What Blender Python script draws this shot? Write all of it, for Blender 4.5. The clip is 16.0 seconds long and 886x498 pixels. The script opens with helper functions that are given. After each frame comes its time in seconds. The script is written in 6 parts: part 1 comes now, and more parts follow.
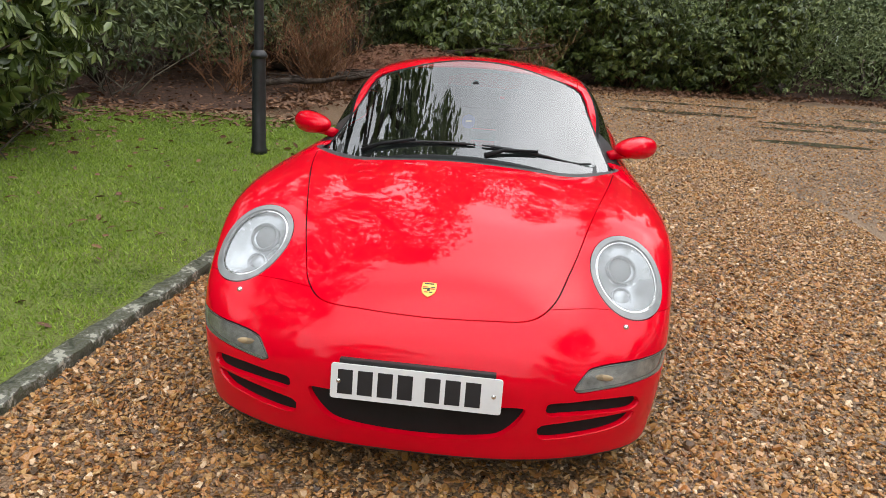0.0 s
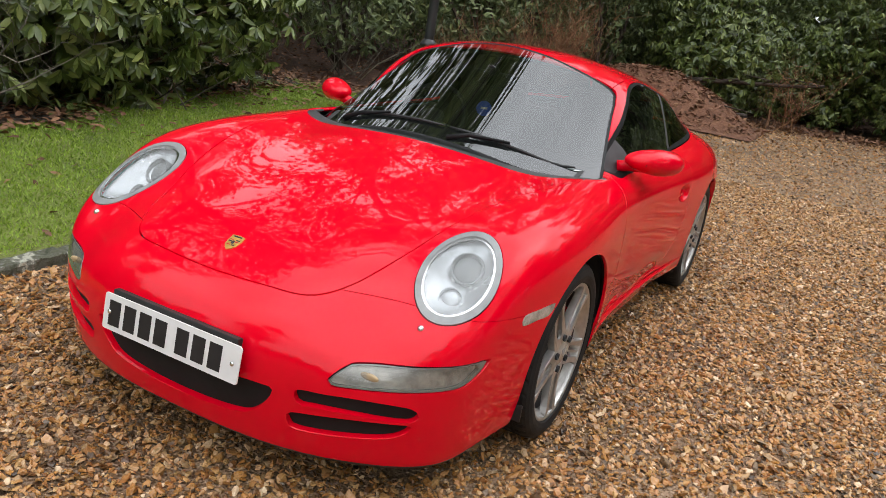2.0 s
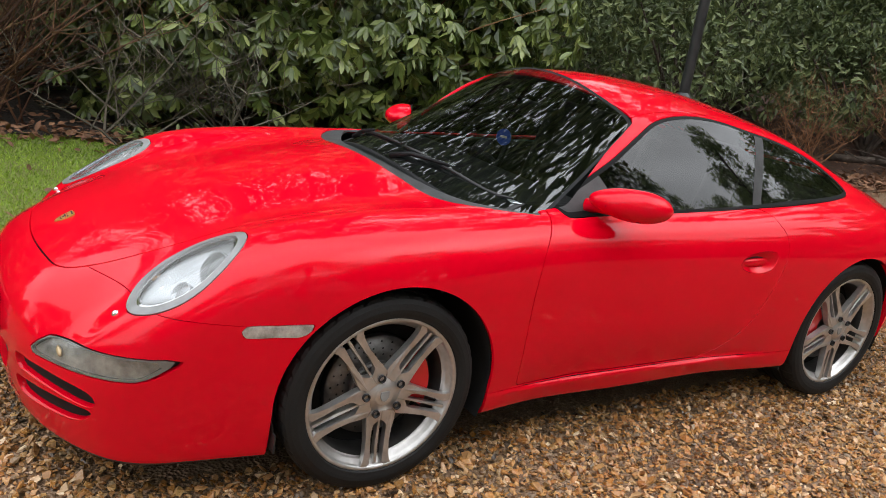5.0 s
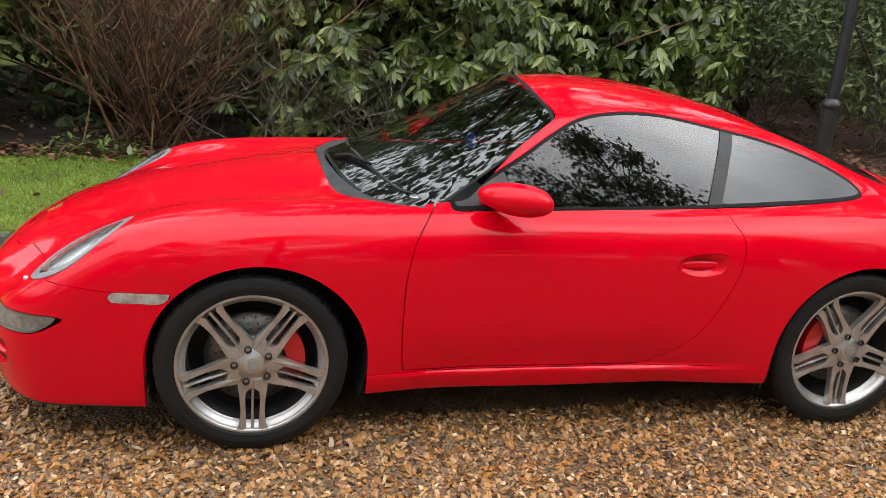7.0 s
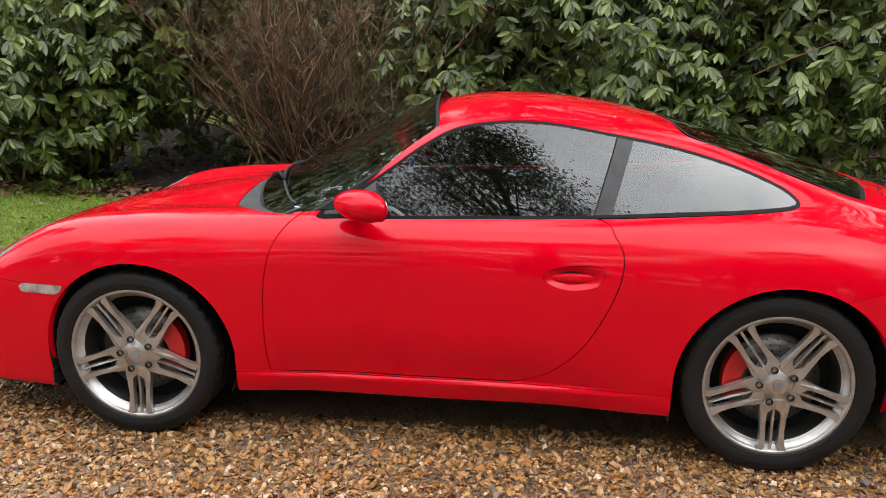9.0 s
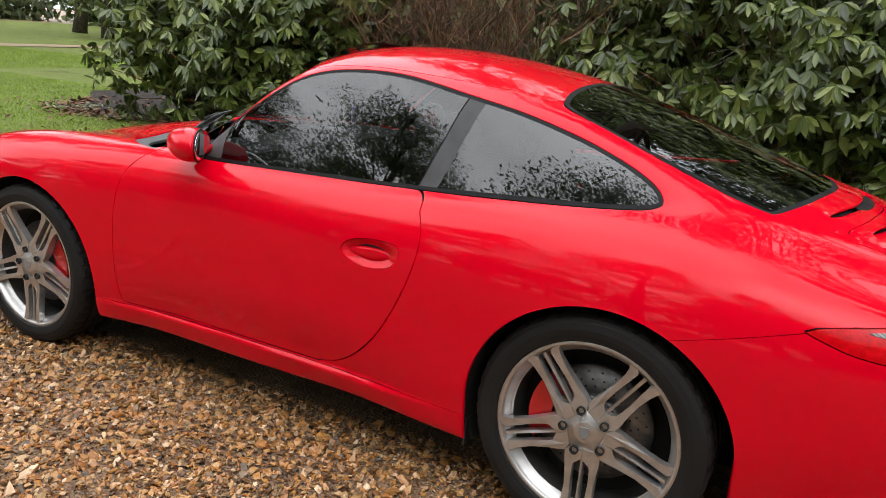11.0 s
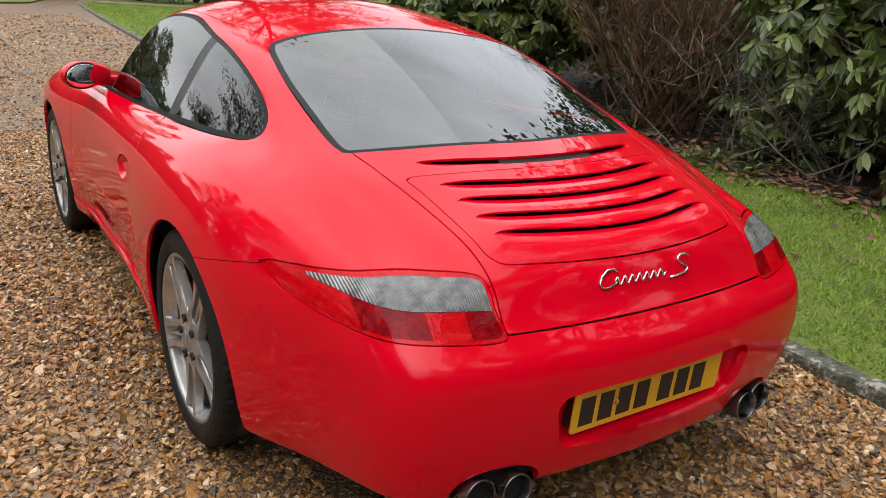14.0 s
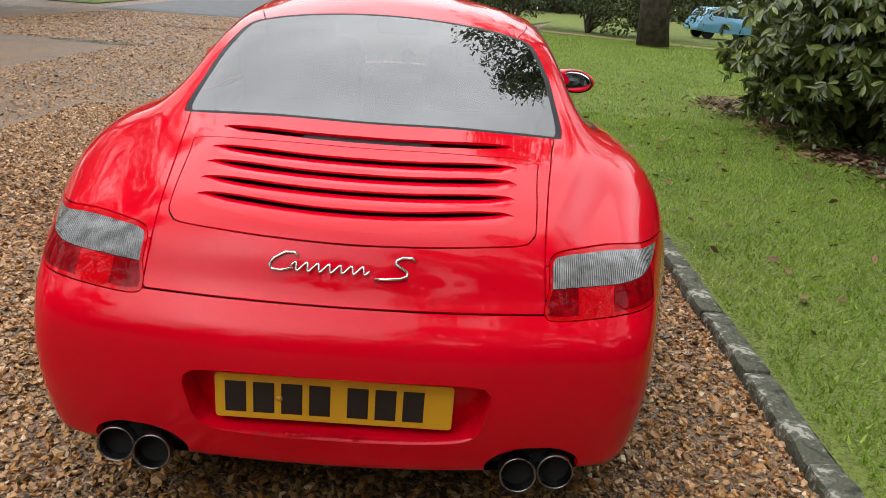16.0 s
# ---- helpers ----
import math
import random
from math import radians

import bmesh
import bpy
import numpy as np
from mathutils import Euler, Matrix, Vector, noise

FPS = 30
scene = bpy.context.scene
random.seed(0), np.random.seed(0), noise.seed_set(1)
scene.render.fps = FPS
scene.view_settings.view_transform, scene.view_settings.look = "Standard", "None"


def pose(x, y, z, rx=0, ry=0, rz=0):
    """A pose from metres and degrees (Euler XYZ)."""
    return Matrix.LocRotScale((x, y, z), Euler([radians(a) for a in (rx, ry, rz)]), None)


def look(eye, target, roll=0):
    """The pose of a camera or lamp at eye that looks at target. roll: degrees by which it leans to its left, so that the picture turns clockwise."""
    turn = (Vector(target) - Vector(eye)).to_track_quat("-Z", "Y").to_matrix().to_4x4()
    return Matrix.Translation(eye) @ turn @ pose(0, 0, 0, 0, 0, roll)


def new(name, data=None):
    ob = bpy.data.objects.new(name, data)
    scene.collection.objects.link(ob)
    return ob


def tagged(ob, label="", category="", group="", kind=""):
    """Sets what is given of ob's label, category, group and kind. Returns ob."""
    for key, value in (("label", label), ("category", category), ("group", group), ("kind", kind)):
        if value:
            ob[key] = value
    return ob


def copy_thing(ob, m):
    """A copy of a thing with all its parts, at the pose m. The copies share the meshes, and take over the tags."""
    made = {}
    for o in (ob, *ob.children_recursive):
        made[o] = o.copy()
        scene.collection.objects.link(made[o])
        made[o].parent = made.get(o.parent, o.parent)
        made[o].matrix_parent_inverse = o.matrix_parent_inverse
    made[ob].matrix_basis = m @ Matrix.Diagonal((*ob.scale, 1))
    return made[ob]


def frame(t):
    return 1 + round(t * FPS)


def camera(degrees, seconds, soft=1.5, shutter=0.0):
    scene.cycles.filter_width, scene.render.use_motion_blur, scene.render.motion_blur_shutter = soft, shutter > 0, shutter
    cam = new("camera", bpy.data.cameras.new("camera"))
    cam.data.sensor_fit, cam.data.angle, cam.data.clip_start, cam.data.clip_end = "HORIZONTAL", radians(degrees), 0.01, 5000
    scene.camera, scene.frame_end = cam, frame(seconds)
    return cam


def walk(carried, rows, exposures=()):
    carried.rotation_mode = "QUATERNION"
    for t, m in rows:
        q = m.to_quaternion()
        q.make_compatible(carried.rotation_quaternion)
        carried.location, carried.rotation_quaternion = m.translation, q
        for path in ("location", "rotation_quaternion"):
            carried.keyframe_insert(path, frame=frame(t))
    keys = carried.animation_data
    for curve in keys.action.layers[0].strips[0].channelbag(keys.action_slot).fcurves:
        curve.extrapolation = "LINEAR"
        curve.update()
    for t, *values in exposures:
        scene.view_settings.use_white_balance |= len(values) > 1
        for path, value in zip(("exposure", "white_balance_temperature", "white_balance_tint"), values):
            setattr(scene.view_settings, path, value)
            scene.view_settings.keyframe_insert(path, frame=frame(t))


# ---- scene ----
cam = camera(58.1, 16.0, soft=0.75)
PATH = [
    (0, (0.246, -3.183, 1.496), (0.08, -1.27, 0.937), 3.9),
    (0.5, (0.553, -3.081, 1.482), (0.223, -1.189, 0.923), 6.3),
    (1, (0.859, -2.868, 1.457), (0.362, -1.016, 0.889), 8.1),
    (1.5, (1.226, -2.75, 1.437), (0.574, -0.949, 0.86), 9.0),
    (2, (1.529, -2.561, 1.432), (0.716, -0.83, 0.848), 9.4),
    (2.5, (1.776, -2.293, 1.431), (0.795, -0.645, 0.864), 9.1),
    (3, (2.119, -2.114, 1.431), (0.96, -0.576, 0.889), 8.8),
    (3.5, (2.317, -1.853, 1.424), (1.014, -0.433, 0.89), 8.5),
    (3.7, (2.375, -1.728, 1.431), (1.019, -0.358, 0.897), 8.4),
    (5.8, (3.102, -0.656, 1.519), (1.379, 0.166, 0.923), 7.8),
    (6, (3.217, -0.513, 1.532), (1.462, 0.238, 0.935), 7.3),
    (6.5, (3.312, -0.267, 1.524), (1.504, 0.351, 0.934), 6.2),
    (7, (3.387, 0.02, 1.533), (1.527, 0.475, 0.958), 4.4),
    (7.5, (3.556, 0.347, 1.55), (1.656, 0.622, 0.989), 2.4),
    (8, (3.553, 0.692, 1.485), (1.624, 0.805, 0.968), 1.0),
    (8.5, (3.52, 1.081, 1.481), (1.585, 1.037, 0.975), 0.3),
    (9, (3.55, 1.465, 1.439), (1.617, 1.259, 0.968), 0.5),
    (9.2, (3.498, 1.629, 1.413), (1.575, 1.345, 0.942), 0.6),
    (11.3, (2.757, 3.025, 1.331), (1.074, 2.091, 0.788), 4.2),
    (11.5, (2.769, 3.112, 1.373), (1.102, 2.17, 0.794), 4.2),
    (12, (2.609, 3.422, 1.411), (1.029, 2.355, 0.804), 4.2),
    (12.5, (2.321, 3.722, 1.393), (0.842, 2.518, 0.792), 3.6),
    (13, (2.111, 4.085, 1.404), (0.747, 2.759, 0.787), 3.6),
    (13.5, (1.827, 4.331, 1.377), (0.588, 2.892, 0.75), 3.6),
    (14, (1.452, 4.542, 1.378), (0.388, 2.973, 0.741), 3.3),
    (14.5, (1.07, 4.807, 1.38), (0.236, 3.105, 0.742), 3.0),
    (15, (0.65, 4.879, 1.352), (0.062, 3.075, 0.72), 3.0),
    (15.5, (0.213, 4.946, 1.332), (-0.113, 3.073, 0.709), 3.8),
    (16, (-0.158, 4.924, 1.318), (-0.212, 3.024, 0.696), 4.6),
]
walk(cam, [(t, look(eye, target, roll)) for t, eye, target, roll in PATH],
     exposures=((0, 0.40), (3.5, 0.42), (7, 0.58), (9, 0.62), (12, 0.42), (16, 0.34)))

# ---- world, sun ----
world = bpy.data.worlds.new("overcast_sky")
scene.world = world
world.use_nodes = True
wt = world.node_tree
wt.nodes.clear()
w_out = wt.nodes.new("ShaderNodeOutputWorld")
w_bg = wt.nodes.new("ShaderNodeBackground")
w_sky = wt.nodes.new("ShaderNodeTexSky")
w_sky.sky_type, w_sky.sun_disc = "NISHITA", False
SUN_EL, SUN_AZ = radians(48), radians(40)
w_sky.sun_elevation, w_sky.sun_rotation = SUN_EL, SUN_AZ
w_sky.air_density, w_sky.dust_density = 1.0, 4.0
w_hsv = wt.nodes.new("ShaderNodeHueSaturation")
w_hsv.inputs["Saturation"].default_value = 0.12
w_tc = wt.nodes.new("ShaderNodeTexCoord")
w_map = wt.nodes.new("ShaderNodeMapping")
w_map.inputs["Scale"].default_value = (1.0, 1.0, 2.6)
w_noise = wt.nodes.new("ShaderNodeTexNoise")
w_noise.inputs["Scale"].default_value, w_noise.inputs["Detail"].default_value = 2.2, 5
w_ramp = wt.nodes.new("ShaderNodeMapRange")
w_ramp.inputs["From Min"].default_value, w_ramp.inputs["From Max"].default_value = 0.3, 0.7
w_ramp.inputs["To Min"].default_value, w_ramp.inputs["To Max"].default_value = 0.60, 1.22
w_mix = wt.nodes.new("ShaderNodeMix")
w_mix.data_type, w_mix.blend_type = "RGBA", "MIX"
w_mix.inputs["Factor"].default_value = 0.75
w_mix.inputs["B"].default_value = (11.0, 11.5, 12.2, 1)
w_mul = wt.nodes.new("ShaderNodeVectorMath")
w_mul.operation = "SCALE"
wt.links.new(w_sky.outputs["Color"], w_hsv.inputs["Color"])
wt.links.new(w_hsv.outputs["Color"], w_mix.inputs["A"])
wt.links.new(w_tc.outputs["Generated"], w_map.inputs["Vector"])
wt.links.new(w_map.outputs["Vector"], w_noise.inputs["Vector"])
w_sep = wt.nodes.new("ShaderNodeSeparateXYZ")
w_grad = wt.nodes.new("ShaderNodeMapRange")
w_grad.inputs["From Min"].default_value, w_grad.inputs["From Max"].default_value = 0.0, 1.0
w_grad.inputs["To Min"].default_value, w_grad.inputs["To Max"].default_value = 0.62, 1.30
w_both = wt.nodes.new("ShaderNodeMath")
w_both.operation = "MULTIPLY"
wt.links.new(w_noise.outputs["Fac"], w_ramp.inputs["Value"])
wt.links.new(w_tc.outputs["Generated"], w_sep.inputs["Vector"])
wt.links.new(w_sep.outputs["Z"], w_grad.inputs["Value"])
wt.links.new(w_ramp.outputs["Result"], w_both.inputs[0])
wt.links.new(w_grad.outputs["Result"], w_both.inputs[1])
wt.links.new(w_mix.outputs["Result"], w_mul.inputs[0])
wt.links.new(w_both.outputs["Value"], w_mul.inputs["Scale"])
wt.links.new(w_mul.outputs["Vector"], w_bg.inputs["Color"])
w_bg.inputs["Strength"].default_value = 0.17
wt.links.new(w_bg.outputs["Background"], w_out.inputs["Surface"])

sun = new("sun", bpy.data.lights.new("sun", "SUN"))
sun.data.energy, sun.data.angle, sun.data.color = 0.8, radians(110), (1.0, 0.96, 0.9)
sun.matrix_world = look((12 * math.sin(SUN_AZ), -12 * math.cos(SUN_AZ), 14), (0, 0, 0))

# ---- helpers of the scene ----
def part(name, data, material=None, parent=None, label="", kind="", smooth=False):
    """One mesh object from a bmesh or a mesh, under a thing or a part."""
    if isinstance(data, bmesh.types.BMesh):
        me = bpy.data.meshes.new(name)
        data.normal_update()
        data.to_mesh(me)
        data.free()
    else:
        me = data
    if smooth:
        me.polygons.foreach_set("use_smooth", [True] * len(me.polygons))
    if material is not None and not me.materials:
        me.materials.append(material)
    ob = new(name, me)
    if parent is not None:
        ob.parent = parent
    return tagged(ob, label=label, kind=kind)


def thing(name, m, label, category, group="", kind=""):
    ob = new(name)
    ob.matrix_basis = m
    ob.empty_display_size = 0.2
    return tagged(ob, label, category, group, kind)


def mesh_np(name, verts, faces, smooth=False):
    """A mesh from arrays; every face has the same number of corners."""
    verts, faces = np.asarray(verts, np.float32), np.asarray(faces, np.int32)
    me = bpy.data.meshes.new(name)
    k = faces.shape[1]
    me.vertices.add(len(verts))
    me.vertices.foreach_set("co", verts.ravel())
    me.loops.add(faces.size)
    me.loops.foreach_set("vertex_index", faces.ravel())
    me.polygons.add(len(faces))
    me.polygons.foreach_set("loop_start", np.arange(0, faces.size, k, dtype=np.int32))
    me.polygons.foreach_set("use_smooth", np.full(len(faces), smooth))
    me.update(calc_edges=True)
    return me


def bm_box(bm, sx, sy, sz, m=Matrix(), bevel=0.0, seg=2):
    r = bmesh.ops.create_cube(bm, size=1.0, matrix=m @ Matrix.Diagonal((sx, sy, sz, 1)))
    if bevel:
        es = list({e for v in r["verts"] for e in v.link_edges})
        bmesh.ops.bevel(bm, geom=es, offset=bevel, segments=seg, profile=0.6, affect="EDGES")
    return bm


def bm_lathe(bm, profile, segments=48, m=Matrix(), close=False):
    """profile: (radius, along); turned round the local x axis."""
    rings = []
    for i in range(segments):
        a = 2 * math.pi * i / segments
        rings.append([bm.verts.new(m @ Vector((h, r * math.cos(a), r * math.sin(a)))) for r, h in profile])
    n = len(profile)
    for i in range(segments):
        p, q = rings[i], rings[(i + 1) % segments]
        for j in range(n if close else n - 1):
            bm.faces.new((p[j], p[(j + 1) % n], q[(j + 1) % n], q[j]))
    return bm


def bm_tube(bm, pts, radii, sides=6, cap=True):
    """A tapered tube along points."""
    pts = [Vector(p) for p in pts]
    if not hasattr(radii, "__len__"):
        radii = [radii] * len(pts)
    rings = []
    for i, p in enumerate(pts):
        d = (pts[min(i + 1, len(pts) - 1)] - pts[max(i - 1, 0)]).normalized()
        u = d.orthogonal().normalized() if i == 0 else (u - d * u.dot(d)).normalized()
        w = d.cross(u)
        rings.append([bm.verts.new(p + (u * math.cos(t) + w * math.sin(t)) * radii[i]) for t in [2 * math.pi * k / sides for k in range(sides)]])
    for a, b in zip(rings, rings[1:]):
        for k in range(sides):
            bm.faces.new((a[k], a[(k + 1) % sides], b[(k + 1) % sides], b[k]))
    if cap:
        bm.faces.new(rings[0][::-1])
        bm.faces.new(rings[-1])
    return bm


def bm_prism(bm, outline, depth, m=Matrix(), bevel=0.0):
    """An outline in the local x, y plane, thickened along local z from 0 to depth."""
    lo = [bm.verts.new(m @ Vector((x, y, 0))) for x, y in outline]
    hi = [bm.verts.new(m @ Vector((x, y, depth))) for x, y in outline]
    n = len(outline)
    top = bm.faces.new(hi)
    bm.faces.new(lo[::-1])
    for i in range(n):
        bm.faces.new((lo[i], lo[(i + 1) % n], hi[(i + 1) % n], hi[i]))
    if bevel:
        bmesh.ops.bevel(bm, geom=list(top.edges), offset=bevel, segments=2, profile=0.6, affect="EDGES")
    return bm


# ---- materials ----
def material(name, colours, rough=0.6, metal=0.0, scale=8.0, detail=6.0, bump=0.0, bump_scale=60.0, coat=0.0, coat_rough=0.03,
             vary="", spec=0.5, rough_vary=0.0, island=0.0, fine=0.25, translucent=0.0, voronoi=False, coat_ior=1.5, ribs=0.0):
    """A surface with colour changes at two scales, fine relief and uneven gloss. vary: 'island' or 'object' for a tone by piece."""
    mt = bpy.data.materials.new(name)
    mt.use_nodes = True
    nt = mt.node_tree
    b = nt.nodes["Principled BSDF"]
    tc = nt.nodes.new("ShaderNodeTexCoord")
    n1, n2 = nt.nodes.new("ShaderNodeTexNoise"), nt.nodes.new("ShaderNodeTexNoise")
    n1.inputs["Scale"].default_value, n1.inputs["Detail"].default_value = scale, detail
    n2.inputs["Scale"].default_value, n2.inputs["Detail"].default_value = bump_scale, 4
    for n in (n1, n2):
        nt.links.new(tc.outputs["Object"], n.inputs["Vector"])
    ramp = nt.nodes.new("ShaderNodeValToRGB")
    els = ramp.color_ramp.elements
    while len(els) < len(colours):
        els.new(0.5)
    lo, hi = (0.32, 0.68) if not vary else (0.05, 0.95)
    for i, c in enumerate(colours):
        els[i].position = lo + (hi - lo) * i / max(1, len(colours) - 1)
        els[i].color = (*c, 1)
    mixv = nt.nodes.new("ShaderNodeMix")
    mixv.inputs["Factor"].default_value = fine
    nt.links.new(n1.outputs["Fac"], mixv.inputs["A"])
    nt.links.new(n2.outputs["Fac"], mixv.inputs["B"])
    src = mixv.outputs["Result"]
    if vary:
        if vary == "island":
            g = nt.nodes.new("ShaderNodeNewGeometry")
            rnd = g.outputs["Random Per Island"]
        else:
            g = nt.nodes.new("ShaderNodeObjectInfo")
            rnd = g.outputs["Random"]
        mx = nt.nodes.new("ShaderNodeMix")
        mx.inputs["Factor"].default_value = island or 0.7
        nt.links.new(src, mx.inputs["A"])
        nt.links.new(rnd, mx.inputs["B"])
        src = mx.outputs["Result"]
    nt.links.new(src, ramp.inputs["Fac"])
    nt.links.new(ramp.outputs["Color"], b.inputs["Base Color"])
    b.inputs["Roughness"].default_value, b.inputs["Metallic"].default_value = rough, metal
    b.inputs["Specular IOR Level"].default_value = spec
    b.inputs["Coat Weight"].default_value, b.inputs["Coat Roughness"].default_value = coat, coat_rough
    b.inputs["Coat IOR"].default_value = coat_ior
    if rough_vary:
        mr = nt.nodes.new("ShaderNodeMapRange")
        mr.inputs["From Min"].default_value, mr.inputs["From Max"].default_value = 0.3, 0.7
        mr.inputs["To Min"].default_value, mr.inputs["To Max"].default_value = max(0, rough - rough_vary), min(1, rough + rough_vary)
        nt.links.new(n1.outputs["Fac"], mr.inputs["Value"])
        nt.links.new(mr.outputs["Result"], b.inputs["Roughness"])
    if bump:
        bp = nt.nodes.new("ShaderNodeBump")
        bp.inputs["Strength"].default_value, bp.inputs["Distance"].default_value = 1.0, bump
        if voronoi:
            vo = nt.nodes.new("ShaderNodeTexVoronoi")
            vo.inputs["Scale"].default_value = bump_scale
            nt.links.new(tc.outputs["Object"], vo.inputs["Vector"])
            nt.links.new(vo.outputs["Distance"], bp.inputs["Height"])
        else:
            nt.links.new(n2.outputs["Fac"], bp.inputs["Height"])
        nt.links.new(bp.outputs["Normal"], b.inputs["Normal"])
    if ribs:
        wv, mr2, mx2 = nt.nodes.new("ShaderNodeTexWave"), nt.nodes.new("ShaderNodeBump"), nt.nodes.new("ShaderNodeMix")
        wv.wave_type, wv.bands_direction = "BANDS", "X"
        wv.inputs["Scale"].default_value, wv.inputs["Distortion"].default_value = ribs, 0.25
        mr2.inputs["Strength"].default_value, mr2.inputs["Distance"].default_value = 1.0, 0.002
        mx2.data_type, mx2.blend_type = "RGBA", "MULTIPLY"
        mx2.inputs["Factor"].default_value = 0.25
        nt.links.new(tc.outputs["Object"], wv.inputs["Vector"])
        nt.links.new(wv.outputs["Fac"], mr2.inputs["Height"])
        nt.links.new(mr2.outputs["Normal"], b.inputs["Normal"])
        nt.links.new(ramp.outputs["Color"], mx2.inputs["A"])
        nt.links.new(wv.outputs["Color"], mx2.inputs["B"])
        nt.links.new(mx2.outputs["Result"], b.inputs["Base Color"])
    if translucent:
        tr = nt.nodes.new("ShaderNodeBsdfTranslucent")
        nt.links.new(ramp.outputs["Color"], tr.inputs["Color"])
        ms = nt.nodes.new("ShaderNodeMixShader")
        ms.inputs["Fac"].default_value = translucent
        nt.links.new(b.outputs["BSDF"], ms.inputs[1])
        nt.links.new(tr.outputs["BSDF"], ms.inputs[2])
        nt.links.new(ms.outputs["Shader"], nt.nodes["Material Output"].inputs["Surface"])
    return mt


def glass(name, tint, sheen=0.06, rough=0.0, haze=0.0, power=4.5):
    """A thin pane: tinted see-through with a mirror sheen that grows at a slant, and a little haze."""
    mt = bpy.data.materials.new(name)
    mt.use_nodes = True
    nt = mt.node_tree
    nt.nodes.remove(nt.nodes["Principled BSDF"])
    t, g, m = (nt.nodes.new(n) for n in ("ShaderNodeBsdfTransparent", "ShaderNodeBsdfGlossy", "ShaderNodeMixShader"))
    t.inputs["Color"].default_value = (*tint, 1)
    g.inputs["Roughness"].default_value = rough
    lw, pw, ma = nt.nodes.new("ShaderNodeLayerWeight"), nt.nodes.new("ShaderNodeMath"), nt.nodes.new("ShaderNodeMath")
    lw.inputs["Blend"].default_value = 0.5
    pw.operation, ma.operation = "POWER", "MULTIPLY_ADD"
    pw.inputs[1].default_value = power
    ma.inputs[1].default_value, ma.inputs[2].default_value = 1 - sheen, sheen
    nt.links.new(lw.outputs["Facing"], pw.inputs[0])
    nt.links.new(pw.outputs["Value"], ma.inputs[0])
    nt.links.new(ma.outputs["Value"], m.inputs["Fac"])
    base = t.outputs["BSDF"]
    if haze:
        d, mh = nt.nodes.new("ShaderNodeBsdfDiffuse"), nt.nodes.new("ShaderNodeMixShader")
        d.inputs["Color"].default_value = (0.62, 0.63, 0.63, 1)
        mh.inputs["Fac"].default_value = haze
        nt.links.new(base, mh.inputs[1])
        nt.links.new(d.outputs["BSDF"], mh.inputs[2])
        base = mh.outputs["Shader"]
    nt.links.new(base, m.inputs[1])
    nt.links.new(g.outputs["BSDF"], m.inputs[2])
    nt.links.new(m.outputs["Shader"], nt.nodes["Material Output"].inputs["Surface"])
    return mt


M_PAINT = material("red_paint", [(0.72, 0.0004, 0.013), (0.77, 0.0005, 0.016)], rough=0.6, spec=0.0, scale=3, coat=1.0, coat_rough=0.03, coat_ior=1.35)
M_BLACK = material("black_plastic", [(0.012, 0.012, 0.012), (0.022, 0.022, 0.023)], rough=0.5, scale=20, bump=0.0004, bump_scale=400)
M_SATIN = material("satin_black_trim", [(0.013, 0.013, 0.014), (0.022, 0.022, 0.023)], rough=0.45, spec=0.12, scale=12, rough_vary=0.08)
# near-black base colour carries the shade of gaps, wells and hollows
M_DARK = material("cavity_shade_black", [(0.004, 0.004, 0.004), (0.009, 0.009, 0.009)], rough=0.9, scale=12)
M_COWL = material("grey_cowl_plastic", [(0.07, 0.07, 0.073), (0.115, 0.115, 0.118)], rough=0.5, scale=14, bump=0.0004, bump_scale=300)
M_COWL_DK = material("dark_grey_cowl_plastic", [(0.03, 0.03, 0.031), (0.06, 0.06, 0.062)], rough=0.5, scale=14, bump=0.0004, bump_scale=300)
M_RUBBER = material("tyre_rubber", [(0.006, 0.006, 0.0065), (0.016, 0.0155, 0.015)], rough=0.68, spec=0.3, scale=9, bump=0.0006, bump_scale=120, rough_vary=0.12)
M_ALLOY = material("brushed_alloy", [(0.40, 0.385, 0.37), (0.58, 0.565, 0.55)], rough=0.34, metal=0.75, scale=18, rough_vary=0.04)
# darker copy of the wheel alloy; the shade inside the rim is in its colour
M_ALLOY_DK = material("shade_dark_barrel_alloy", [(0.10, 0.095, 0.09), (0.17, 0.165, 0.16)], rough=0.5, metal=0.7, scale=14, rough_vary=0.1)
M_CHROME = material("chrome", [(0.72, 0.72, 0.73), (0.8, 0.8, 0.8)], rough=0.12, metal=1.0, scale=20, rough_vary=0.05)
M_STEEL = material("brake_steel", [(0.16, 0.155, 0.15), (0.27, 0.26, 0.255)], rough=0.4, metal=0.9, scale=30, rough_vary=0.1)
M_CALIPER = material("red_caliper_paint", [(0.55, 0.01, 0.012), (0.65, 0.015, 0.016)], rough=0.35, scale=20, coat=0.4)
M_GLASS = glass("window_glass", (0.38, 0.41, 0.40), 0.15, 0.01)
M_GLASS_REAR = glass("rear_window_glass", (0.30, 0.33, 0.325), 0.17, 0.01)
M_GLASS_SIDE = glass("side_window_glass", (0.20, 0.22, 0.22), 0.12, 0.01)
M_LENS = glass("clear_lens", (0.80, 0.82, 0.83), 0.05, 0.04, haze=0.22)
M_SMOKE = glass("smoked_lens", (0.80, 0.79, 0.76), 0.07, 0.02, haze=0.06)
M_REFLECTOR = material("lamp_reflector", [(0.52, 0.53, 0.54), (0.86, 0.87, 0.88)], rough=0.22, metal=0.65, scale=16, rough_vary=0.1, bump=0.001, bump_scale=90)
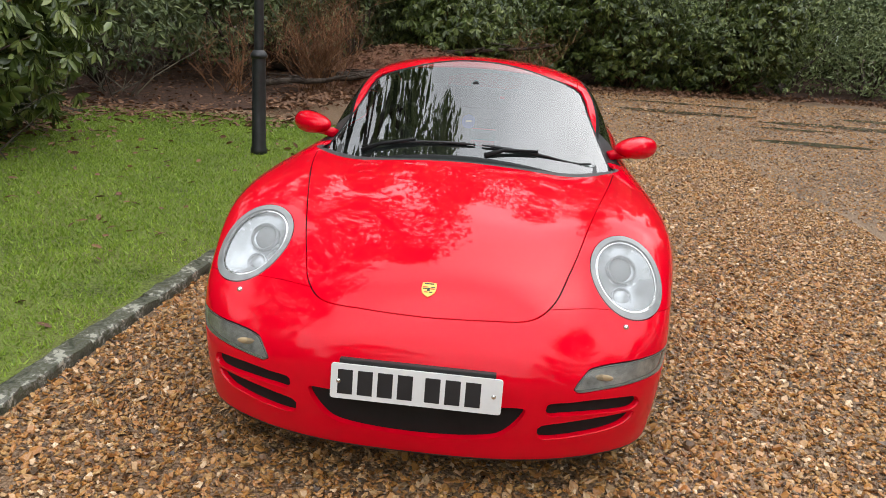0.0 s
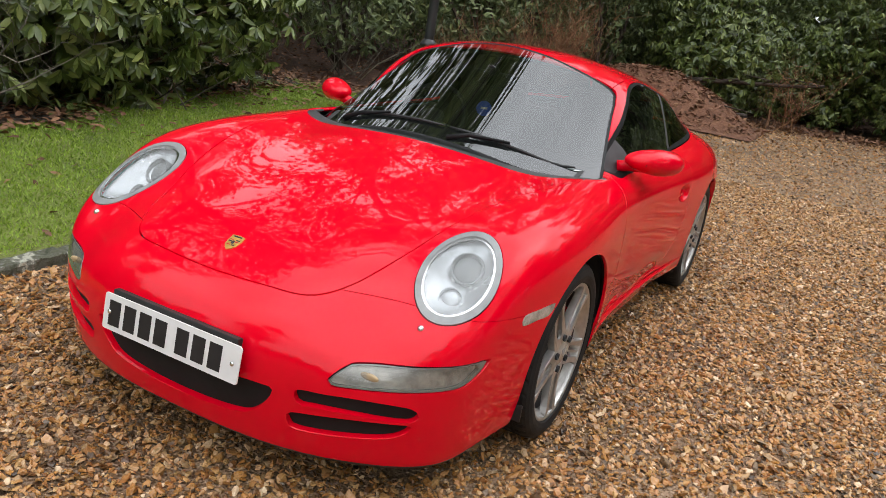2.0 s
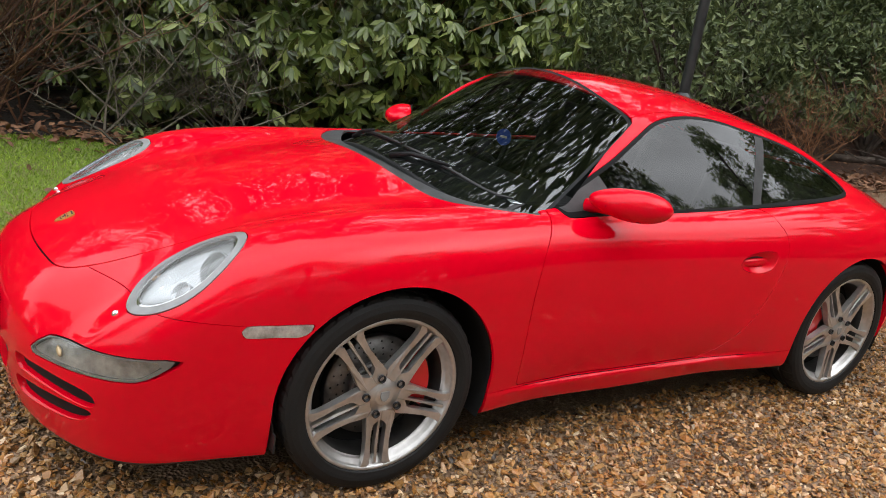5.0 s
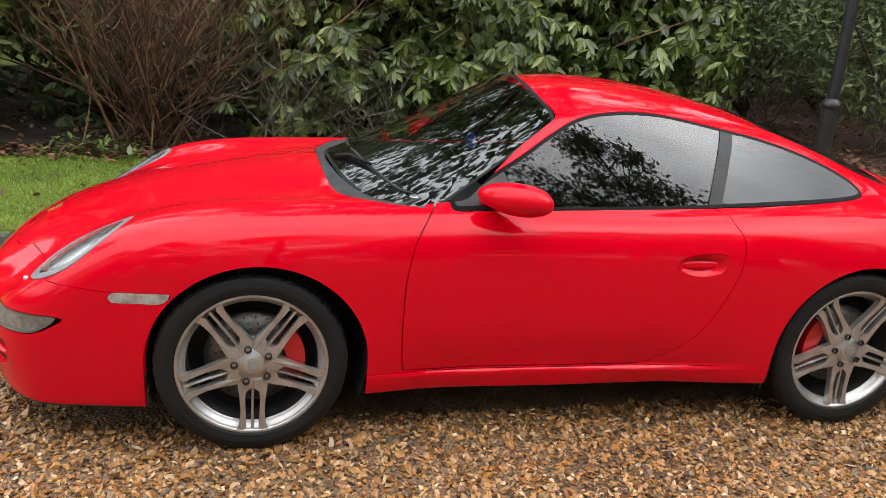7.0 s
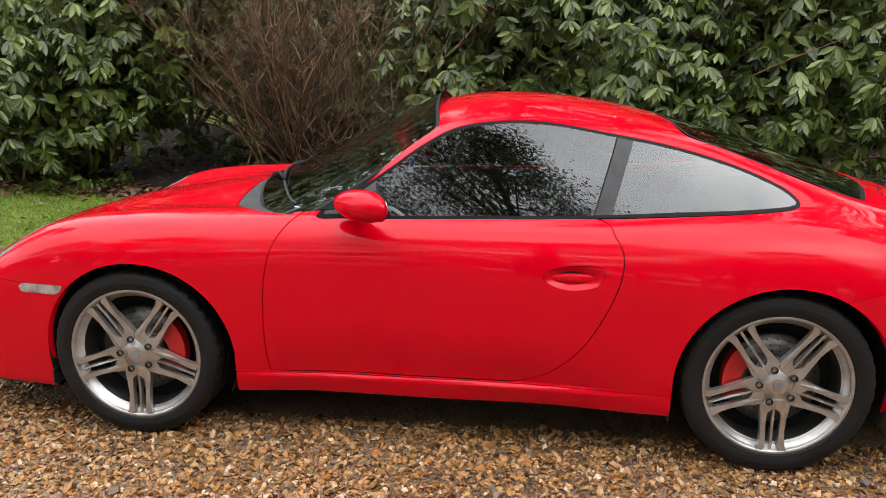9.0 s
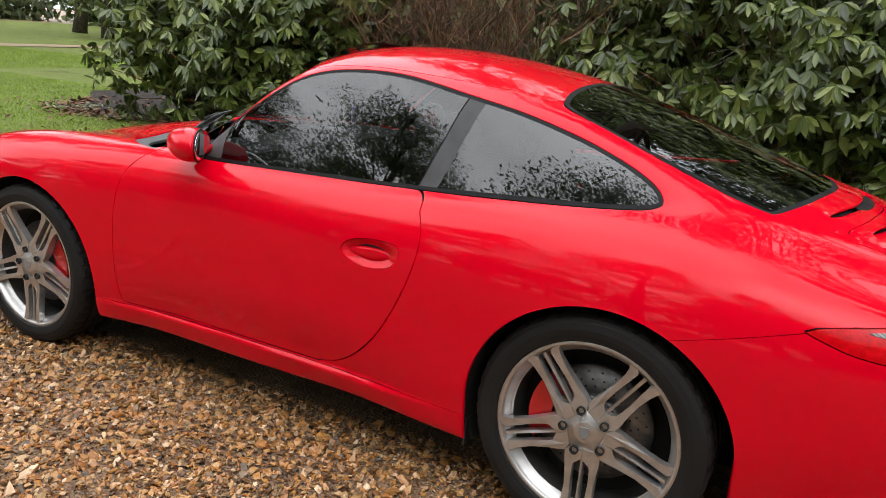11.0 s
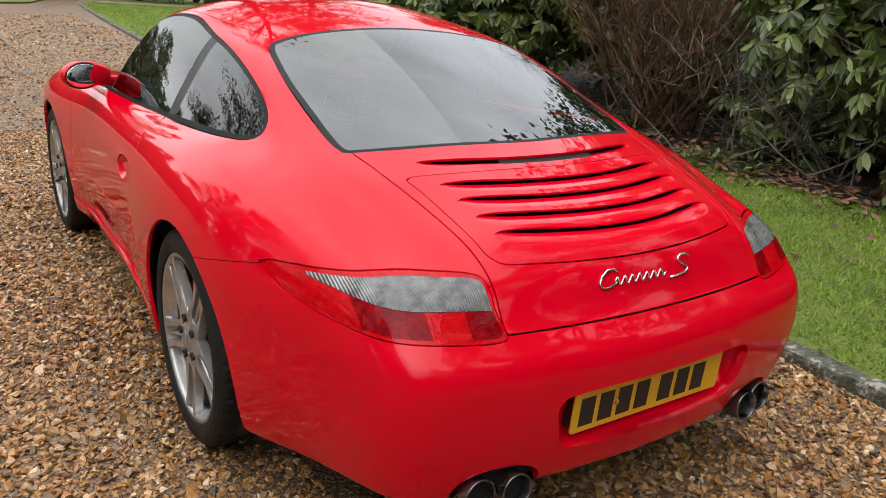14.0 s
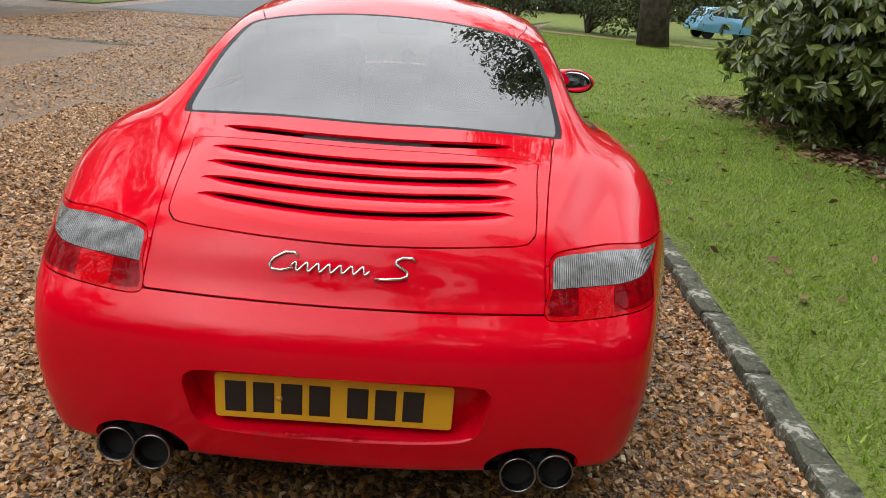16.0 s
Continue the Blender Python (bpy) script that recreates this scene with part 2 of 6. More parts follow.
M_FOG_BACK = material("dull_lamp_reflector", [(0.26, 0.26, 0.25), (0.72, 0.72, 0.70)], rough=0.3, metal=0.4, scale=22, bump=0.002, bump_scale=70)
M_BEZEL = material("grey_lamp_bezel", [(0.20, 0.205, 0.205), (0.29, 0.295, 0.295)], rough=0.35, scale=20, coat=0.3)
M_AMBER = material("amber_bulb", [(0.38, 0.27, 0.15), (0.50, 0.36, 0.20)], rough=0.3, scale=20)
M_TAIL_RED = material("red_lamp_plastic", [(0.45, 0.0006, 0.004), (0.72, 0.002, 0.008)], rough=0.3, spec=0.0, scale=60, bump=0.0015, bump_scale=260, coat=0.8, coat_rough=0.02, coat_ior=1.33)
M_TAIL_DARK = material("deep_red_lamp_plastic", [(0.13, 0.0005, 0.003), (0.36, 0.001, 0.005)], rough=0.3, spec=0.0, scale=45, bump=0.0015, bump_scale=200, coat=0.5, coat_rough=0.02, coat_ior=1.33)
M_TAIL_CLEAR = material("clear_lamp_plastic", [(0.11, 0.108, 0.105), (0.40, 0.395, 0.39)], rough=0.22, metal=0.3, scale=26, coat=1.0, coat_rough=0.02, coat_ior=1.4, ribs=60)
M_MARKER = material("clear_marker_plastic", [(0.24, 0.235, 0.23), (0.72, 0.71, 0.70)], rough=0.18, metal=0.35, scale=30, coat=1.0, coat_rough=0.02, bump=0.001, bump_scale=150)
M_SMOKE_RIM = material("smoked_lamp_edge", [(0.12, 0.12, 0.115), (0.17, 0.17, 0.16)], rough=0.2, scale=20, coat=1.0)
M_PLATE_W = material("white_plate", [(0.74, 0.74, 0.74), (0.82, 0.82, 0.82)], rough=0.4, scale=10, coat=0.3)
M_PLATE_Y = material("yellow_plate", [(0.78, 0.43, 0.015), (0.84, 0.48, 0.02)], rough=0.4, scale=10, coat=0.3)
M_INK = material("black_ink", [(0.012, 0.012, 0.014), (0.02, 0.02, 0.022)], rough=0.5, scale=20)
M_GOLD = material("gold_enamel", [(0.62, 0.38, 0.08), (0.75, 0.5, 0.14)], rough=0.3, metal=0.7, scale=60)
M_SEAT = material("black_leather", [(0.012, 0.012, 0.012), (0.028, 0.027, 0.027)], rough=0.55, scale=9, bump=0.0008, bump_scale=180)
M_BLUE = material("blue_card", [(0.05, 0.14, 0.70), (0.07, 0.18, 0.8)], rough=0.6, scale=20)
M_PAPER = material("white_paper", [(0.7, 0.71, 0.72), (0.8, 0.81, 0.82)], rough=0.7, scale=20)
M_MIRROR = material("mirror_glass", [(0.8, 0.8, 0.8), (0.82, 0.82, 0.82)], rough=0.01, metal=1.0, scale=5)
M_EXHAUST = material("sooty_steel", [(0.15, 0.145, 0.14), (0.30, 0.29, 0.285)], rough=0.28, metal=1.0, scale=16, rough_vary=0.1)

M_GRAVEL = material("gravel_bed", [(0.062, 0.036, 0.020), (0.212, 0.124, 0.065), (0.41, 0.288, 0.19)], rough=0.5, scale=1.1, detail=12, bump=0.012, bump_scale=85, voronoi=True, fine=0.55, rough_vary=0.2)
M_STONE = material("wet_flint_stones", [(0.024, 0.014, 0.009), (0.33, 0.142, 0.036), (0.46, 0.222, 0.062), (0.07, 0.038, 0.018), (0.52, 0.300, 0.112), (0.40, 0.168, 0.050), (0.035, 0.021, 0.013), (0.48, 0.300, 0.145), (0.44, 0.200, 0.064), (0.76, 0.58, 0.38)], rough=0.3, scale=40, vary="island", island=0.88, bump=0.001, bump_scale=200, rough_vary=0.15)
M_SAND = material("sandy_path", [(0.24, 0.16, 0.095), (0.36, 0.26, 0.17)], rough=0.85, scale=3, bump=0.004, bump_scale=60)
M_KERB = material("weathered_kerb_stone", [(0.02, 0.022, 0.014), (0.05, 0.055, 0.03), (0.10, 0.098, 0.075), (0.065, 0.07, 0.035), (0.16, 0.155, 0.13), (0.12, 0.118, 0.095), (0.36, 0.35, 0.285)], rough=0.9, scale=11, detail=12, bump=0.012, bump_scale=38, fine=0.45)
for e, at in zip([n for n in M_KERB.node_tree.nodes if n.type == "VALTORGB"][0].color_ramp.elements, (0.32, 0.40, 0.46, 0.51, 0.55, 0.575, 0.59)):
    e.position = at
M_GRASS_BED = material("lawn_soil_and_moss", [(0.045, 0.036, 0.016), (0.10, 0.125, 0.022), (0.18, 0.235, 0.035), (0.12, 0.125, 0.03), (0.30, 0.35, 0.09)], rough=0.9, scale=1.5, detail=14, bump=0.03, bump_scale=60, fine=0.45)
M_BLADE = material("grass_blades", [(0.065, 0.058, 0.018), (0.12, 0.19, 0.020), (0.23, 0.35, 0.034), (0.38, 0.49, 0.07), (0.62, 0.64, 0.22)], rough=0.5, scale=1.4, detail=10, vary="island", island=0.38, fine=0.25, translucent=0.35)
# soil colour lowered towards black to hold the shade below the shrubs
M_SOIL = material("shade_darkened_leaf_litter", [(0.006, 0.005, 0.0035), (0.020, 0.013, 0.008), (0.060, 0.033, 0.018)], rough=0.9, scale=3, detail=12, bump=0.03, bump_scale=40, fine=0.5)
M_LITTER = material("fallen_leaves", [(0.09, 0.042, 0.021), (0.17, 0.078, 0.038), (0.29, 0.15, 0.075)], rough=0.7, scale=3, vary="island", island=0.7)
M_LITTER_GROUND = material("rust_brown_leaf_mound", [(0.022, 0.011, 0.007), (0.065, 0.028, 0.015), (0.14, 0.066, 0.035)], rough=0.85, scale=7, detail=12, bump=0.03, bump_scale=30, fine=0.5)
M_HEAP = material("rust_brown_leaf_heap", [(0.07, 0.028, 0.015), (0.17, 0.072, 0.038), (0.27, 0.13, 0.07)], rough=0.85, scale=7, detail=12, bump=0.03, bump_scale=30, fine=0.5)
M_LEAF = material("rhododendron_leaf", [(0.014, 0.024, 0.006), (0.058, 0.085, 0.018), (0.13, 0.17, 0.038), (0.40, 0.44, 0.15)], rough=0.28, scale=1.3, vary="island", island=0.6, translucent=0.12)
M_LEAF_DK = material("dark_evergreen_leaf", [(0.016, 0.027, 0.009), (0.088, 0.120, 0.040), (0.28, 0.32, 0.13)], rough=0.45, scale=0.5, vary="island", island=0.55, translucent=0.2)
M_LEAF_OLIVE = material("olive_evergreen_leaf", [(0.06, 0.09, 0.036), (0.20, 0.25, 0.10), (0.38, 0.43, 0.20)], rough=0.45, scale=0.5, vary="island", island=0.5, translucent=0.25)
M_TWIG = material("bare_brown_twigs", [(0.012, 0.005, 0.003), (0.085, 0.035, 0.016), (0.34, 0.19, 0.09)], rough=0.75, scale=3, vary="island", island=0.6)
M_TWIG_GREY = material("bare_grey_twigs", [(0.03, 0.026, 0.02), (0.095, 0.08, 0.058), (0.26, 0.225, 0.17)], rough=0.75, scale=3, vary="island", island=0.6)
M_BRACKEN = material("rust_brown_dead_stems", [(0.05, 0.021, 0.01), (0.19, 0.085, 0.036), (0.36, 0.19, 0.09)], rough=0.8, scale=3, vary="island", island=0.6)
M_BARK = material("grey_brown_bark", [(0.022, 0.015, 0.011), (0.06, 0.043, 0.032), (0.11, 0.085, 0.068)], rough=0.9, scale=6, detail=10, bump=0.02, bump_scale=22)
M_POST = material("black_painted_iron", [(0.014, 0.015, 0.016), (0.03, 0.031, 0.033)], rough=0.4, scale=14, bump=0.001, bump_scale=60, rough_vary=0.12)
M_ASPHALT = material("grey_asphalt", [(0.07, 0.07, 0.072), (0.13, 0.13, 0.13)], rough=0.7, scale=2, bump=0.004, bump_scale=120)
M_PUDDLE = material("wet_mud", [(0.045, 0.034, 0.024), (0.12, 0.088, 0.06)], rough=0.2, scale=3, rough_vary=0.1)
M_PANE = material("sky_lit_car_glass", [(0.10, 0.11, 0.12), (0.16, 0.17, 0.18)], rough=0.08, metal=0.6, scale=4)
M_BLUE_PAINT = material("pale_blue_car_paint", [(0.16, 0.42, 0.66), (0.20, 0.48, 0.72)], rough=0.3, scale=3, coat=0.8)

# ---- ground ----
def kerb_x(y):
    """The line of the kerb's face along the gravel."""
    return -1.50 + 0.05 * y - 0.0012 * min(0.0, y) ** 2


def sheet(name, outline, z, mat, label, category, cell=0.0, rough=0.0, seed=0):
    """A level sheet from an outline, cut into cells and gently uneven."""
    bm = bmesh.new()
    bm.faces.new([bm.verts.new((x, y, z)) for x, y in outline])
    if cell:
        xs, ys = [p[0] for p in outline], [p[1] for p in outline]
        for axis, lo, hi in ((0, min(xs), max(xs)), (1, min(ys), max(ys))):
            v = lo + cell
            while v < hi:
                co, no = ((v, 0, 0), (1, 0, 0)) if axis == 0 else ((0, v, 0), (0, 1, 0))
                bmesh.ops.bisect_plane(bm, geom=bm.verts[:] + bm.edges[:] + bm.faces[:], plane_co=co, plane_no=no)
                v += cell
        for v in bm.verts:
            if not v.is_boundary:
                v.co.z += rough * noise.noise(Vector((v.co.x * 0.7 + seed, v.co.y * 0.7, 0)))
    bmesh.ops.recalc_face_normals(bm, faces=bm.faces)
    ob = part(name, bm, mat, smooth=True)
    return tagged(ob, label, category, kind="structure")


sheet("ground", [(-700, -700), (700, -700), (700, 700), (-700, 700)], 0.0, M_GRAVEL, "wet brown gravel drive reaching the horizon", "ground")
ys_k = [-24 + 0.6 * i for i in range(51)]
sheet("lawn", [(kerb_x(y) - 0.10, y) for y in ys_k] + [(-3.2, 7.4), (-6.5, 6.9), (-60, 6.9), (-60, -60), (-14, -60), (-6, -38)], 0.045, M_GRASS_BED,
      "short bright green mossy lawn beside the kerb", "lawn", cell=2.0, rough=0.008)
def bed_x(y):
    """The line of the planting bed's edge on the lawn."""
    t = np.clip((y - 1.9) / 1.5, 0, 1)
    return -4.10 - 1.05 * t * t * (3 - 2 * t) + 0.14 * np.sin(y * 1.7) + 0.06 * np.sin(y * 4.3) - 0.9 * np.maximum(0, -6.3 - y)


bed_edge = [(float(bed_x(y)), y) for y in [-8.5 + 0.25 * i for i in range(61)]]
sheet("planting_bed", [(-12, -8.55)] + bed_edge + [(-5.9, 6.85), (-12, 6.85)], 0.058, M_SOIL, "dark soil and leaf litter under the shrubs, with shade in the colour", "soil")
sheet("woodland_floor", [(-60, 6.8), (-6, 6.8), (-4.6, 7.1), (-3.4, 8.6), (-3.2, 11), (-2.0, 14.5), (2, 16.6), (7, 18.4), (14, 19.5), (60, 24), (60, 90), (-60, 90)], 0.024, M_LITTER_GROUND,
      "brown leaf litter under the trees", "soil", cell=4.0, rough=0.02)
sheet("drive", [(4.5, -20), (9.5, -19), (13, -60), (6, -60)], 0.012, M_ASPHALT, "grey asphalt drive joining the gravel", "road")
sheet("far_lawn", [(10.5, -21), (60, -16), (60, -70), (14.5, -70)], 0.03, M_GRASS_BED, "lawn beyond the gravel", "lawn")
sheet("lawn_verge", [(-2.0, -24.2), (4.3, -20.3), (5.6, -60), (-14, -60), (-6, -38)], 0.04, M_GRASS_BED, "lawn beyond the gravel", "lawn")
sheet("path", [(-60, -25.5), (-30, -22.5), (-10, -21.2), (-4, -25), (-4, -26.2), (-10, -22.6), (-30, -24.0), (-60, -27.5)], 0.066, M_SAND, "narrow sandy path across the lawn", "path")

# ---- the red sports car: its skin as one smooth form, cut along the shut lines ----
class Line:
    """A smooth curve through a few knots (natural cubic)."""

    def __init__(self, *knots):
        self.x, self.v = (np.array(c, float) for c in zip(*knots))
        n, h = len(self.x), np.diff(self.x)
        a, r = np.eye(n), np.zeros(n)
        for i in range(1, n - 1):
            a[i, i - 1 : i + 2] = h[i - 1], 2 * (h[i - 1] + h[i]), h[i]
            r[i] = 6 * ((self.v[i + 1] - self.v[i]) / h[i] - (self.v[i] - self.v[i - 1]) / h[i - 1])
        self.m = np.linalg.solve(a, r)

    def __call__(self, q):
        q = np.clip(q, self.x[0], self.x[-1])
        i = np.clip(np.searchsorted(self.x, q) - 1, 0, len(self.x) - 2)
        h = self.x[i + 1] - self.x[i]
        s, t = (self.x[i + 1] - q) / h, (q - self.x[i]) / h
        return s * self.v[i] + t * self.v[i + 1] + ((s**3 - s) * self.m[i] + (t**3 - t) * self.m[i + 1]) * h * h / 6


def smax(a, b, k):
    h = np.maximum(k - np.abs(a - b), 0) / k
    return np.maximum(a, b) + h**3 * k / 6


def smin(a, b, k):
    return -smax(-a, -b, k)


def step(lo, hi, q):
    t = np.clip((q - lo) / (hi - lo), 0, 1)
    return t * t * t * (t * (6 * t - 15) + 10)


HOOD = Line((-1.02, 0.47), (-0.93, 0.555), (-0.86, 0.602), (-0.77, 0.653), (-0.6, 0.718), (-0.4, 0.775), (-0.1, 0.836), (0.25, 0.885), (0.6, 0.90), (1.2, 0.89), (1.8, 0.90), (2.3, 0.91), (2.6, 0.90), (2.9, 0.855), (3.1, 0.80), (3.25, 0.745), (3.5, 0.60))
CREST = Line((-1.02, 0.36), (-0.9, 0.43), (-0.8, 0.515), (-0.7, 0.597), (-0.6, 0.668), (-0.5, 0.732), (-0.4, 0.783), (-0.2, 0.832), (0.15, 0.858), (0.5, 0.868), (0.8, 0.872), (1.2, 0.872), (1.7, 0.885), (2.1, 0.912), (2.4, 0.912), (2.7, 0.877), (2.9, 0.825), (3.1, 0.778), (3.3, 0.70), (3.5, 0.58))
WIDE = Line((-1.02, 0.735), (-0.7, 0.79), (-0.44, 0.832), (-0.26, 0.862), (0.0, 0.880), (0.3, 0.872), (0.6, 0.853), (1.1, 0.850), (1.6, 0.868), (1.97, 0.889), (2.35, 0.899), (2.6, 0.884), (2.8, 0.846), (3.0, 0.787), (3.2, 0.727), (3.5, 0.61))
ROOF = Line((-0.1, 0.70), (0.28, 0.882), (0.6, 1.042), (0.95, 1.205), (1.12, 1.262), (1.35, 1.289), (1.6, 1.279), (1.85, 1.242), (2.15, 1.169), (2.5, 1.062), (2.8, 0.957), (2.95, 0.912), (3.1, 0.862), (3.2, 0.823), (3.28, 0.77), (3.4, 0.66), (3.6, 0.4))
CABIN = Line((-0.1, 0.66), (0.4, 0.715), (0.7, 0.730), (1.2, 0.742), (1.7, 0.722), (2.1, 0.687), (2.42, 0.656), (2.7, 0.606), (2.9, 0.545), (3.1, 0.465), (3.5, 0.36))
TAIL = Line((0.1, 3.20), (0.2, 3.325), (0.3, 3.375), (0.42, 3.405), (0.53, 3.412), (0.61, 3.392), (0.66, 3.348), (0.74, 3.305), (0.85, 3.26), (1.0, 3.2), (1.4, 3.1))
BELLY = Line((-1.05, 0.152), (-0.6, 0.152), (0.2, 0.185), (1.0, 0.19), (2.0, 0.188), (2.8, 0.21), (3.1, 0.245), (3.5, 0.265))


def skin(p):
    """Signed distance, about, of points to the car's skin; below zero inside."""
    x, y, z = p[..., 0], p[..., 1], p[..., 2]
    a = np.abs(x)
    crest_at = 0.655
    bump = np.where(a < crest_at, np.exp(-(((a - crest_at) / 0.19) ** 2)), 1.0)
    out = np.maximum(a - crest_at, 0)
    top = z - ((HOOD(y) - 0.16 * a * a) * (1 - bump) + (CREST(y) - 1.1 * out**2) * bump)
    door = np.exp(-(((y - 1.15) / 0.62) ** 4))
    low = np.maximum(0.50 - z, 0)
    tuck = 0.28 * np.maximum(z - 0.56, 0) ** 2 + low**2 * (0.28 + 0.65 * door + 0.4 * step(2.55, 3.0, y))
    sill = 0.030 * door * (1 - step(0.262, 0.292, z))
    side = a - WIDE(y) + tuck - sill
    nose_z = z - 0.43
    nose = -0.992 + 0.53 * a**2.8 + np.where(nose_z > 0, 0.35, 0.55) * nose_z**2
    front = nose - y
    rear = y - TAIL(z) + 0.19 * a * a + 0.10 * a**6
    body = smax(top, side, 0.17 + 0.10 * step(1.3, 2.6, y))
    body = smax(body, front, 0.13)
    lean = 0.62 * a * a * (1 - step(0.6, 1.35, y)) - 0.25 * a * a * step(1.9, 2.7, y)
    flat = step(1.5, 2.3, y)
    roof = z - ROOF(y - lean) + (0.20 - 0.08 * flat) * a * a + (0.25 - 0.08 * flat) * a**4
    up = np.maximum(z - 0.86, -0.2)
    cabin = smax(roof, a - CABIN(y) + 0.36 * up + 0.30 * np.maximum(up, 0) ** 2, 0.075)
    cabin = smax(cabin, 0.12 - y, 0.1)
    blend = 0.035 + 0.17 * step(1.7, 2.7, y)
    whole = smin(body, cabin, blend)
    whole = smax(whole, rear, 0.09)
    return smax(whole, BELLY(y) - z, 0.05)


def gradient(p, e=1e-4):
    g = np.stack([skin(p + d) - skin(p - d) for d in np.eye(3) * e], -1) / (2 * e)
    return g


def wrapped(h, lo, hi):
    """Quads over the skin: one point in each cell of a lattice that the skin crosses, drawn onto it."""
    n = [int(math.ceil((b - a) / h)) for a, b in zip(lo, hi)]
    axes = [a + h * np.arange(k + 1) for a, k in zip(lo, n)]
    f = np.empty((n[0] + 1, n[1] + 1, n[2] + 1))
    yy, zz = np.meshgrid(axes[1], axes[2], indexing="ij")
    for i, xv in enumerate(axes[0]):
        f[i] = skin(np.stack([np.full_like(yy, xv), yy, zz], -1))
    neg = f < 0
    corners = [neg[i : n[0] + i, j : n[1] + j, k : n[2] + k] for i in (0, 1) for j in (0, 1) for k in (0, 1)]
    total = sum(c.astype(np.int8) for c in corners)
    mixed = (total > 0) & (total < 8)
    index = np.full(mixed.shape, -1)
    cells = np.argwhere(mixed)
    index[mixed] = np.arange(len(cells))
    p = np.array(lo) + h * (cells + 0.5)
    quads = []
    for ax in range(3):
        sl0, sl1 = [slice(None)] * 3, [slice(None)] * 3
        sl0[ax], sl1[ax] = slice(0, -1), slice(1, None)
        crossing = neg[tuple(sl0)] != neg[tuple(sl1)]
        b, c = [k for k in range(3) if k != ax]
        e = np.argwhere(crossing)
        e = e[(e[:, b] > 0) & (e[:, c] > 0) & (e[:, b] < n[b]) & (e[:, c] < n[c])]
        q = []
        for db, dc in ((1, 1), (0, 1), (0, 0), (1, 0)):
            k = e.copy()
            k[:, b] -= db
            k[:, c] -= dc
            q.append(index[tuple(k.T)])
        q = np.stack(q, -1)
        flip = neg[tuple(sl0)][tuple(e.T)] == (ax != 1)
        q[~flip] = q[~flip][:, ::-1]
        quads.append(q)
    quads = np.concatenate(quads)
    quads = quads[(quads >= 0).all(1)]
    for _ in range(2):
        for _ in range(4):
            g = gradient(p)
            p = p - g * (skin(p) / np.maximum((g * g).sum(-1), 0.05))[:, None]
        total, count = np.zeros_like(p), np.zeros(len(p))
        for k in range(4):
            np.add.at(total, quads[:, k], p[quads[:, (k + 1) % 4]] + p[quads[:, (k + 3) % 4]])
            np.add.at(count, quads[:, k], 2)
        p = 0.5 * p + 0.5 * total / count[:, None]
    for _ in range(5):
        g = gradient(p)
        p = p - g * (skin(p) / np.maximum((g * g).sum(-1), 0.05))[:, None]
    return p, quads


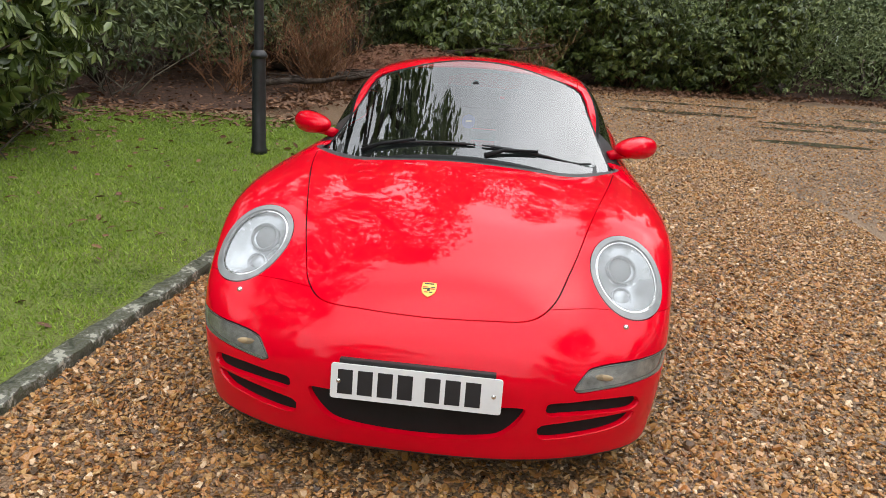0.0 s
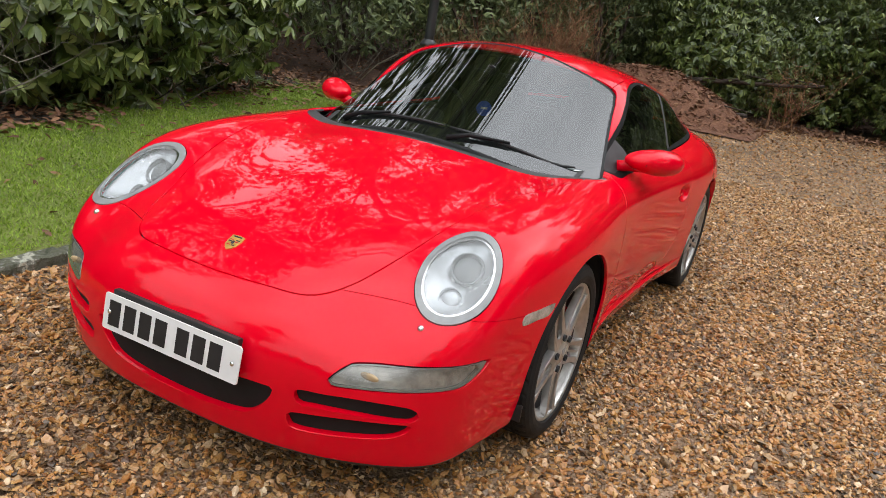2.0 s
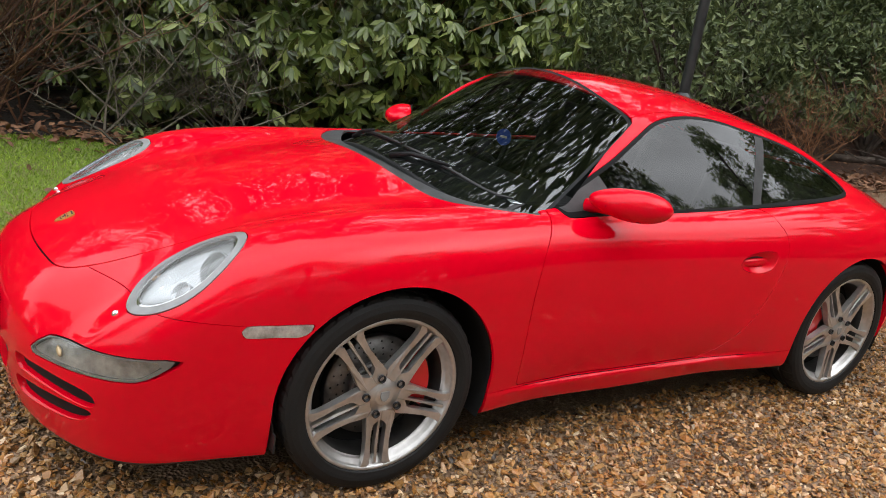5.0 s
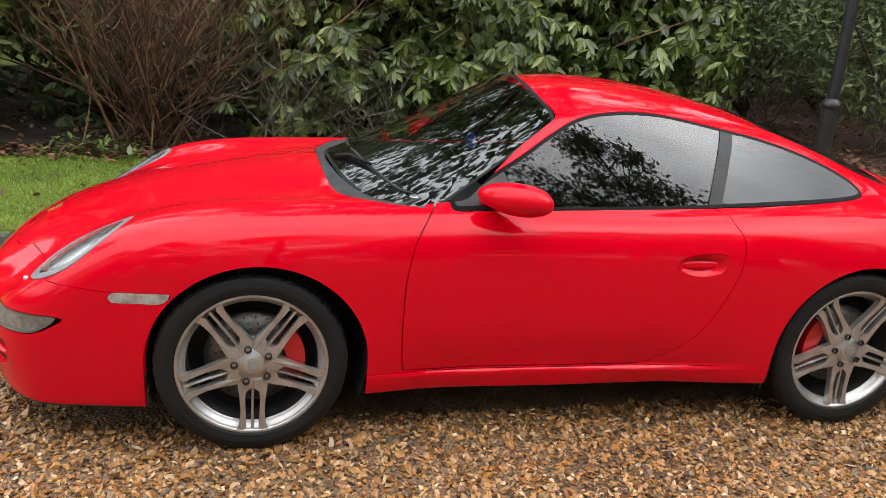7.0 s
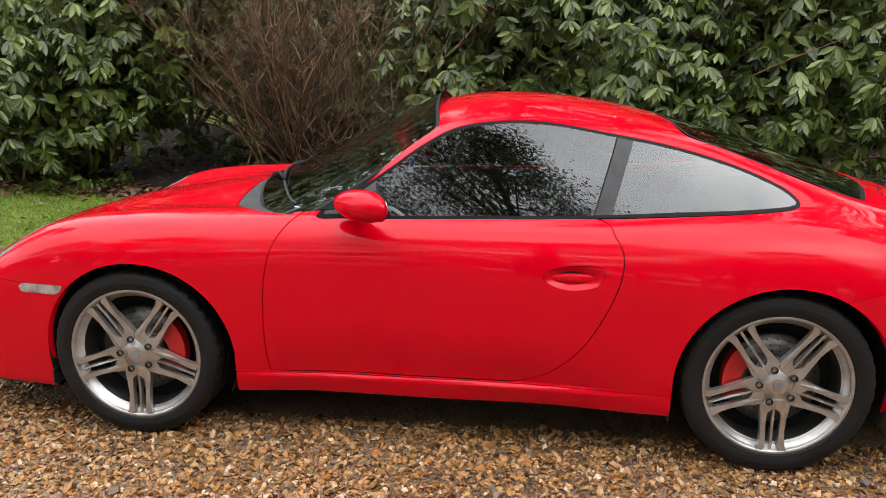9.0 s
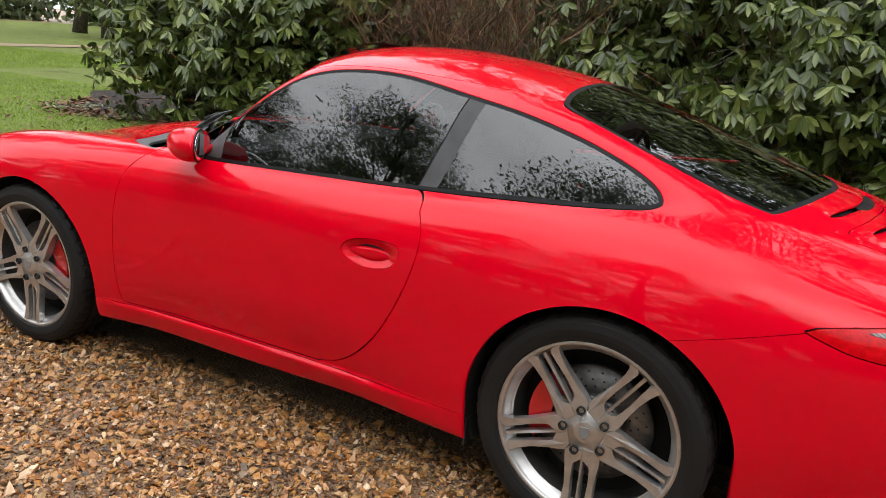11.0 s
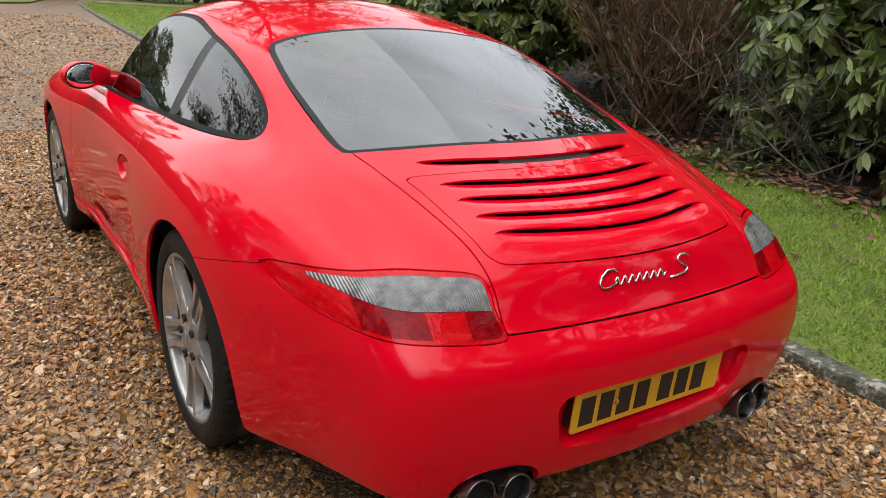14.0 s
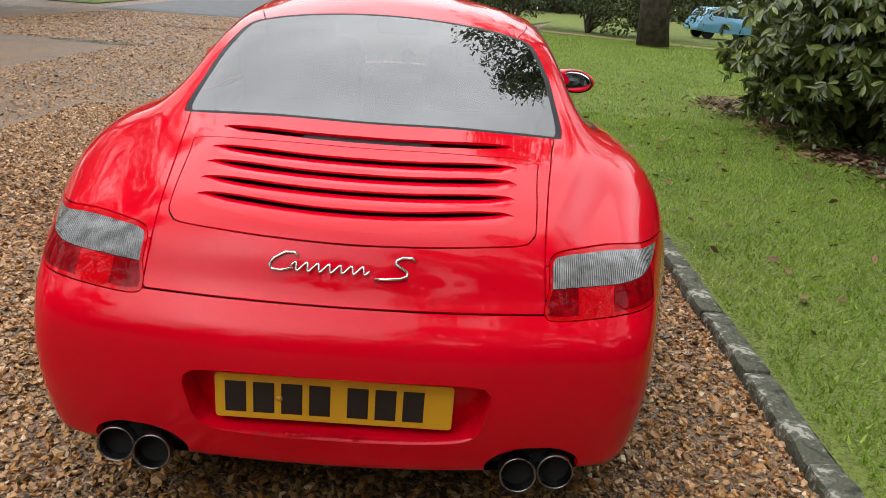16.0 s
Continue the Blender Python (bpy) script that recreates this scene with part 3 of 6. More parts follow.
class Panel:
    """A piece of the skin: points, their normals and faces."""

    def __init__(self, p, n, faces):
        self.p, self.n, self.faces = p, n, faces

    def tidy(self):
        used = sorted({i for f in self.faces for i in f})
        at = {k: i for i, k in enumerate(used)}
        return Panel(self.p[used], self.n[used], [tuple(at[i] for i in f) for f in self.faces])

    def cut(self, field, gap=0.0):
        """Splits it where the field is below -gap and above gap."""
        v = field(self.p)
        return self.side(v + gap), self.side(gap - v)

    def side(self, v):
        vals, keep, new_p, new_n, made, n0 = v.tolist(), [], [], [], {}, len(v)
        for f in self.faces:
            fv = [vals[i] for i in f]
            if max(fv) <= 0:
                keep.append(f)
            elif min(fv) < 0:
                out = []
                for k, i in enumerate(f):
                    j = f[(k + 1) % len(f)]
                    a, b = fv[k], fv[(k + 1) % len(f)]
                    if a <= 0:
                        out.append(i)
                    if (a < 0 < b) or (b < 0 < a):
                        key = (min(i, j), max(i, j))
                        if key not in made:
                            t = a / (a - b) if i < j else b / (b - a)
                            lo, hi = key
                            made[key] = n0 + len(new_p)
                            new_p.append(self.p[lo] * (1 - t) + self.p[hi] * t)
                            new_n.append(self.n[lo] * (1 - t) + self.n[hi] * t)
                        out.append(made[key])
                if len(out) > 2:
                    keep.append(tuple(out))
        p = np.concatenate([self.p, new_p]) if new_p else self.p
        n = np.concatenate([self.n, new_n]) if new_n else self.n
        return Panel(p, n, keep).tidy()

    def half(self, sign):
        return Panel(self.p, self.n, [f for f in self.faces if sign * sum(self.p[i, 0] for i in f) > 0]).tidy()

    def shifted(self, d):
        return Panel(self.p + self.n * d, self.n, self.faces)

    def rim(self):
        seen = {}
        for f in self.faces:
            for k, i in enumerate(f):
                j = f[(k + 1) % len(f)]
                seen[(i, j)] = 1
        return [e for e in seen if (e[1], e[0]) not in seen]

    def mesh(self, name, edge=0.012):
        """The mesh, with its edges turned inwards by that depth."""
        p, n, faces = list(self.p), list(self.n), list(self.faces)
        if edge:
            low, out = {}, {}
            for i, j in self.rim():
                way = np.cross(self.p[j] - self.p[i], self.n[i])
                for k in (i, j):
                    out[k] = out.get(k, 0) + way
            for k, way in out.items():
                way = way / (np.linalg.norm(way) + 1e-9) * (1 if edge > 0 else -1)
                low[k] = len(p)
                p += [self.p[k], self.p[k] - self.n[k] * edge]
                n += [way + 0.5 * self.n[k], way]
            for i, j in self.rim():
                faces.append((low[j], low[i], low[i] + 1, low[j] + 1))
        me = bpy.data.meshes.new(name)
        me.from_pydata([tuple(v) for v in p], [], faces)
        me.polygons.foreach_set("use_smooth", [True] * len(faces))
        n = np.array(n)
        n /= np.linalg.norm(n, axis=1)[:, None] + 1e-12
        me.attributes.new("custom_normal", "FLOAT_VECTOR", "POINT").data.foreach_set("vector", n.astype(np.float32).ravel())
        me.update()
        return me


def face_normals(panel):
    """The same panel with normals from its own shape."""
    acc = np.zeros_like(panel.p)
    for f in panel.faces:
        a, b, c = panel.p[f[0]], panel.p[f[1]], panel.p[f[2]]
        acc[list(f)] += np.cross(b - a, c - a)
    acc /= np.linalg.norm(acc, axis=1)[:, None] + 1e-12
    return Panel(panel.p, acc, panel.faces)


def rounded(points, steps=6):
    """A closed smooth outline through a few corners."""
    q = np.array(points, float)
    n, out = len(q), []
    for i in range(n):
        a, b, c, d = q[i - 1], q[i], q[(i + 1) % n], q[(i + 2) % n]
        for t in np.arange(steps) / steps:
            out.append(0.5 * (2 * b + (c - a) * t + (2 * a - 5 * b + 4 * c - d) * t * t + (3 * b - a - 3 * c + d) * t**3))
    return np.array(out)


def inside(outline, u, v):
    """Distance to a closed outline, below zero inside it."""
    o = np.asarray(outline, float)
    d, odd = np.full(len(u), 9.0), np.zeros(len(u), bool)
    near = (u > o[:, 0].min() - 0.1) & (u < o[:, 0].max() + 0.1) & (v > o[:, 1].min() - 0.1) & (v < o[:, 1].max() + 0.1)
    uu, vv = u[near], v[near]
    dd, oo = np.full(len(uu), 9.0), np.zeros(len(uu), bool)
    for (ax, ay), (bx, by) in zip(o, np.roll(o, -1, 0)):
        ex, ey = bx - ax, by - ay
        t = np.clip(((uu - ax) * ex + (vv - ay) * ey) / (ex * ex + ey * ey + 1e-12), 0, 1)
        dd = np.minimum(dd, np.hypot(uu - ax - t * ex, vv - ay - t * ey))
        hit = (ay > vv) != (by > vv)
        oo ^= hit & (uu < ex * (vv - ay) / (ey + 1e-12 * (ey == 0)) + ax)
    d[near] = np.where(oo, -dd, dd)
    return d


def box_clip(outline, p, u, v, *more):
    """The outline in two coordinates, only where all further conditions (below zero) hold."""
    d = inside(outline, u, v)
    for m in more:
        d = np.maximum(d, m)
    return d


car = thing("sports_car", pose(0, 0, 0), "glossy red two-door sports coupe parked on gravel", "car")
skin_p, skin_q = wrapped(0.0165, (-1.0, -1.07, 0.12), (1.0, 3.50, 1.345))
skin_n = gradient(skin_p)
skin_n /= np.linalg.norm(skin_n, axis=1)[:, None]
rest = Panel(skin_p, skin_n, [tuple(f) for f in skin_q.tolist()])

FRONT_AXLE, REAR_AXLE, WHEEL_Z = 0.01, 2.35, 0.333
# outlines: from above (half width, along), from the side (along, height), from the ends (half width, height)
HOOD_OUT = rounded([(0, -0.872), (0.2, -0.857), (0.33, -0.825), (0.405, -0.735), (0.455, -0.58), (0.5, -0.42), (0.6, 0), (0.655, 0.28), (0.672, 0.44), (0.58, 0.35), (0.4, 0.292), (0, 0.272), (-0.4, 0.292), (-0.58, 0.35), (-0.672, 0.44), (-0.655, 0.28), (-0.6, 0), (-0.5, -0.42), (-0.455, -0.58), (-0.405, -0.735), (-0.33, -0.825), (-0.2, -0.857)])
SCREEN_HALF = [(0.3, 0.338), (0.54, 0.425), (0.655, 0.495), (0.700, 0.553), (0.690, 0.63), (0.645, 0.78), (0.592, 0.95), (0.562, 1.06), (0.512, 1.118), (0.3, 1.098)]
SCREEN_OUT = rounded([(0, 0.302)] + SCREEN_HALF + [(0, 1.085)] + [(-x, y) for x, y in SCREEN_HALF[::-1]])
COWL_OUT = rounded([(0, 0.272), (0.4, 0.292), (0.58, 0.35), (0.672, 0.44), (0.712, 0.53), (0.69, 0.6), (0.3, 0.43), (0, 0.38), (-0.3, 0.43), (-0.69, 0.6), (-0.712, 0.53), (-0.672, 0.44), (-0.58, 0.35), (-0.4, 0.292)])
BACK_HALF = [(0.3, 2.016), (0.44, 2.040), (0.482, 2.066), (0.502, 2.13), (0.526, 2.3), (0.534, 2.48), (0.537, 2.615), (0.530, 2.672), (0.505, 2.700), (0.3, 2.770)]
BACKLIGHT_OUT = rounded([(0, 2)] + BACK_HALF + [(0, 2.815)] + [(-x, y) for x, y in BACK_HALF[::-1]])
SIDELIGHT_OUT = rounded([(0.69, 0.862), (0.80, 0.925), (0.95, 1.030), (1.07, 1.115), (1.19, 1.178), (1.343, 1.205), (1.54, 1.203), (1.79, 1.163), (1.99, 1.125), (2.2, 1.065), (2.36, 0.998), (2.42, 0.952), (2.405, 0.928), (2.29, 0.915), (2.04, 0.899), (1.7, 0.880), (1.2, 0.868), (0.85, 0.860)])
DOOR_OUT = rounded([(0.67, 0.885), (0.565, 0.79), (0.525, 0.65), (0.517, 0.5), (0.520, 0.38), (0.53, 0.300), (0.56, 0.288), (0.9, 0.288), (1.35, 0.288), (1.46, 0.293), (1.56, 0.335), (1.66, 0.425), (1.73, 0.534), (1.785, 0.66), (1.803, 0.76), (1.775, 0.832), (1.69, 0.885), (1.2, 0.90), (0.9, 0.90)])
LID_OUT = rounded([(0, 2.7), (0.4, 2.63), (0.502, 2.662), (0.490, 2.8), (0.462, 3), (0.437, 3.22), (0.43, 3.4), (0.3, 3.45), (0, 3.46), (-0.3, 3.45), (-0.43, 3.4), (-0.437, 3.22), (-0.462, 3), (-0.490, 2.8), (-0.502, 2.662), (-0.4, 2.63)])
GRILLE_OUT = rounded([(0, 2.952), (0.25, 2.922), (0.43, 2.872), (0.445, 2.885), (0.437, 2.95), (0.420, 3.15), (0.410, 3.198), (0.368, 3.228), (0.2, 3.264), (0, 3.278), (-0.2, 3.264), (-0.368, 3.228), (-0.410, 3.198), (-0.420, 3.15), (-0.437, 2.95), (-0.445, 2.885), (-0.43, 2.872), (-0.25, 2.922)])
TAILLIGHT_OUT = rounded([(0.455, 0.764), (0.55, 0.768), (0.648, 0.766), (0.76, 0.745), (0.812, 0.729), (0.803, 0.700), (0.785, 0.679), (0.74, 0.661), (0.649, 0.653), (0.504, 0.645), (0.445, 0.647), (0.437, 0.665), (0.447, 0.705)])
FOG_OUT = rounded([(0.482, 0.418), (0.488, 0.436), (0.515, 0.466), (0.540, 0.478), (0.668, 0.490), (0.788, 0.497), (0.806, 0.492), (0.798, 0.458), (0.782, 0.433), (0.755, 0.425), (0.65, 0.416), (0.56, 0.412), (0.50, 0.411)])
SLOT_HI = rounded([(0.405, 0.379), (0.48, 0.383), (0.56, 0.384), (0.675, 0.374), (0.705, 0.352), (0.697, 0.330), (0.66, 0.326), (0.56, 0.334), (0.46, 0.337), (0.412, 0.338)])
SLOT_LO = rounded([(0.385, 0.300), (0.46, 0.312), (0.56, 0.318), (0.65, 0.318), (0.692, 0.313), (0.672, 0.284), (0.62, 0.266), (0.505, 0.255), (0.42, 0.251), (0.39, 0.258)])
HANDLE_OUT = rounded([(1.528, 0.692), (1.56, 0.722), (1.63, 0.737), (1.70, 0.738), (1.738, 0.728), (1.735, 0.70), (1.72, 0.672), (1.68, 0.657), (1.62, 0.652), (1.56, 0.665)])
INTAKE = rounded([(0, 0.36), (0.3, 0.368), (0.338, 0.352), (0.29, 0.282), (0.22, 0.25), (0, 0.236), (-0.22, 0.25), (-0.29, 0.282), (-0.338, 0.352), (-0.3, 0.368)])
PLATE_BAY = rounded([(0, 0.517), (0.27, 0.513), (0.33, 0.492), (0.322, 0.43), (0.3, 0.375), (0.22, 0.358), (0, 0.355), (-0.22, 0.358), (-0.3, 0.375), (-0.322, 0.43), (-0.33, 0.492), (-0.27, 0.513)])


def arch_field(p):
    a, y, z = np.abs(p[:, 0]), p[:, 1], p[:, 2]
    f = np.hypot((y - FRONT_AXLE - 0.02) / 1.04, z - WHEEL_Z) - 0.358
    r = np.hypot((y - REAR_AXLE - 0.012) / 1.03, z - WHEEL_Z) - 0.360
    low = np.minimum(f, r)
    drop = np.minimum(np.abs(y - FRONT_AXLE - 0.02) - 0.372, np.abs(y - REAR_AXLE - 0.012) - 0.371)
    low = np.where(z < WHEEL_Z, drop, low)
    return np.maximum(low, 0.55 - a)


def lamp_axes(p):
    """Along and across a headlight, about its middle."""
    s = ((p[:, 1] + 0.545) * 0.80 + (p[:, 2] - 0.69) * 0.60)
    return s, np.abs(p[:, 0]) - (0.648 - 0.10 * s)


def lamp_field(p, grow=0.0):
    s, c = lamp_axes(p)
    r = np.hypot(s / (0.188 + grow), c / (0.121 + grow))
    return np.where(p[:, 1] < 0, (r - 1) * 0.13, 1.0)


_, rest = rest.cut(arch_field, 0.0)
liner = rest
under, rest = rest.cut(lambda p: np.maximum(p[:, 2] - BELLY(p[:, 1]) - 0.012, np.abs(p[:, 0]) - 0.80 + 0.25 * np.maximum(p[:, 1] - 2.7, 0)))
# glass first
screen, rest = rest.cut(lambda p: box_clip(SCREEN_OUT, p, p[:, 0], p[:, 1], 0.8 - p[:, 2]), 0.001)
cowl, rest = rest.cut(lambda p: box_clip(COWL_OUT, p, p[:, 0], p[:, 1], 0.7 - p[:, 2]), 0.0005)
backlight, rest = rest.cut(lambda p: box_clip(BACKLIGHT_OUT, p, p[:, 0], p[:, 1], 0.7 - p[:, 2]), 0.001)
sidelight, rest = rest.cut(lambda p: box_clip(SIDELIGHT_OUT, p, p[:, 1], p[:, 2], 0.3 - np.abs(p[:, 0])), 0.001)
headlamp, rest = rest.cut(lamp_field, 0.0015)
# panels
GUTTER = Line((0.9, 0.50), (1.12, 0.520), (1.5, 0.515), (1.9, 0.475), (2.06, 0.438), (2.2, 0.44))
roof_panel, rest = rest.cut(lambda p: np.maximum(np.maximum(np.abs(p[:, 0]) - GUTTER(p[:, 1]), 1.0 - p[:, 2]), np.maximum(0.9 - p[:, 1], p[:, 1] - 2.2)), 0.0018)
hood, rest = rest.cut(lambda p: box_clip(HOOD_OUT, p, p[:, 0], p[:, 1], 0.5 - p[:, 2]), 0.0022)
door, rest = rest.cut(lambda p: box_clip(DOOR_OUT, p, p[:, 1], p[:, 2], 0.5 - np.abs(p[:, 0])), 0.0020)
taillight, rest = rest.cut(lambda p: box_clip(TAILLIGHT_OUT, p, np.abs(p[:, 0]), p[:, 2], 2.8 - p[:, 1]), 0.0012)
lid, rest = rest.cut(lambda p: box_clip(LID_OUT, p, p[:, 0], p[:, 1], 0.656 - p[:, 2]), 0.0020)
marker, rest = rest.cut(lambda p: box_clip(rounded([(-0.436, 0.556), (-0.35, 0.556), (-0.284, 0.556), (-0.252, 0.577), (-0.254, 0.593), (-0.35, 0.592), (-0.434, 0.589)], 3), p, p[:, 1], p[:, 2], 0.5 - np.abs(p[:, 0])), 0.001)
handle_cup, door = door.cut(lambda p: box_clip(HANDLE_OUT, p, p[:, 1], p[:, 2]), 0.0008)
nose_panel, rest = rest.cut(lambda p: np.maximum(p[:, 2] - 0.578 + 0.09 * (p[:, 1] + 0.3), p[:, 1] + 0.2), 0.0010)
tail_panel, rest = rest.cut(lambda p: np.maximum(p[:, 2] - 0.652 - 0.24 * (np.minimum(p[:, 1], 2.93) - 2.54), 2.5 - p[:, 1]), 0.0010)
sill, rest = rest.cut(lambda p: np.maximum(np.maximum(p[:, 2] - 0.281, 0.36 - p[:, 1]), np.maximum(p[:, 1] - 2.0, 0.3 - np.abs(p[:, 0]))), 0.0012)
fog, nose_panel = nose_panel.cut(lambda p: box_clip(FOG_OUT, p, np.abs(p[:, 0]), p[:, 2]), 0.002)
for o in (SLOT_HI, SLOT_LO):
    _, nose_panel = nose_panel.cut(lambda p: box_clip(o, p, np.abs(p[:, 0]), p[:, 2], p[:, 1] + 0.5))
_, nose_panel = nose_panel.cut(lambda p: box_clip(INTAKE, p, p[:, 0], p[:, 2], p[:, 1] + 0.5))
lip, nose_panel = nose_panel.cut(lambda p: p[:, 2] - 0.170)
bay, tail_panel = tail_panel.cut(lambda p: box_clip(PLATE_BAY, p, p[:, 0], p[:, 2], 3.0 - p[:, 1]))
_, tail_panel = tail_panel.cut(lambda p: np.maximum(np.maximum(np.hypot((np.abs(p[:, 0]) - 0.447) / 1.8, (p[:, 2] - 0.285)) - 0.062, 2.9 - p[:, 1]), p[:, 2] - 0.345))
grille, lid = lid.cut(lambda p: box_clip(GRILLE_OUT, p, p[:, 0], p[:, 1]), 0.0015)


def slot_outline(y0, half, wide):
    """A slim slot across the lid, bowed with the lid's edge."""
    xs = [-1, -0.96, -0.85, -0.4, 0, 0.4, 0.85, 0.96, 1]
    back = [(half * u, y0 - 0.58 * (half * u) ** 2 - wide * 0.5 * (1 - u**20)) for u in xs]
    fore = [(half * u, y0 - 0.58 * (half * u) ** 2 + wide * 0.5 * (1 - u**20)) for u in xs[::-1]]
    return rounded(back + fore[1:-1], 4)


def sunk(panel, front, half, length, depth):
    """The panel sunk under the slat ahead of it, rising again towards the back and the ends."""
    x, y = panel.p[:, 0], panel.p[:, 1]
    t = np.clip((y - front + 0.58 * x * x) / length, 0, 1)
    d = depth * (1 - t) ** 1.4 * (1 - np.clip(np.abs(x) / half, 0, 1) ** 10)
    return face_normals(Panel(panel.p - panel.n * d[:, None], panel.n, panel.faces))


louvres = []
for y0, half in ((3.014, 0.388), (3.084, 0.383), (3.154, 0.377), (3.219, 0.369)):
    slot, grille = grille.cut(lambda p: box_clip(slot_outline(y0 + 0.012, half, 0.052), p, p[:, 0], p[:, 1], 0.6 - p[:, 2]))
    ramp = slot.cut(lambda p: y0 - 0.010 - 0.58 * p[:, 0] ** 2 - p[:, 1])[0]
    louvres.append(sunk(ramp, y0 - 0.014, half, 0.052, 0.014))
brake_slot, lid = lid.cut(lambda p: box_clip(slot_outline(2.908, 0.388, 0.036), p, p[:, 0], p[:, 1], 0.6 - p[:, 2]))
brake_lamp, brake_slot = brake_slot.cut(lambda p: np.abs(p[:, 0]) - 0.165)
brake_slot = brake_slot.cut(lambda p: 2.902 - 0.58 * p[:, 0] ** 2 - p[:, 1])[0]

part("body_shell", rest.mesh("body_shell"), M_PAINT, car)
part("roof", roof_panel.mesh("roof", 0.008), M_PAINT, car)
part("hood", hood.mesh("hood"), M_PAINT, car)
part("front_bumper", nose_panel.mesh("front_bumper", 0.03), M_PAINT, car)
part("front_lip", lip.mesh("front_lip"), M_BLACK, car, "black plastic lip under the bumper")
part("rear_bumper", tail_panel.mesh("rear_bumper", 0.03), M_PAINT, car)
part("engine_lid", lid.mesh("engine_lid", 0.008), M_PAINT, car)
part("engine_grille", grille.mesh("engine_grille", 0.006), M_PAINT, car)
for slot in louvres:
    part("louvre", slot.mesh("louvre", 0.004), M_PAINT, car)
for s in (1, -1):
    part("brake_slot", sunk(brake_slot.half(s), 2.892, 0.388, 0.036, 0.016).mesh("brake_slot", 0.004), M_PAINT, car)
part("brake_light", brake_lamp.shifted(-0.008).mesh("brake_light", 0), M_SATIN, car, "dark slim high brake light")
part("cowl", cowl.shifted(-0.006).mesh("cowl", 0.01), M_COWL_DK, car, "grey plastic cowl panel below the windscreen")
part("number_plate_bay", bay.shifted(-0.062).mesh("number_plate_bay", -0.063), M_PAINT, car)
for s in (1, -1):
    part("door", door.half(s).mesh("door"), M_PAINT, car)
    part("sill", sill.half(s).mesh("sill"), M_PAINT, car)
    part("side_marker", marker.half(s).mesh("side_marker", 0.006), M_MARKER, car, "clear side marker lamp")

# near-black inset skin, added so that the panel gaps look shaded
def shell_hole(p):
    g = np.minimum(inside(SCREEN_OUT, p[:, 0], p[:, 1]), inside(BACKLIGHT_OUT, p[:, 0], p[:, 1]))
    g = np.where(p[:, 2] > 0.84, np.minimum(g, np.where(np.abs(p[:, 0]) > 0.3, inside(SIDELIGHT_OUT, p[:, 1], p[:, 2]), 9)), 9)
    bay_f = np.where(p[:, 1] > 3, inside(PLATE_BAY, p[:, 0], p[:, 2]) - 0.02, 9)
    return np.minimum(np.minimum(g - 0.004, lamp_field(p, 0.01)), bay_f)


_, liner = liner.cut(shell_hole)
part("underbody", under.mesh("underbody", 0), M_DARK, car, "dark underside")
part("inner_shell", liner.shifted(-0.021).mesh("inner_shell", 0), M_DARK, car, "near-black shell added behind the panel gaps for their shade")

# glass, with black borders
def even_glass(panel, flat):
    """The panel on one evenly curved surface: flat for the screens (height over the plan), else a side window."""
    a, y, z = np.abs(panel.p[:, 0]), panel.p[:, 1], panel.p[:, 2]
    y0 = y.mean()
    v = y - y0
    o, zero = np.ones_like(y), np.zeros_like(y)
    if flat:
        terms = np.stack([o, v, v * v, a * a, a * a * v, a**4], -1)
        k = np.linalg.lstsq(terms, z, rcond=None)[0]
        side = np.sign(panel.p[:, 0])
        n = np.stack([-side * 0.65 * (2 * k[3] * a + 2 * k[4] * a * v + 4 * k[5] * a**3), -(k[1] + 0.9 * (2 * k[2] * v + k[4] * a * a)), o], -1)
        p = np.stack([panel.p[:, 0], y, terms @ k], -1)
    else:
        p = panel.p
        w = z - 1.0
        terms = np.stack([o, v, w, v * v, v * w, w * w], -1)
        k = np.linalg.lstsq(terms, a, rcond=None)[0]
        side = np.sign(panel.p[:, 0])
        n = np.stack([side, -(k[1] + 2 * k[3] * v + k[4] * w), -(k[2] + k[4] * v + 2 * k[5] * w)], -1)
    n /= np.linalg.norm(n, axis=1)[:, None]
    return Panel(p, n, panel.faces)


screen, backlight = even_glass(screen, True), even_glass(backlight, True)
sidelight = even_glass(sidelight, False)
clear, border = screen.cut(lambda p: inside(SCREEN_OUT, p[:, 0], p[:, 1]) + 0.013)
part("windscreen", clear.mesh("windscreen", 0), M_GLASS, car, "tinted windscreen reflecting trees and sky")
part("screen_border", border.mesh("screen_border", 0), M_SATIN, car)
clear, border = backlight.cut(lambda p: inside(BACKLIGHT_OUT, p[:, 0], p[:, 1]) + 0.018)
part("rear_window", clear.mesh("rear_window", 0), M_GLASS_REAR, car, "sloping rear window reflecting the sky")
part("rear_window_border", border.mesh("rear_window_border", 0), M_SATIN, car)
clear, border = sidelight.cut(lambda p: inside(SIDELIGHT_OUT, p[:, 1], p[:, 2]) + 0.010)
pillar_y = lambda p: 1.698 + 0.30 * (p[:, 2] - 0.87)
front_pane, back_pane = clear.cut(lambda p: p[:, 1] - pillar_y(p), 0.002)
pillar, back_pane = back_pane.cut(lambda p: p[:, 1] - pillar_y(p) - 0.062)
foot, front_pane = front_pane.cut(lambda p: np.maximum((p[:, 1] - 0.90) * 0.9 + (p[:, 2] - 0.98) * 0.25, p[:, 1] - 1.1), 0.001)
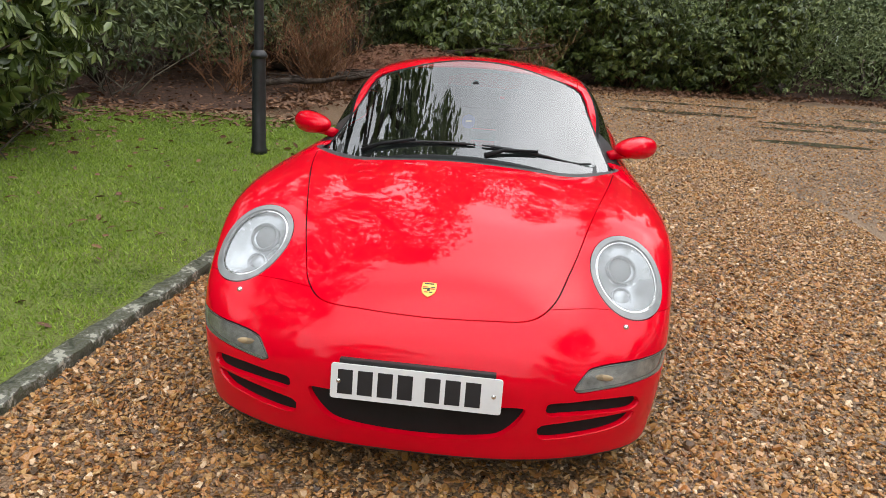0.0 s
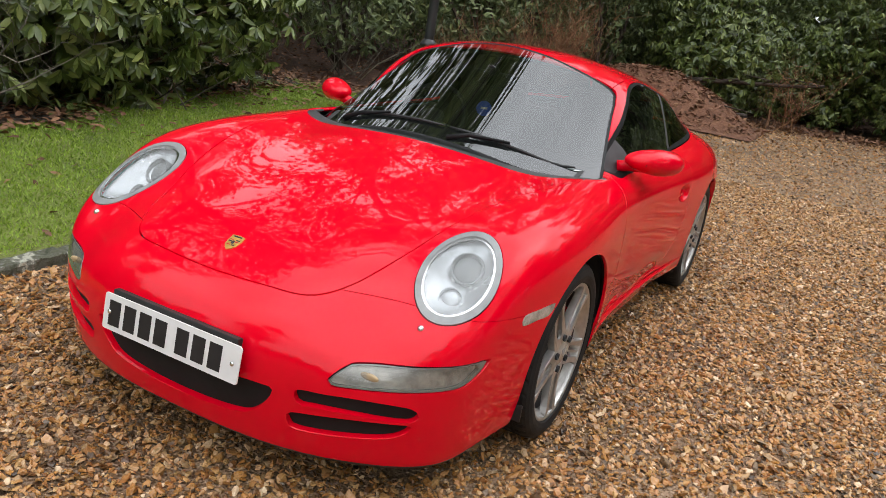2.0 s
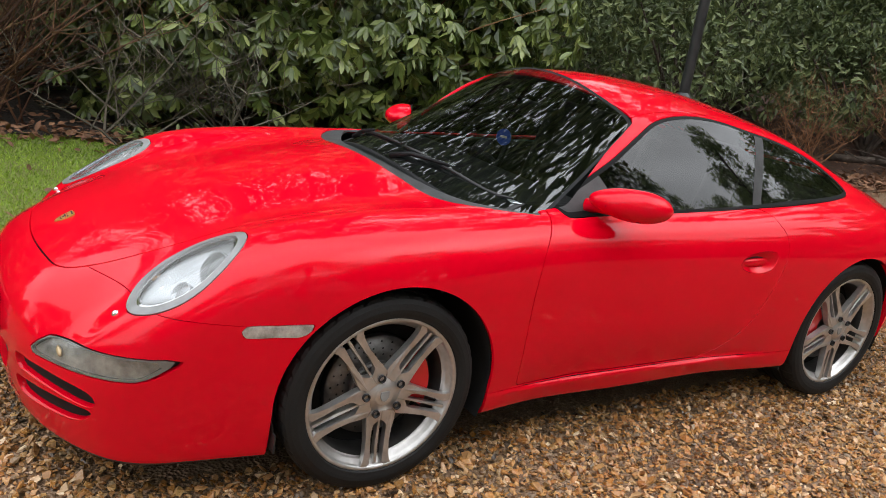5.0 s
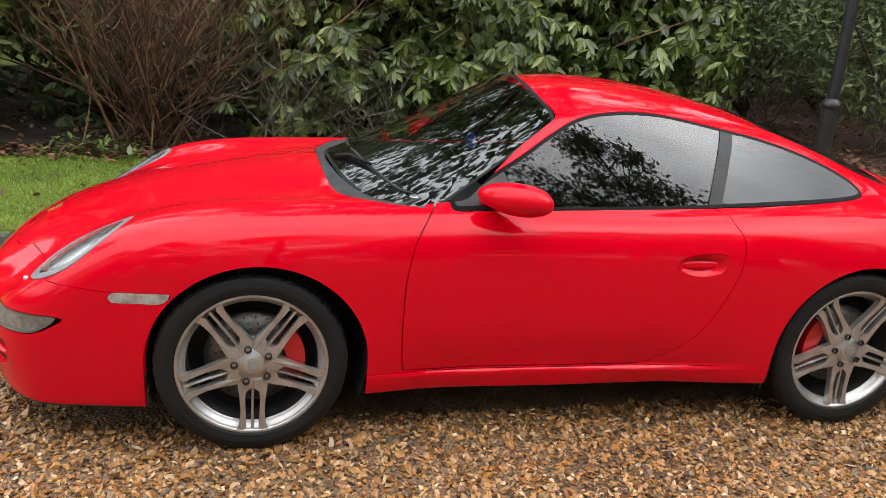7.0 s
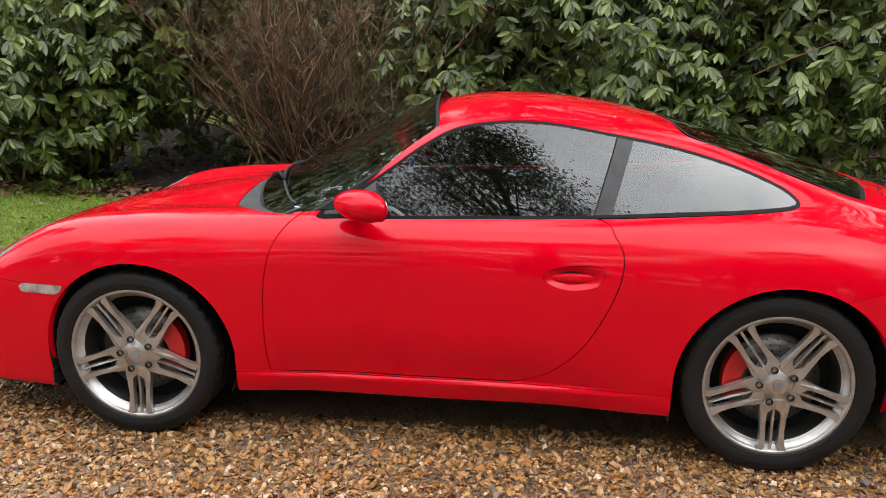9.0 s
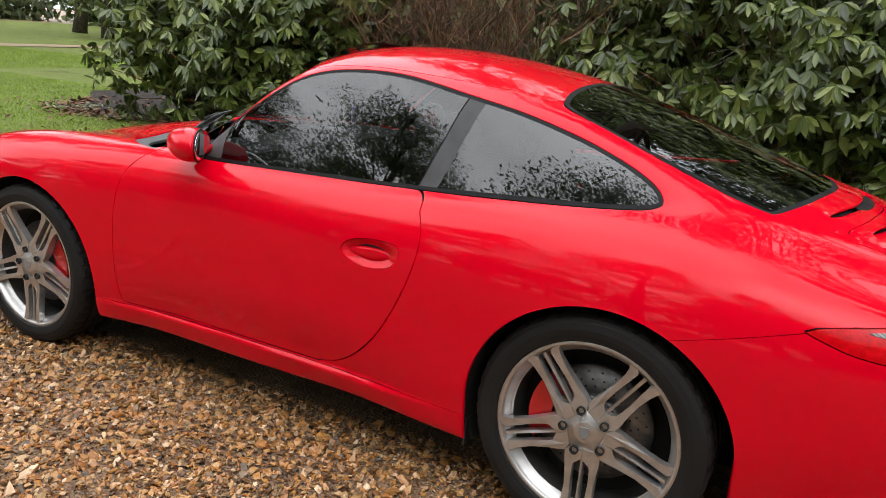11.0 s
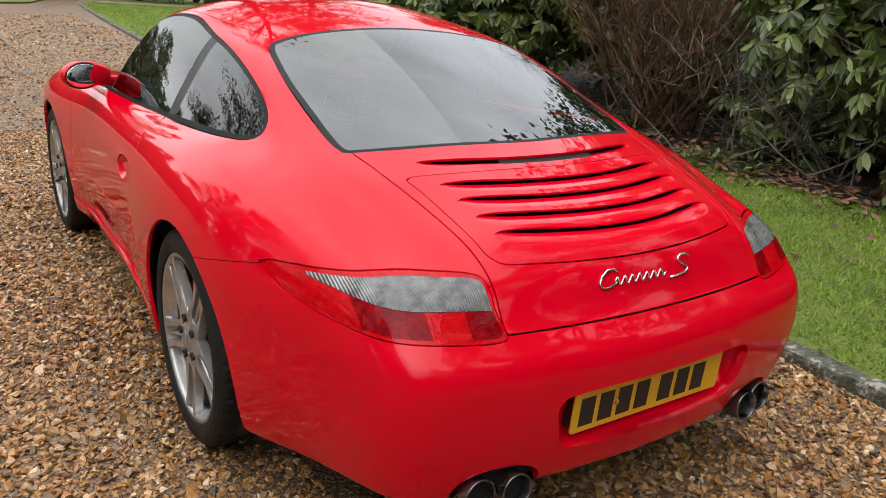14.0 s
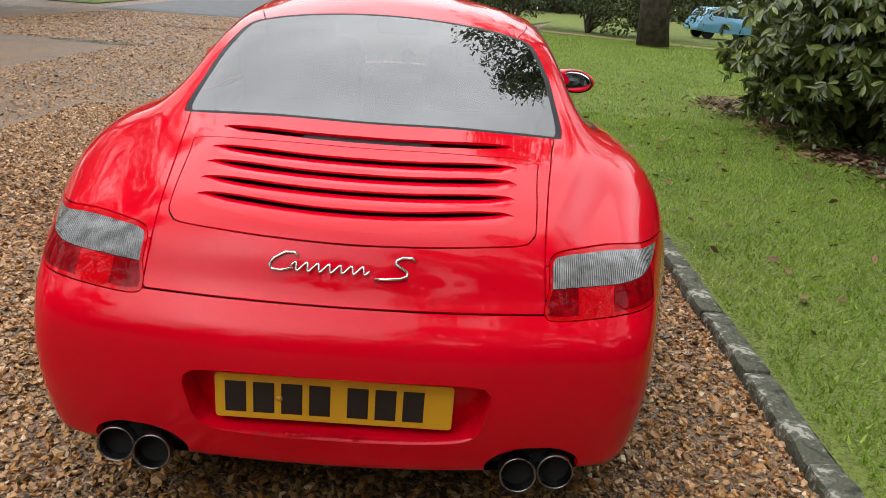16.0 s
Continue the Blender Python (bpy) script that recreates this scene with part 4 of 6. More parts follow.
for s in (1, -1):
    part("window_seal", border.half(s).mesh("window_seal", 0.004), M_SATIN, car)
    part("door_window", front_pane.half(s).mesh("door_window", 0), M_GLASS_SIDE, car)
    part("quarter_window", back_pane.half(s).mesh("quarter_window", 0), M_GLASS_SIDE, car)
    part("pillar_trim", pillar.half(s).mesh("pillar_trim", 0), M_COWL_DK, car)
    part("mirror_foot", foot.half(s).mesh("mirror_foot", 0), M_COWL, car)


# ---- lamps ----
def bowl(panel, depth, lift, radius):
    """The panel sunk into a bowl."""
    r = radius(panel.p)
    return Panel(panel.p - panel.n * (lift + depth * np.maximum(1 - r * r, 0))[:, None], panel.n, panel.faces)


def lamp_radius(p):
    s, c = lamp_axes(p)
    return np.hypot(s / 0.188, c / 0.121)


def headlight(sign):
    whole = headlamp.half(sign)
    lens, ring = whole.cut(lambda p: lamp_radius(p) - 0.85)
    rim, lens = lens.cut(lambda p: 0.80 - lamp_radius(p))
    unit = part("headlight", ring.shifted(0.001).mesh("headlight", 0.008), M_BEZEL, car, "oval headlight with a grey bezel and clear cover")
    part("chrome_ring", rim.shifted(-0.004).mesh("chrome_ring", 0.003), M_CHROME, unit, "thin bright ring")
    part("lens", lens.mesh("lens", 0), M_LENS, unit, "clear plastic cover")
    inner = whole.cut(lambda p: lamp_radius(p) - 0.9)[0]
    part("reflector", face_normals(bowl(inner, 0.075, 0.010, lamp_radius)).mesh("reflector", 0), M_REFLECTOR, unit, "grey frosted reflector bowl")
    # projector above, round reflector below
    c0 = Vector((sign * 0.64, -0.515, 0.655))
    face = Vector((sign * 0.18, -0.82, 0.55)).normalized()
    turn = face.to_track_quat("X", "Z").to_matrix().to_4x4()
    for off, r, dep, mat, nm in ((0.058, 0.050, 0.035, M_BEZEL, "projector_ring"), (-0.064, 0.036, 0.02, M_REFLECTOR, "lower_reflector")):
        up = Vector((0, 0.72, 0.60)) * off
        bm = bmesh.new()
        bm_lathe(bm, [(r * 0.86, -dep), (r * 0.9, 0), (r, 0.004), (r * 1.04, 0), (r * 1.02, -dep)], 28, Matrix.Translation(c0 + up) @ turn)
        part(nm, bm, mat, unit, smooth=True)
        bm = bmesh.new()
        bmesh.ops.create_uvsphere(bm, u_segments=24, v_segments=12, radius=r * 0.88, matrix=Matrix.Translation(c0 + up - face * dep * 0.6) @ turn @ Matrix.Diagonal((0.45, 1, 1, 1)))
        part("projector_lens" if off > 0 else "bulb_cover", bm, M_BEZEL if off > 0 else M_REFLECTOR, unit, smooth=True)
    bm = bmesh.new()
    bmesh.ops.create_uvsphere(bm, u_segments=16, v_segments=8, radius=0.011, matrix=Matrix.Translation((sign * 0.641, -0.728, 0.572)))
    part("washer_jet", bm, M_CHROME, car, "small chrome headlight washer cap", smooth=True)


def tail_lamp(sign):
    whole = taillight.half(sign)
    core, frame_p = whole.cut(lambda p: inside(TAILLIGHT_OUT, np.abs(p[:, 0]), p[:, 2]) + 0.008)
    split = Line((0.40, 0.700), (0.55, 0.705), (0.68, 0.714), (0.76, 0.732), (0.85, 0.76))
    clear_p, red_p = core.cut(lambda p: np.maximum(split(np.abs(p[:, 0])) - p[:, 2], np.abs(p[:, 0]) - 0.76), 0.0006)
    unit = part("tail_light", frame_p.mesh("tail_light", 0.01), M_TAIL_RED, car, "red and clear rear light cluster")
    grey_p, clear_p = clear_p.cut(lambda p: np.abs(p[:, 0]) - 0.475, 0.0005)
    part("clear_lens", clear_p.mesh("clear_lens", 0.004), M_TAIL_CLEAR, unit, "clear ribbed lens")
    part("clear_lens", grey_p.mesh("clear_lens", 0.004), M_TAIL_CLEAR, unit)
    for lo, hi, mt in ((0.0, 0.515, M_TAIL_DARK), (0.515, 0.60, M_TAIL_RED), (0.60, 0.715, M_TAIL_DARK), (0.715, 0.95, M_TAIL_RED)):
        piece = red_p.cut(lambda p: np.maximum(lo - np.abs(p[:, 0]), np.abs(p[:, 0]) - hi), 0.0004)[0]
        if piece.faces:
            part("red_lens", piece.mesh("red_lens", 0.004), mt, unit, "red reflector lens")


def fog_lamp(sign):
    whole = fog.half(sign)
    core, frame_p = whole.cut(lambda p: inside(FOG_OUT, np.abs(p[:, 0]), p[:, 2]) + 0.006)
    unit = part("indicator_lamp", frame_p.mesh("indicator_lamp", 0.012), M_SMOKE_RIM, car, "smoked front indicator lamp in the bumper")
    part("lens", core.mesh("lens", 0), M_SMOKE, unit, "smoked lens")
    part("reflector", core.shifted(-0.013).mesh("reflector", 0), M_FOG_BACK, unit)
    bm = bmesh.new()
    bmesh.ops.create_uvsphere(bm, u_segments=16, v_segments=8, radius=0.02, matrix=Matrix.Translation((sign * 0.575, -0.857, 0.447)) @ Matrix.Diagonal((1.5, 0.35, 0.55, 1)))
    part("bulb", bm, M_AMBER, unit, "amber bulb", smooth=True)


for s in (1, -1):
    headlight(s)
    tail_lamp(s)
    fog_lamp(s)


# ---- door handles, mirrors ----
def cup_radius(p):
    return np.hypot((p[:, 1] - 1.632) / 0.107, (p[:, 2] - 0.696) / 0.043)


for s in (1, -1):
    cup = handle_cup.half(s)
    base_cup = part("door_handle", face_normals(bowl(cup, 0.030, 0.0, cup_radius)).mesh("door_handle", 0), M_PAINT, car, "red flush door handle in its recess")
    bm = bmesh.new()
    bmesh.ops.create_uvsphere(bm, u_segments=28, v_segments=14, radius=1, matrix=Matrix.Translation((s * 0.842, 1.640, 0.690)) @ Matrix.Diagonal((0.013, 0.088, 0.019, 1)))
    part("handle_bar", bm, M_PAINT, base_cup, smooth=True)

    bm = bmesh.new()
    bmesh.ops.create_uvsphere(bm, u_segments=40, v_segments=24, radius=1)
    for v in bm.verts:
        c = v.co.copy()
        out = c.x
        c.z *= 0.82 + 0.22 * (out * 0.5 + 0.5)
        if c.y > 0.45:
            c.y = 0.45 + (c.y - 0.45) * 0.25
        c.y -= 0.10 * (1 - out) * 0.5
        c.x = c.x if out > 0 else c.x * 1.25
        v.co = Vector((0.842 + 0.100 * c.x, 0.895 + 0.098 * c.y + 0.062 * out, 0.926 + 0.060 * c.z))
        v.co.x *= s
    if s < 0:
        bmesh.ops.reverse_faces(bm, faces=bm.faces)
    mirror = part("door_mirror", bm, M_PAINT, car, "red teardrop door mirror", smooth=True)
    bm = bmesh.new()
    bmesh.ops.create_uvsphere(bm, u_segments=32, v_segments=10, radius=1, matrix=Matrix.Translation((s * 0.850, 0.948, 0.926)) @ pose(0, 0, 0, 0, 0, s * 33) @ Matrix.Diagonal((0.086, 0.006, 0.048, 1)))
    part("mirror_glass", bm, M_MIRROR, mirror, "mirror glass", smooth=True)
    bm = bmesh.new()
    bmesh.ops.create_uvsphere(bm, u_segments=32, v_segments=10, radius=1, matrix=Matrix.Translation((s * 0.849, 0.943, 0.926)) @ pose(0, 0, 0, 0, 0, s * 33) @ Matrix.Diagonal((0.094, 0.008, 0.055, 1)))
    part("mirror_rim", bm, M_SATIN, mirror, smooth=True)
    bm = bmesh.new()
    bm_tube(bm, [(s * 0.69, 0.82, 0.885), (s * 0.74, 0.84, 0.895), (s * 0.80, 0.86, 0.91)], [0.026, 0.024, 0.036], 14)
    part("mirror_stalk", bm, M_PAINT, mirror, smooth=True)
    bm = bmesh.new()
    bm_box(bm, 0.06, 0.012, 0.016, Matrix.Translation((s * 0.795, 0.793, 0.922)) @ pose(0, 0, 0, 0, 0, s * -10), 0.005)
    part("mirror_slot", bm, M_DARK, mirror)

# ---- wheels: the axle along x, the outer face towards +x ----
def build_wheel(tyre_r, width, side, at, caliper_turn):
    """side: +1 or -1; at: the middle of the outer face."""
    m = pose(*at, 0, 0, 0 if side > 0 else 180)
    rim_r = 0.256
    bm = bmesh.new()
    bm_lathe(bm, [(rim_r - 0.03, -width), (rim_r, -width), (rim_r + 0.003, -0.02), (rim_r + 0.002, 0.0), (rim_r - 0.002, 0.004), (rim_r - 0.010, 0.003), (rim_r - 0.014, -0.003), (rim_r - 0.017, -0.016), (rim_r - 0.026, -0.019), (rim_r - 0.028, -0.030), (rim_r - 0.034, -0.034)], 72, m)
    wheel = part("wheel", bm, M_ALLOY, car, "silver five-spoke alloy wheel", smooth=True)
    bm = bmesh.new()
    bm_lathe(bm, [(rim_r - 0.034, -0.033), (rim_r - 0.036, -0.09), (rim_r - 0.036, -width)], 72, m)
    part("rim_barrel", bm, M_ALLOY_DK, wheel, "inner barrel, shade put into its dark alloy", smooth=True)
    # tyre with grooved tread
    t = 0.012
    prof = [(rim_r - 0.002, -width + 0.01), (rim_r + 0.02, -width - t), (tyre_r - 0.025, -width - t), (tyre_r - 0.006, -width + 0.004), (tyre_r, -width + 0.025)]
    n_groove = 4
    for g in range(n_groove):
        c = -width + 0.03 + (width - 0.06) * (g + 0.5) / n_groove
        prof += [(tyre_r, c - 0.007), (tyre_r - 0.008, c - 0.005), (tyre_r - 0.008, c + 0.005), (tyre_r, c + 0.007)]
    prof += [(tyre_r, -0.025), (tyre_r - 0.003, -0.010), (tyre_r - 0.010, 0.0), (tyre_r - 0.022, 0.008), (tyre_r - 0.040, 0.0125), (rim_r + 0.020, 0.0115), (rim_r + 0.012, 0.0095), (rim_r + 0.004, 0.008), (rim_r - 0.002, 0.000)]
    bm = bmesh.new()
    bm_lathe(bm, prof, 160, m)
    bm.verts.ensure_lookup_table()
    k, inv = len(prof), m.inverted()
    for i in range(160):
        if i % 4 == 0:
            for j, (r, h) in enumerate(prof):
                if r > tyre_r - 0.005 and (h > -0.06 or h < -width + 0.06):
                    v = bm.verts[i * k + j]
                    q = inv @ v.co
                    f = 1 - 0.004 / r
                    v.co = m @ Vector((q.x, q.y * f, q.z * f))
    tyre = part("tyre", bm, M_RUBBER, wheel, "black low-profile tyre with grooved tread")
    # five spokes, each of two wide bars and a thin one between
    right = [(0.050, 0.0), (0.050, 0.034), (0.068, 0.050), (0.088, 0.049), (0.12, 0.0445), (0.17, 0.0405), (0.21, 0.041), (0.228, 0.045), (0.240, 0.056), (0.243, 0.030), (0.232, 0.0205), (0.20, 0.0225), (0.15, 0.0250), (0.11, 0.0265), (0.098, 0.023), (0.088, 0.012), (0.084, 0.0)]
    for i in range(5):
        turn = m @ Matrix.Rotation(radians(-90 + 72 * i), 4, "X")
        lay = turn @ Matrix(((0, 0, 1, -0.028), (1, 0, 0, 0), (0, 1, 0, 0), (0, 0, 0, 1)))
        bm = bmesh.new()
        for sgn in (1, -1):
            out = [(r, v * sgn) for r, v in right]
            bm_prism(bm, out if sgn > 0 else out[::-1], 0.026, lay, 0.0025)
        bm_prism(bm, [(0.078, -0.0035), (0.16, -0.0045), (0.238, -0.005), (0.238, 0.005), (0.16, 0.0045), (0.078, 0.0035)], 0.020, lay, 0.0015)
        for v in bm.verts:
            q = turn.inverted() @ v.co
            r = math.hypot(q.y, q.z)
            q.x += 0.004 - 0.014 * math.exp(-(((r - 0.13) / 0.07) ** 2)) * 0.6
            v.co = turn @ q
        bmesh.ops.recalc_face_normals(bm, faces=bm.faces)
        part("spoke", bm, M_ALLOY, wheel)
        bm = bmesh.new()
        bolt_at = m @ Matrix.Rotation(radians(105 - 90 + 72 * i), 4, "X") @ Matrix.Translation((0.0035, 0.0, 0.062))
        bm_lathe(bm, [(0.0001, -0.006), (0.0075, -0.006), (0.0085, -0.001), (0.0105, 0.0035), (0.0125, 0.0030), (0.0125, -0.01)], 14, bolt_at)
        part("wheel_bolt", bm, M_INK, wheel, "dark recessed wheel bolt")
    bm = bmesh.new()
    bm_lathe(bm, [(0.060, -0.03), (0.0625, -0.008), (0.060, -0.003), (0.036, -0.001), (0.033, 0.0015), (0.027, 0.003), (0.0001, 0.0035)], 40, m)
    part("hub_cap", bm, M_ALLOY, wheel, smooth=True)
    bm = bmesh.new()
    bm_prism(bm, [(-0.015, 0.016), (0.015, 0.016), (0.015, -0.002), (0.009, -0.013), (0.0, -0.019), (-0.009, -0.013), (-0.015, -0.002)], 0.002, m @ Matrix(((0, 0, 1, 0.003), (1, 0, 0, 0), (0, 1, 0, 0), (0, 0, 0, 1))), 0.0005)
    part("cap_shield", bm, M_BEZEL, wheel, "plain dull metal shield on the cap")
    # brake behind the spokes
    bm = bmesh.new()
    bm_lathe(bm, [(0.085, -0.075), (0.165, -0.075), (0.166, -0.085), (0.166, -0.1), (0.085, -0.1)], 56, m)
    bm_lathe(bm, [(0.0001, -0.055), (0.075, -0.055), (0.085, -0.06), (0.085, -0.09)], 40, m)
    disc = part("brake_disc", bm, M_STEEL, wheel, "drilled steel brake disc", smooth=True)
    bm = bmesh.new()
    for i in range(24):
        for r in (0.105, 0.125, 0.148):
            a = 2 * math.pi * (i + r * 12) / 24
            q = m @ Matrix.Translation((-0.0745, r * math.cos(a), r * math.sin(a)))
            bmesh.ops.create_circle(bm, cap_ends=True, segments=8, radius=0.0035, matrix=q @ pose(0, 0, 0, 0, 90, 0))
    part("drilled_holes", bm, M_INK, disc, kind="stuff")
    bm = bmesh.new()
    arc = [math.radians(a) for a in range(-34, 35, 4)]
    out = [(0.178 * math.cos(a) - 0.0, 0.178 * math.sin(a)) for a in arc] + [(0.098 * math.cos(a) + 0.015, 0.085 * math.sin(a)) for a in arc[::-1]]
    bm_prism(bm, out, 0.045, m @ Matrix.Rotation(radians(caliper_turn), 4, "X") @ Matrix(((0, 0, 1, -0.085), (1, 0, 0, 0), (0, 1, 0, 0), (0, 0, 0, 1))), 0.006)
    part("brake_caliper", bm, M_CALIPER, wheel, "red brake caliper")
    # near-black disc added behind the spokes, in place of shade there
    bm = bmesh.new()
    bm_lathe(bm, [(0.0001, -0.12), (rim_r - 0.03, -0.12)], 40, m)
    part("dark_backing_disc", bm, M_DARK, wheel)
    return wheel


for s in (1, -1):
    build_wheel(0.326, 0.235, s, (s * 0.848, FRONT_AXLE, 0.329), 8 if s > 0 else 172)
    build_wheel(0.330, 0.290, s, (s * 0.862, REAR_AXLE, 0.333), 172 if s > 0 else 8)

# wheel wells
for yc, r, w in ((FRONT_AXLE + 0.02, 0.372, 0.30), (REAR_AXLE + 0.012, 0.378, 0.36)):
    for s in (1, -1):
        bm = bmesh.new()
        n = 28
        rows = []
        for i in range(n + 1):
            a = math.radians(-22 + 224 * i / n)
            yy, zz = yc + r * math.cos(a), 0.333 + r * math.sin(a)
            rows.append([bm.verts.new((s * x, yy, zz)) for x in (0.842, 0.835, 0.85 - w, 0.5)] + [bm.verts.new((s * 0.5, yc, 0.25))])
        for a, b in zip(rows, rows[1:]):
            for j in range(4):
                bm.faces.new((a[j], a[j + 1], b[j + 1], b[j]))
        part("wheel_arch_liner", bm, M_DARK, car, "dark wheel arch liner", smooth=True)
        bm = bmesh.new()
        bm_box(bm, 0.10, 0.006, 0.06 if yc < 1 else 0.085, Matrix.Translation((s * 0.80, yc - 0.360 if yc < 1 else yc - 0.372, 0.222 if yc < 1 else 0.215)), 0.002)
        part("air_deflector", bm, M_BLACK, car, "black plastic flap ahead of the wheel")

# ---- plates, badges, wipers, exhausts ----
def on_skin(x, y, lift=0.0):
    """The height of the skin over a place, seen from above."""
    lo, hi = 0.4, 1.4
    for _ in range(40):
        mid = (lo + hi) / 2
        if skin(np.array([[x, y, mid]]))[0] < 0:
            lo = mid
        else:
            hi = mid
    return lo + lift


def lay_on_skin(x, y):
    """A frame on the skin: local z along its normal, local y up the slope."""
    p = np.array([[x, y, on_skin(x, y)]])
    n = Vector(gradient(p)[0]).normalized()
    side = Vector((0, 1, 0)).cross(n).normalized()
    up = n.cross(side)
    return Matrix.Translation(p[0]) @ Matrix((side, up, n)).transposed().to_4x4()


def rounded_rect(w, h, r, n=4):
    out = []
    for cx, cy, a0 in ((w / 2 - r, h / 2 - r, 0), (-w / 2 + r, h / 2 - r, 90), (-w / 2 + r, -h / 2 + r, 180), (w / 2 - r, -h / 2 + r, 270)):
        out += [(cx + r * math.cos(math.radians(a0 + 90 * i / n)), cy + r * math.sin(math.radians(a0 + 90 * i / n))) for i in range(n + 1)]
    return out


def number_plate(m, mat, label, screws):
    """m: local x to the reader's right, y up, z towards the reader."""
    bm = bmesh.new()
    bm_prism(bm, rounded_rect(0.52, 0.111, 0.009), 0.004, m, 0.001)
    plate = part("number_plate", bm, mat, car, label)
    x = -0.215
    for i, gap in enumerate((0.0, 0.061, 0.061, 0.061, 0.083, 0.061, 0.061)):
        x += gap
        bm = bmesh.new()
        bm_box(bm, 0.046, 0.077, 0.0016, m @ Matrix.Translation((x, -0.001, 0.0046)), 0.0006, 1)
        part("plain_bar", bm, M_INK, plate, "plain black bar")
    for sx in screws:
        bm = bmesh.new()
        bmesh.ops.create_uvsphere(bm, u_segments=14, v_segments=8, radius=0.0075, matrix=m @ Matrix.Translation((sx, 0.0, 0.005)) @ Matrix.Diagonal((1, 1, 0.6, 1)))
        part("plate_screw", bm, M_CHROME if len(screws) > 1 else M_GOLD, plate, smooth=True)
    return plate


def facing(x, y, z, yaw, tilt):
    """A frame for a thing that faces -y at yaw 0."""
    return pose(x, y, z, 90 - tilt, 0, yaw)


front_m = facing(0.004, -1.014, 0.420, 0, 6)
number_plate(front_m, M_PLATE_W, "white front number plate with plain black bars", (-0.235, 0.235))
bm = bmesh.new()
bm_box(bm, 0.475, 0.118, 0.022, front_m @ Matrix.Translation((0.0, 0.010, -0.014)), 0.004)
part("plate_holder", bm, M_BLACK, car, "black plastic number plate holder")
number_plate(facing(0.008, 3.366, 0.441, 180, -4), M_PLATE_Y, "yellow rear number plate with plain black bars", (-0.12,))
bm = bmesh.new()
bm_box(bm, 0.50, 0.10, 0.05, facing(0.008, 3.335, 0.441, 180, -4), 0.004)
part("plate_backing", bm, M_BLACK, car)

# shield badge on the hood
b_m = lay_on_skin(0.0, -0.775)
bm = bmesh.new()
bm_prism(bm, [(-0.023, 0.030), (0.0, 0.033), (0.023, 0.030), (0.024, 0.004), (0.020, -0.014), (0.010, -0.026), (0.0, -0.033), (-0.010, -0.026), (-0.020, -0.014), (-0.024, 0.004)], 0.004, b_m, 0.001)
badge = part("badge", bm, M_GOLD, car, "small gold shield badge")
for bx, by, w, h, mt in ((-0.012, 0.010, 0.014, 0.004, M_CALIPER), (0.012, 0.010, 0.014, 0.004, M_INK), (-0.012, 0.003, 0.014, 0.004, M_INK), (0.012, 0.003, 0.014, 0.004, M_CALIPER),
                         (-0.008, -0.012, 0.012, 0.004, M_CALIPER), (0.008, -0.012, 0.012, 0.004, M_INK), (0.0, 0.0, 0.009, 0.014, M_INK), (0.0, 0.025, 0.030, 0.005, M_INK)):
    bm = bmesh.new()
    bm_box(bm, w, h, 0.0012, b_m @ Matrix.Translation((bx, by, 0.0044)), 0.0004, 1)
    part("badge_bar", bm, mt, badge)

# silver emblem on the engine lid, as plain strokes
def tail_y(x, z):
    lo, hi = 2.9, 3.6
    for _ in range(40):
        mid = (lo + hi) / 2
        lo, hi = (mid, hi) if skin(np.array([[x, mid, z]]))[0] < 0 else (lo, mid)
    return lo


def emblem_stroke(pts, r, parent):
    bm = bmesh.new()
    # local right runs towards -x as seen from behind
    bm_tube(bm, [(0.170 - u, tail_y(0.170 - u, 0.716 + w) + 0.004, 0.716 + w) for u, w in pts], r, 6)
    return part("emblem_stroke" if parent else "emblem", bm, M_CHROME, parent or car, "" if parent else "slim chrome emblem of plain strokes", smooth=True)


first = emblem_stroke([(0.066, 0.030), (0.056, 0.037), (0.036, 0.036), (0.014, 0.024), (0.004, 0.011), (0.010, 0.002), (0.030, 0.001), (0.056, 0.008)], 0.0034, None)
wave = [(0.050 + 0.17 * t, 0.011 + 0.0085 * math.sin(14 * math.pi * t) * (1 - 0.15 * t)) for t in [i / 84 for i in range(85)]]
emblem_stroke([(u + 0.5 * w - 0.005, w) for u, w in wave], 0.0026, first)
emblem_stroke([(0.318, 0.034), (0.310, 0.040), (0.290, 0.040), (0.276, 0.034), (0.276, 0.027), (0.290, 0.020), (0.302, 0.013), (0.302, 0.005), (0.288, 0.000), (0.255, -0.003), (0.232, -0.003)], 0.0037, first)

# wipers
for x0, x1, xp in ((-0.50, 0.05, -0.02), (0.08, 0.585, 0.50)):
    def blade(u):
        x = x0 + (x1 - x0) * u
        y = 0.385 + 0.52 * x * x + 0.012
        return Vector((x, y, on_skin(x, y, 0.012)))
    bm = bmesh.new()
    bm_tube(bm, [blade(i / 10) for i in range(11)], [0.004] + [0.0065] * 9 + [0.004], 6)
    wiper = part("wiper", bm, M_BLACK, car, "black windscreen wiper", smooth=True)
    bm = bmesh.new()
    root = Vector((x0 + 0.02, 0.335 + 0.5 * x0 * x0, 0.0))
    root.z = on_skin(root.x, root.y, 0.008)
    bm_tube(bm, [root, root.lerp(blade(0.35), 0.5) + Vector((0, 0, 0.014)), blade(0.5) + Vector((0, 0, 0.012))], [0.013, 0.009, 0.006], 8)
    part("wiper_arm", bm, M_SATIN, wiper, smooth=True)

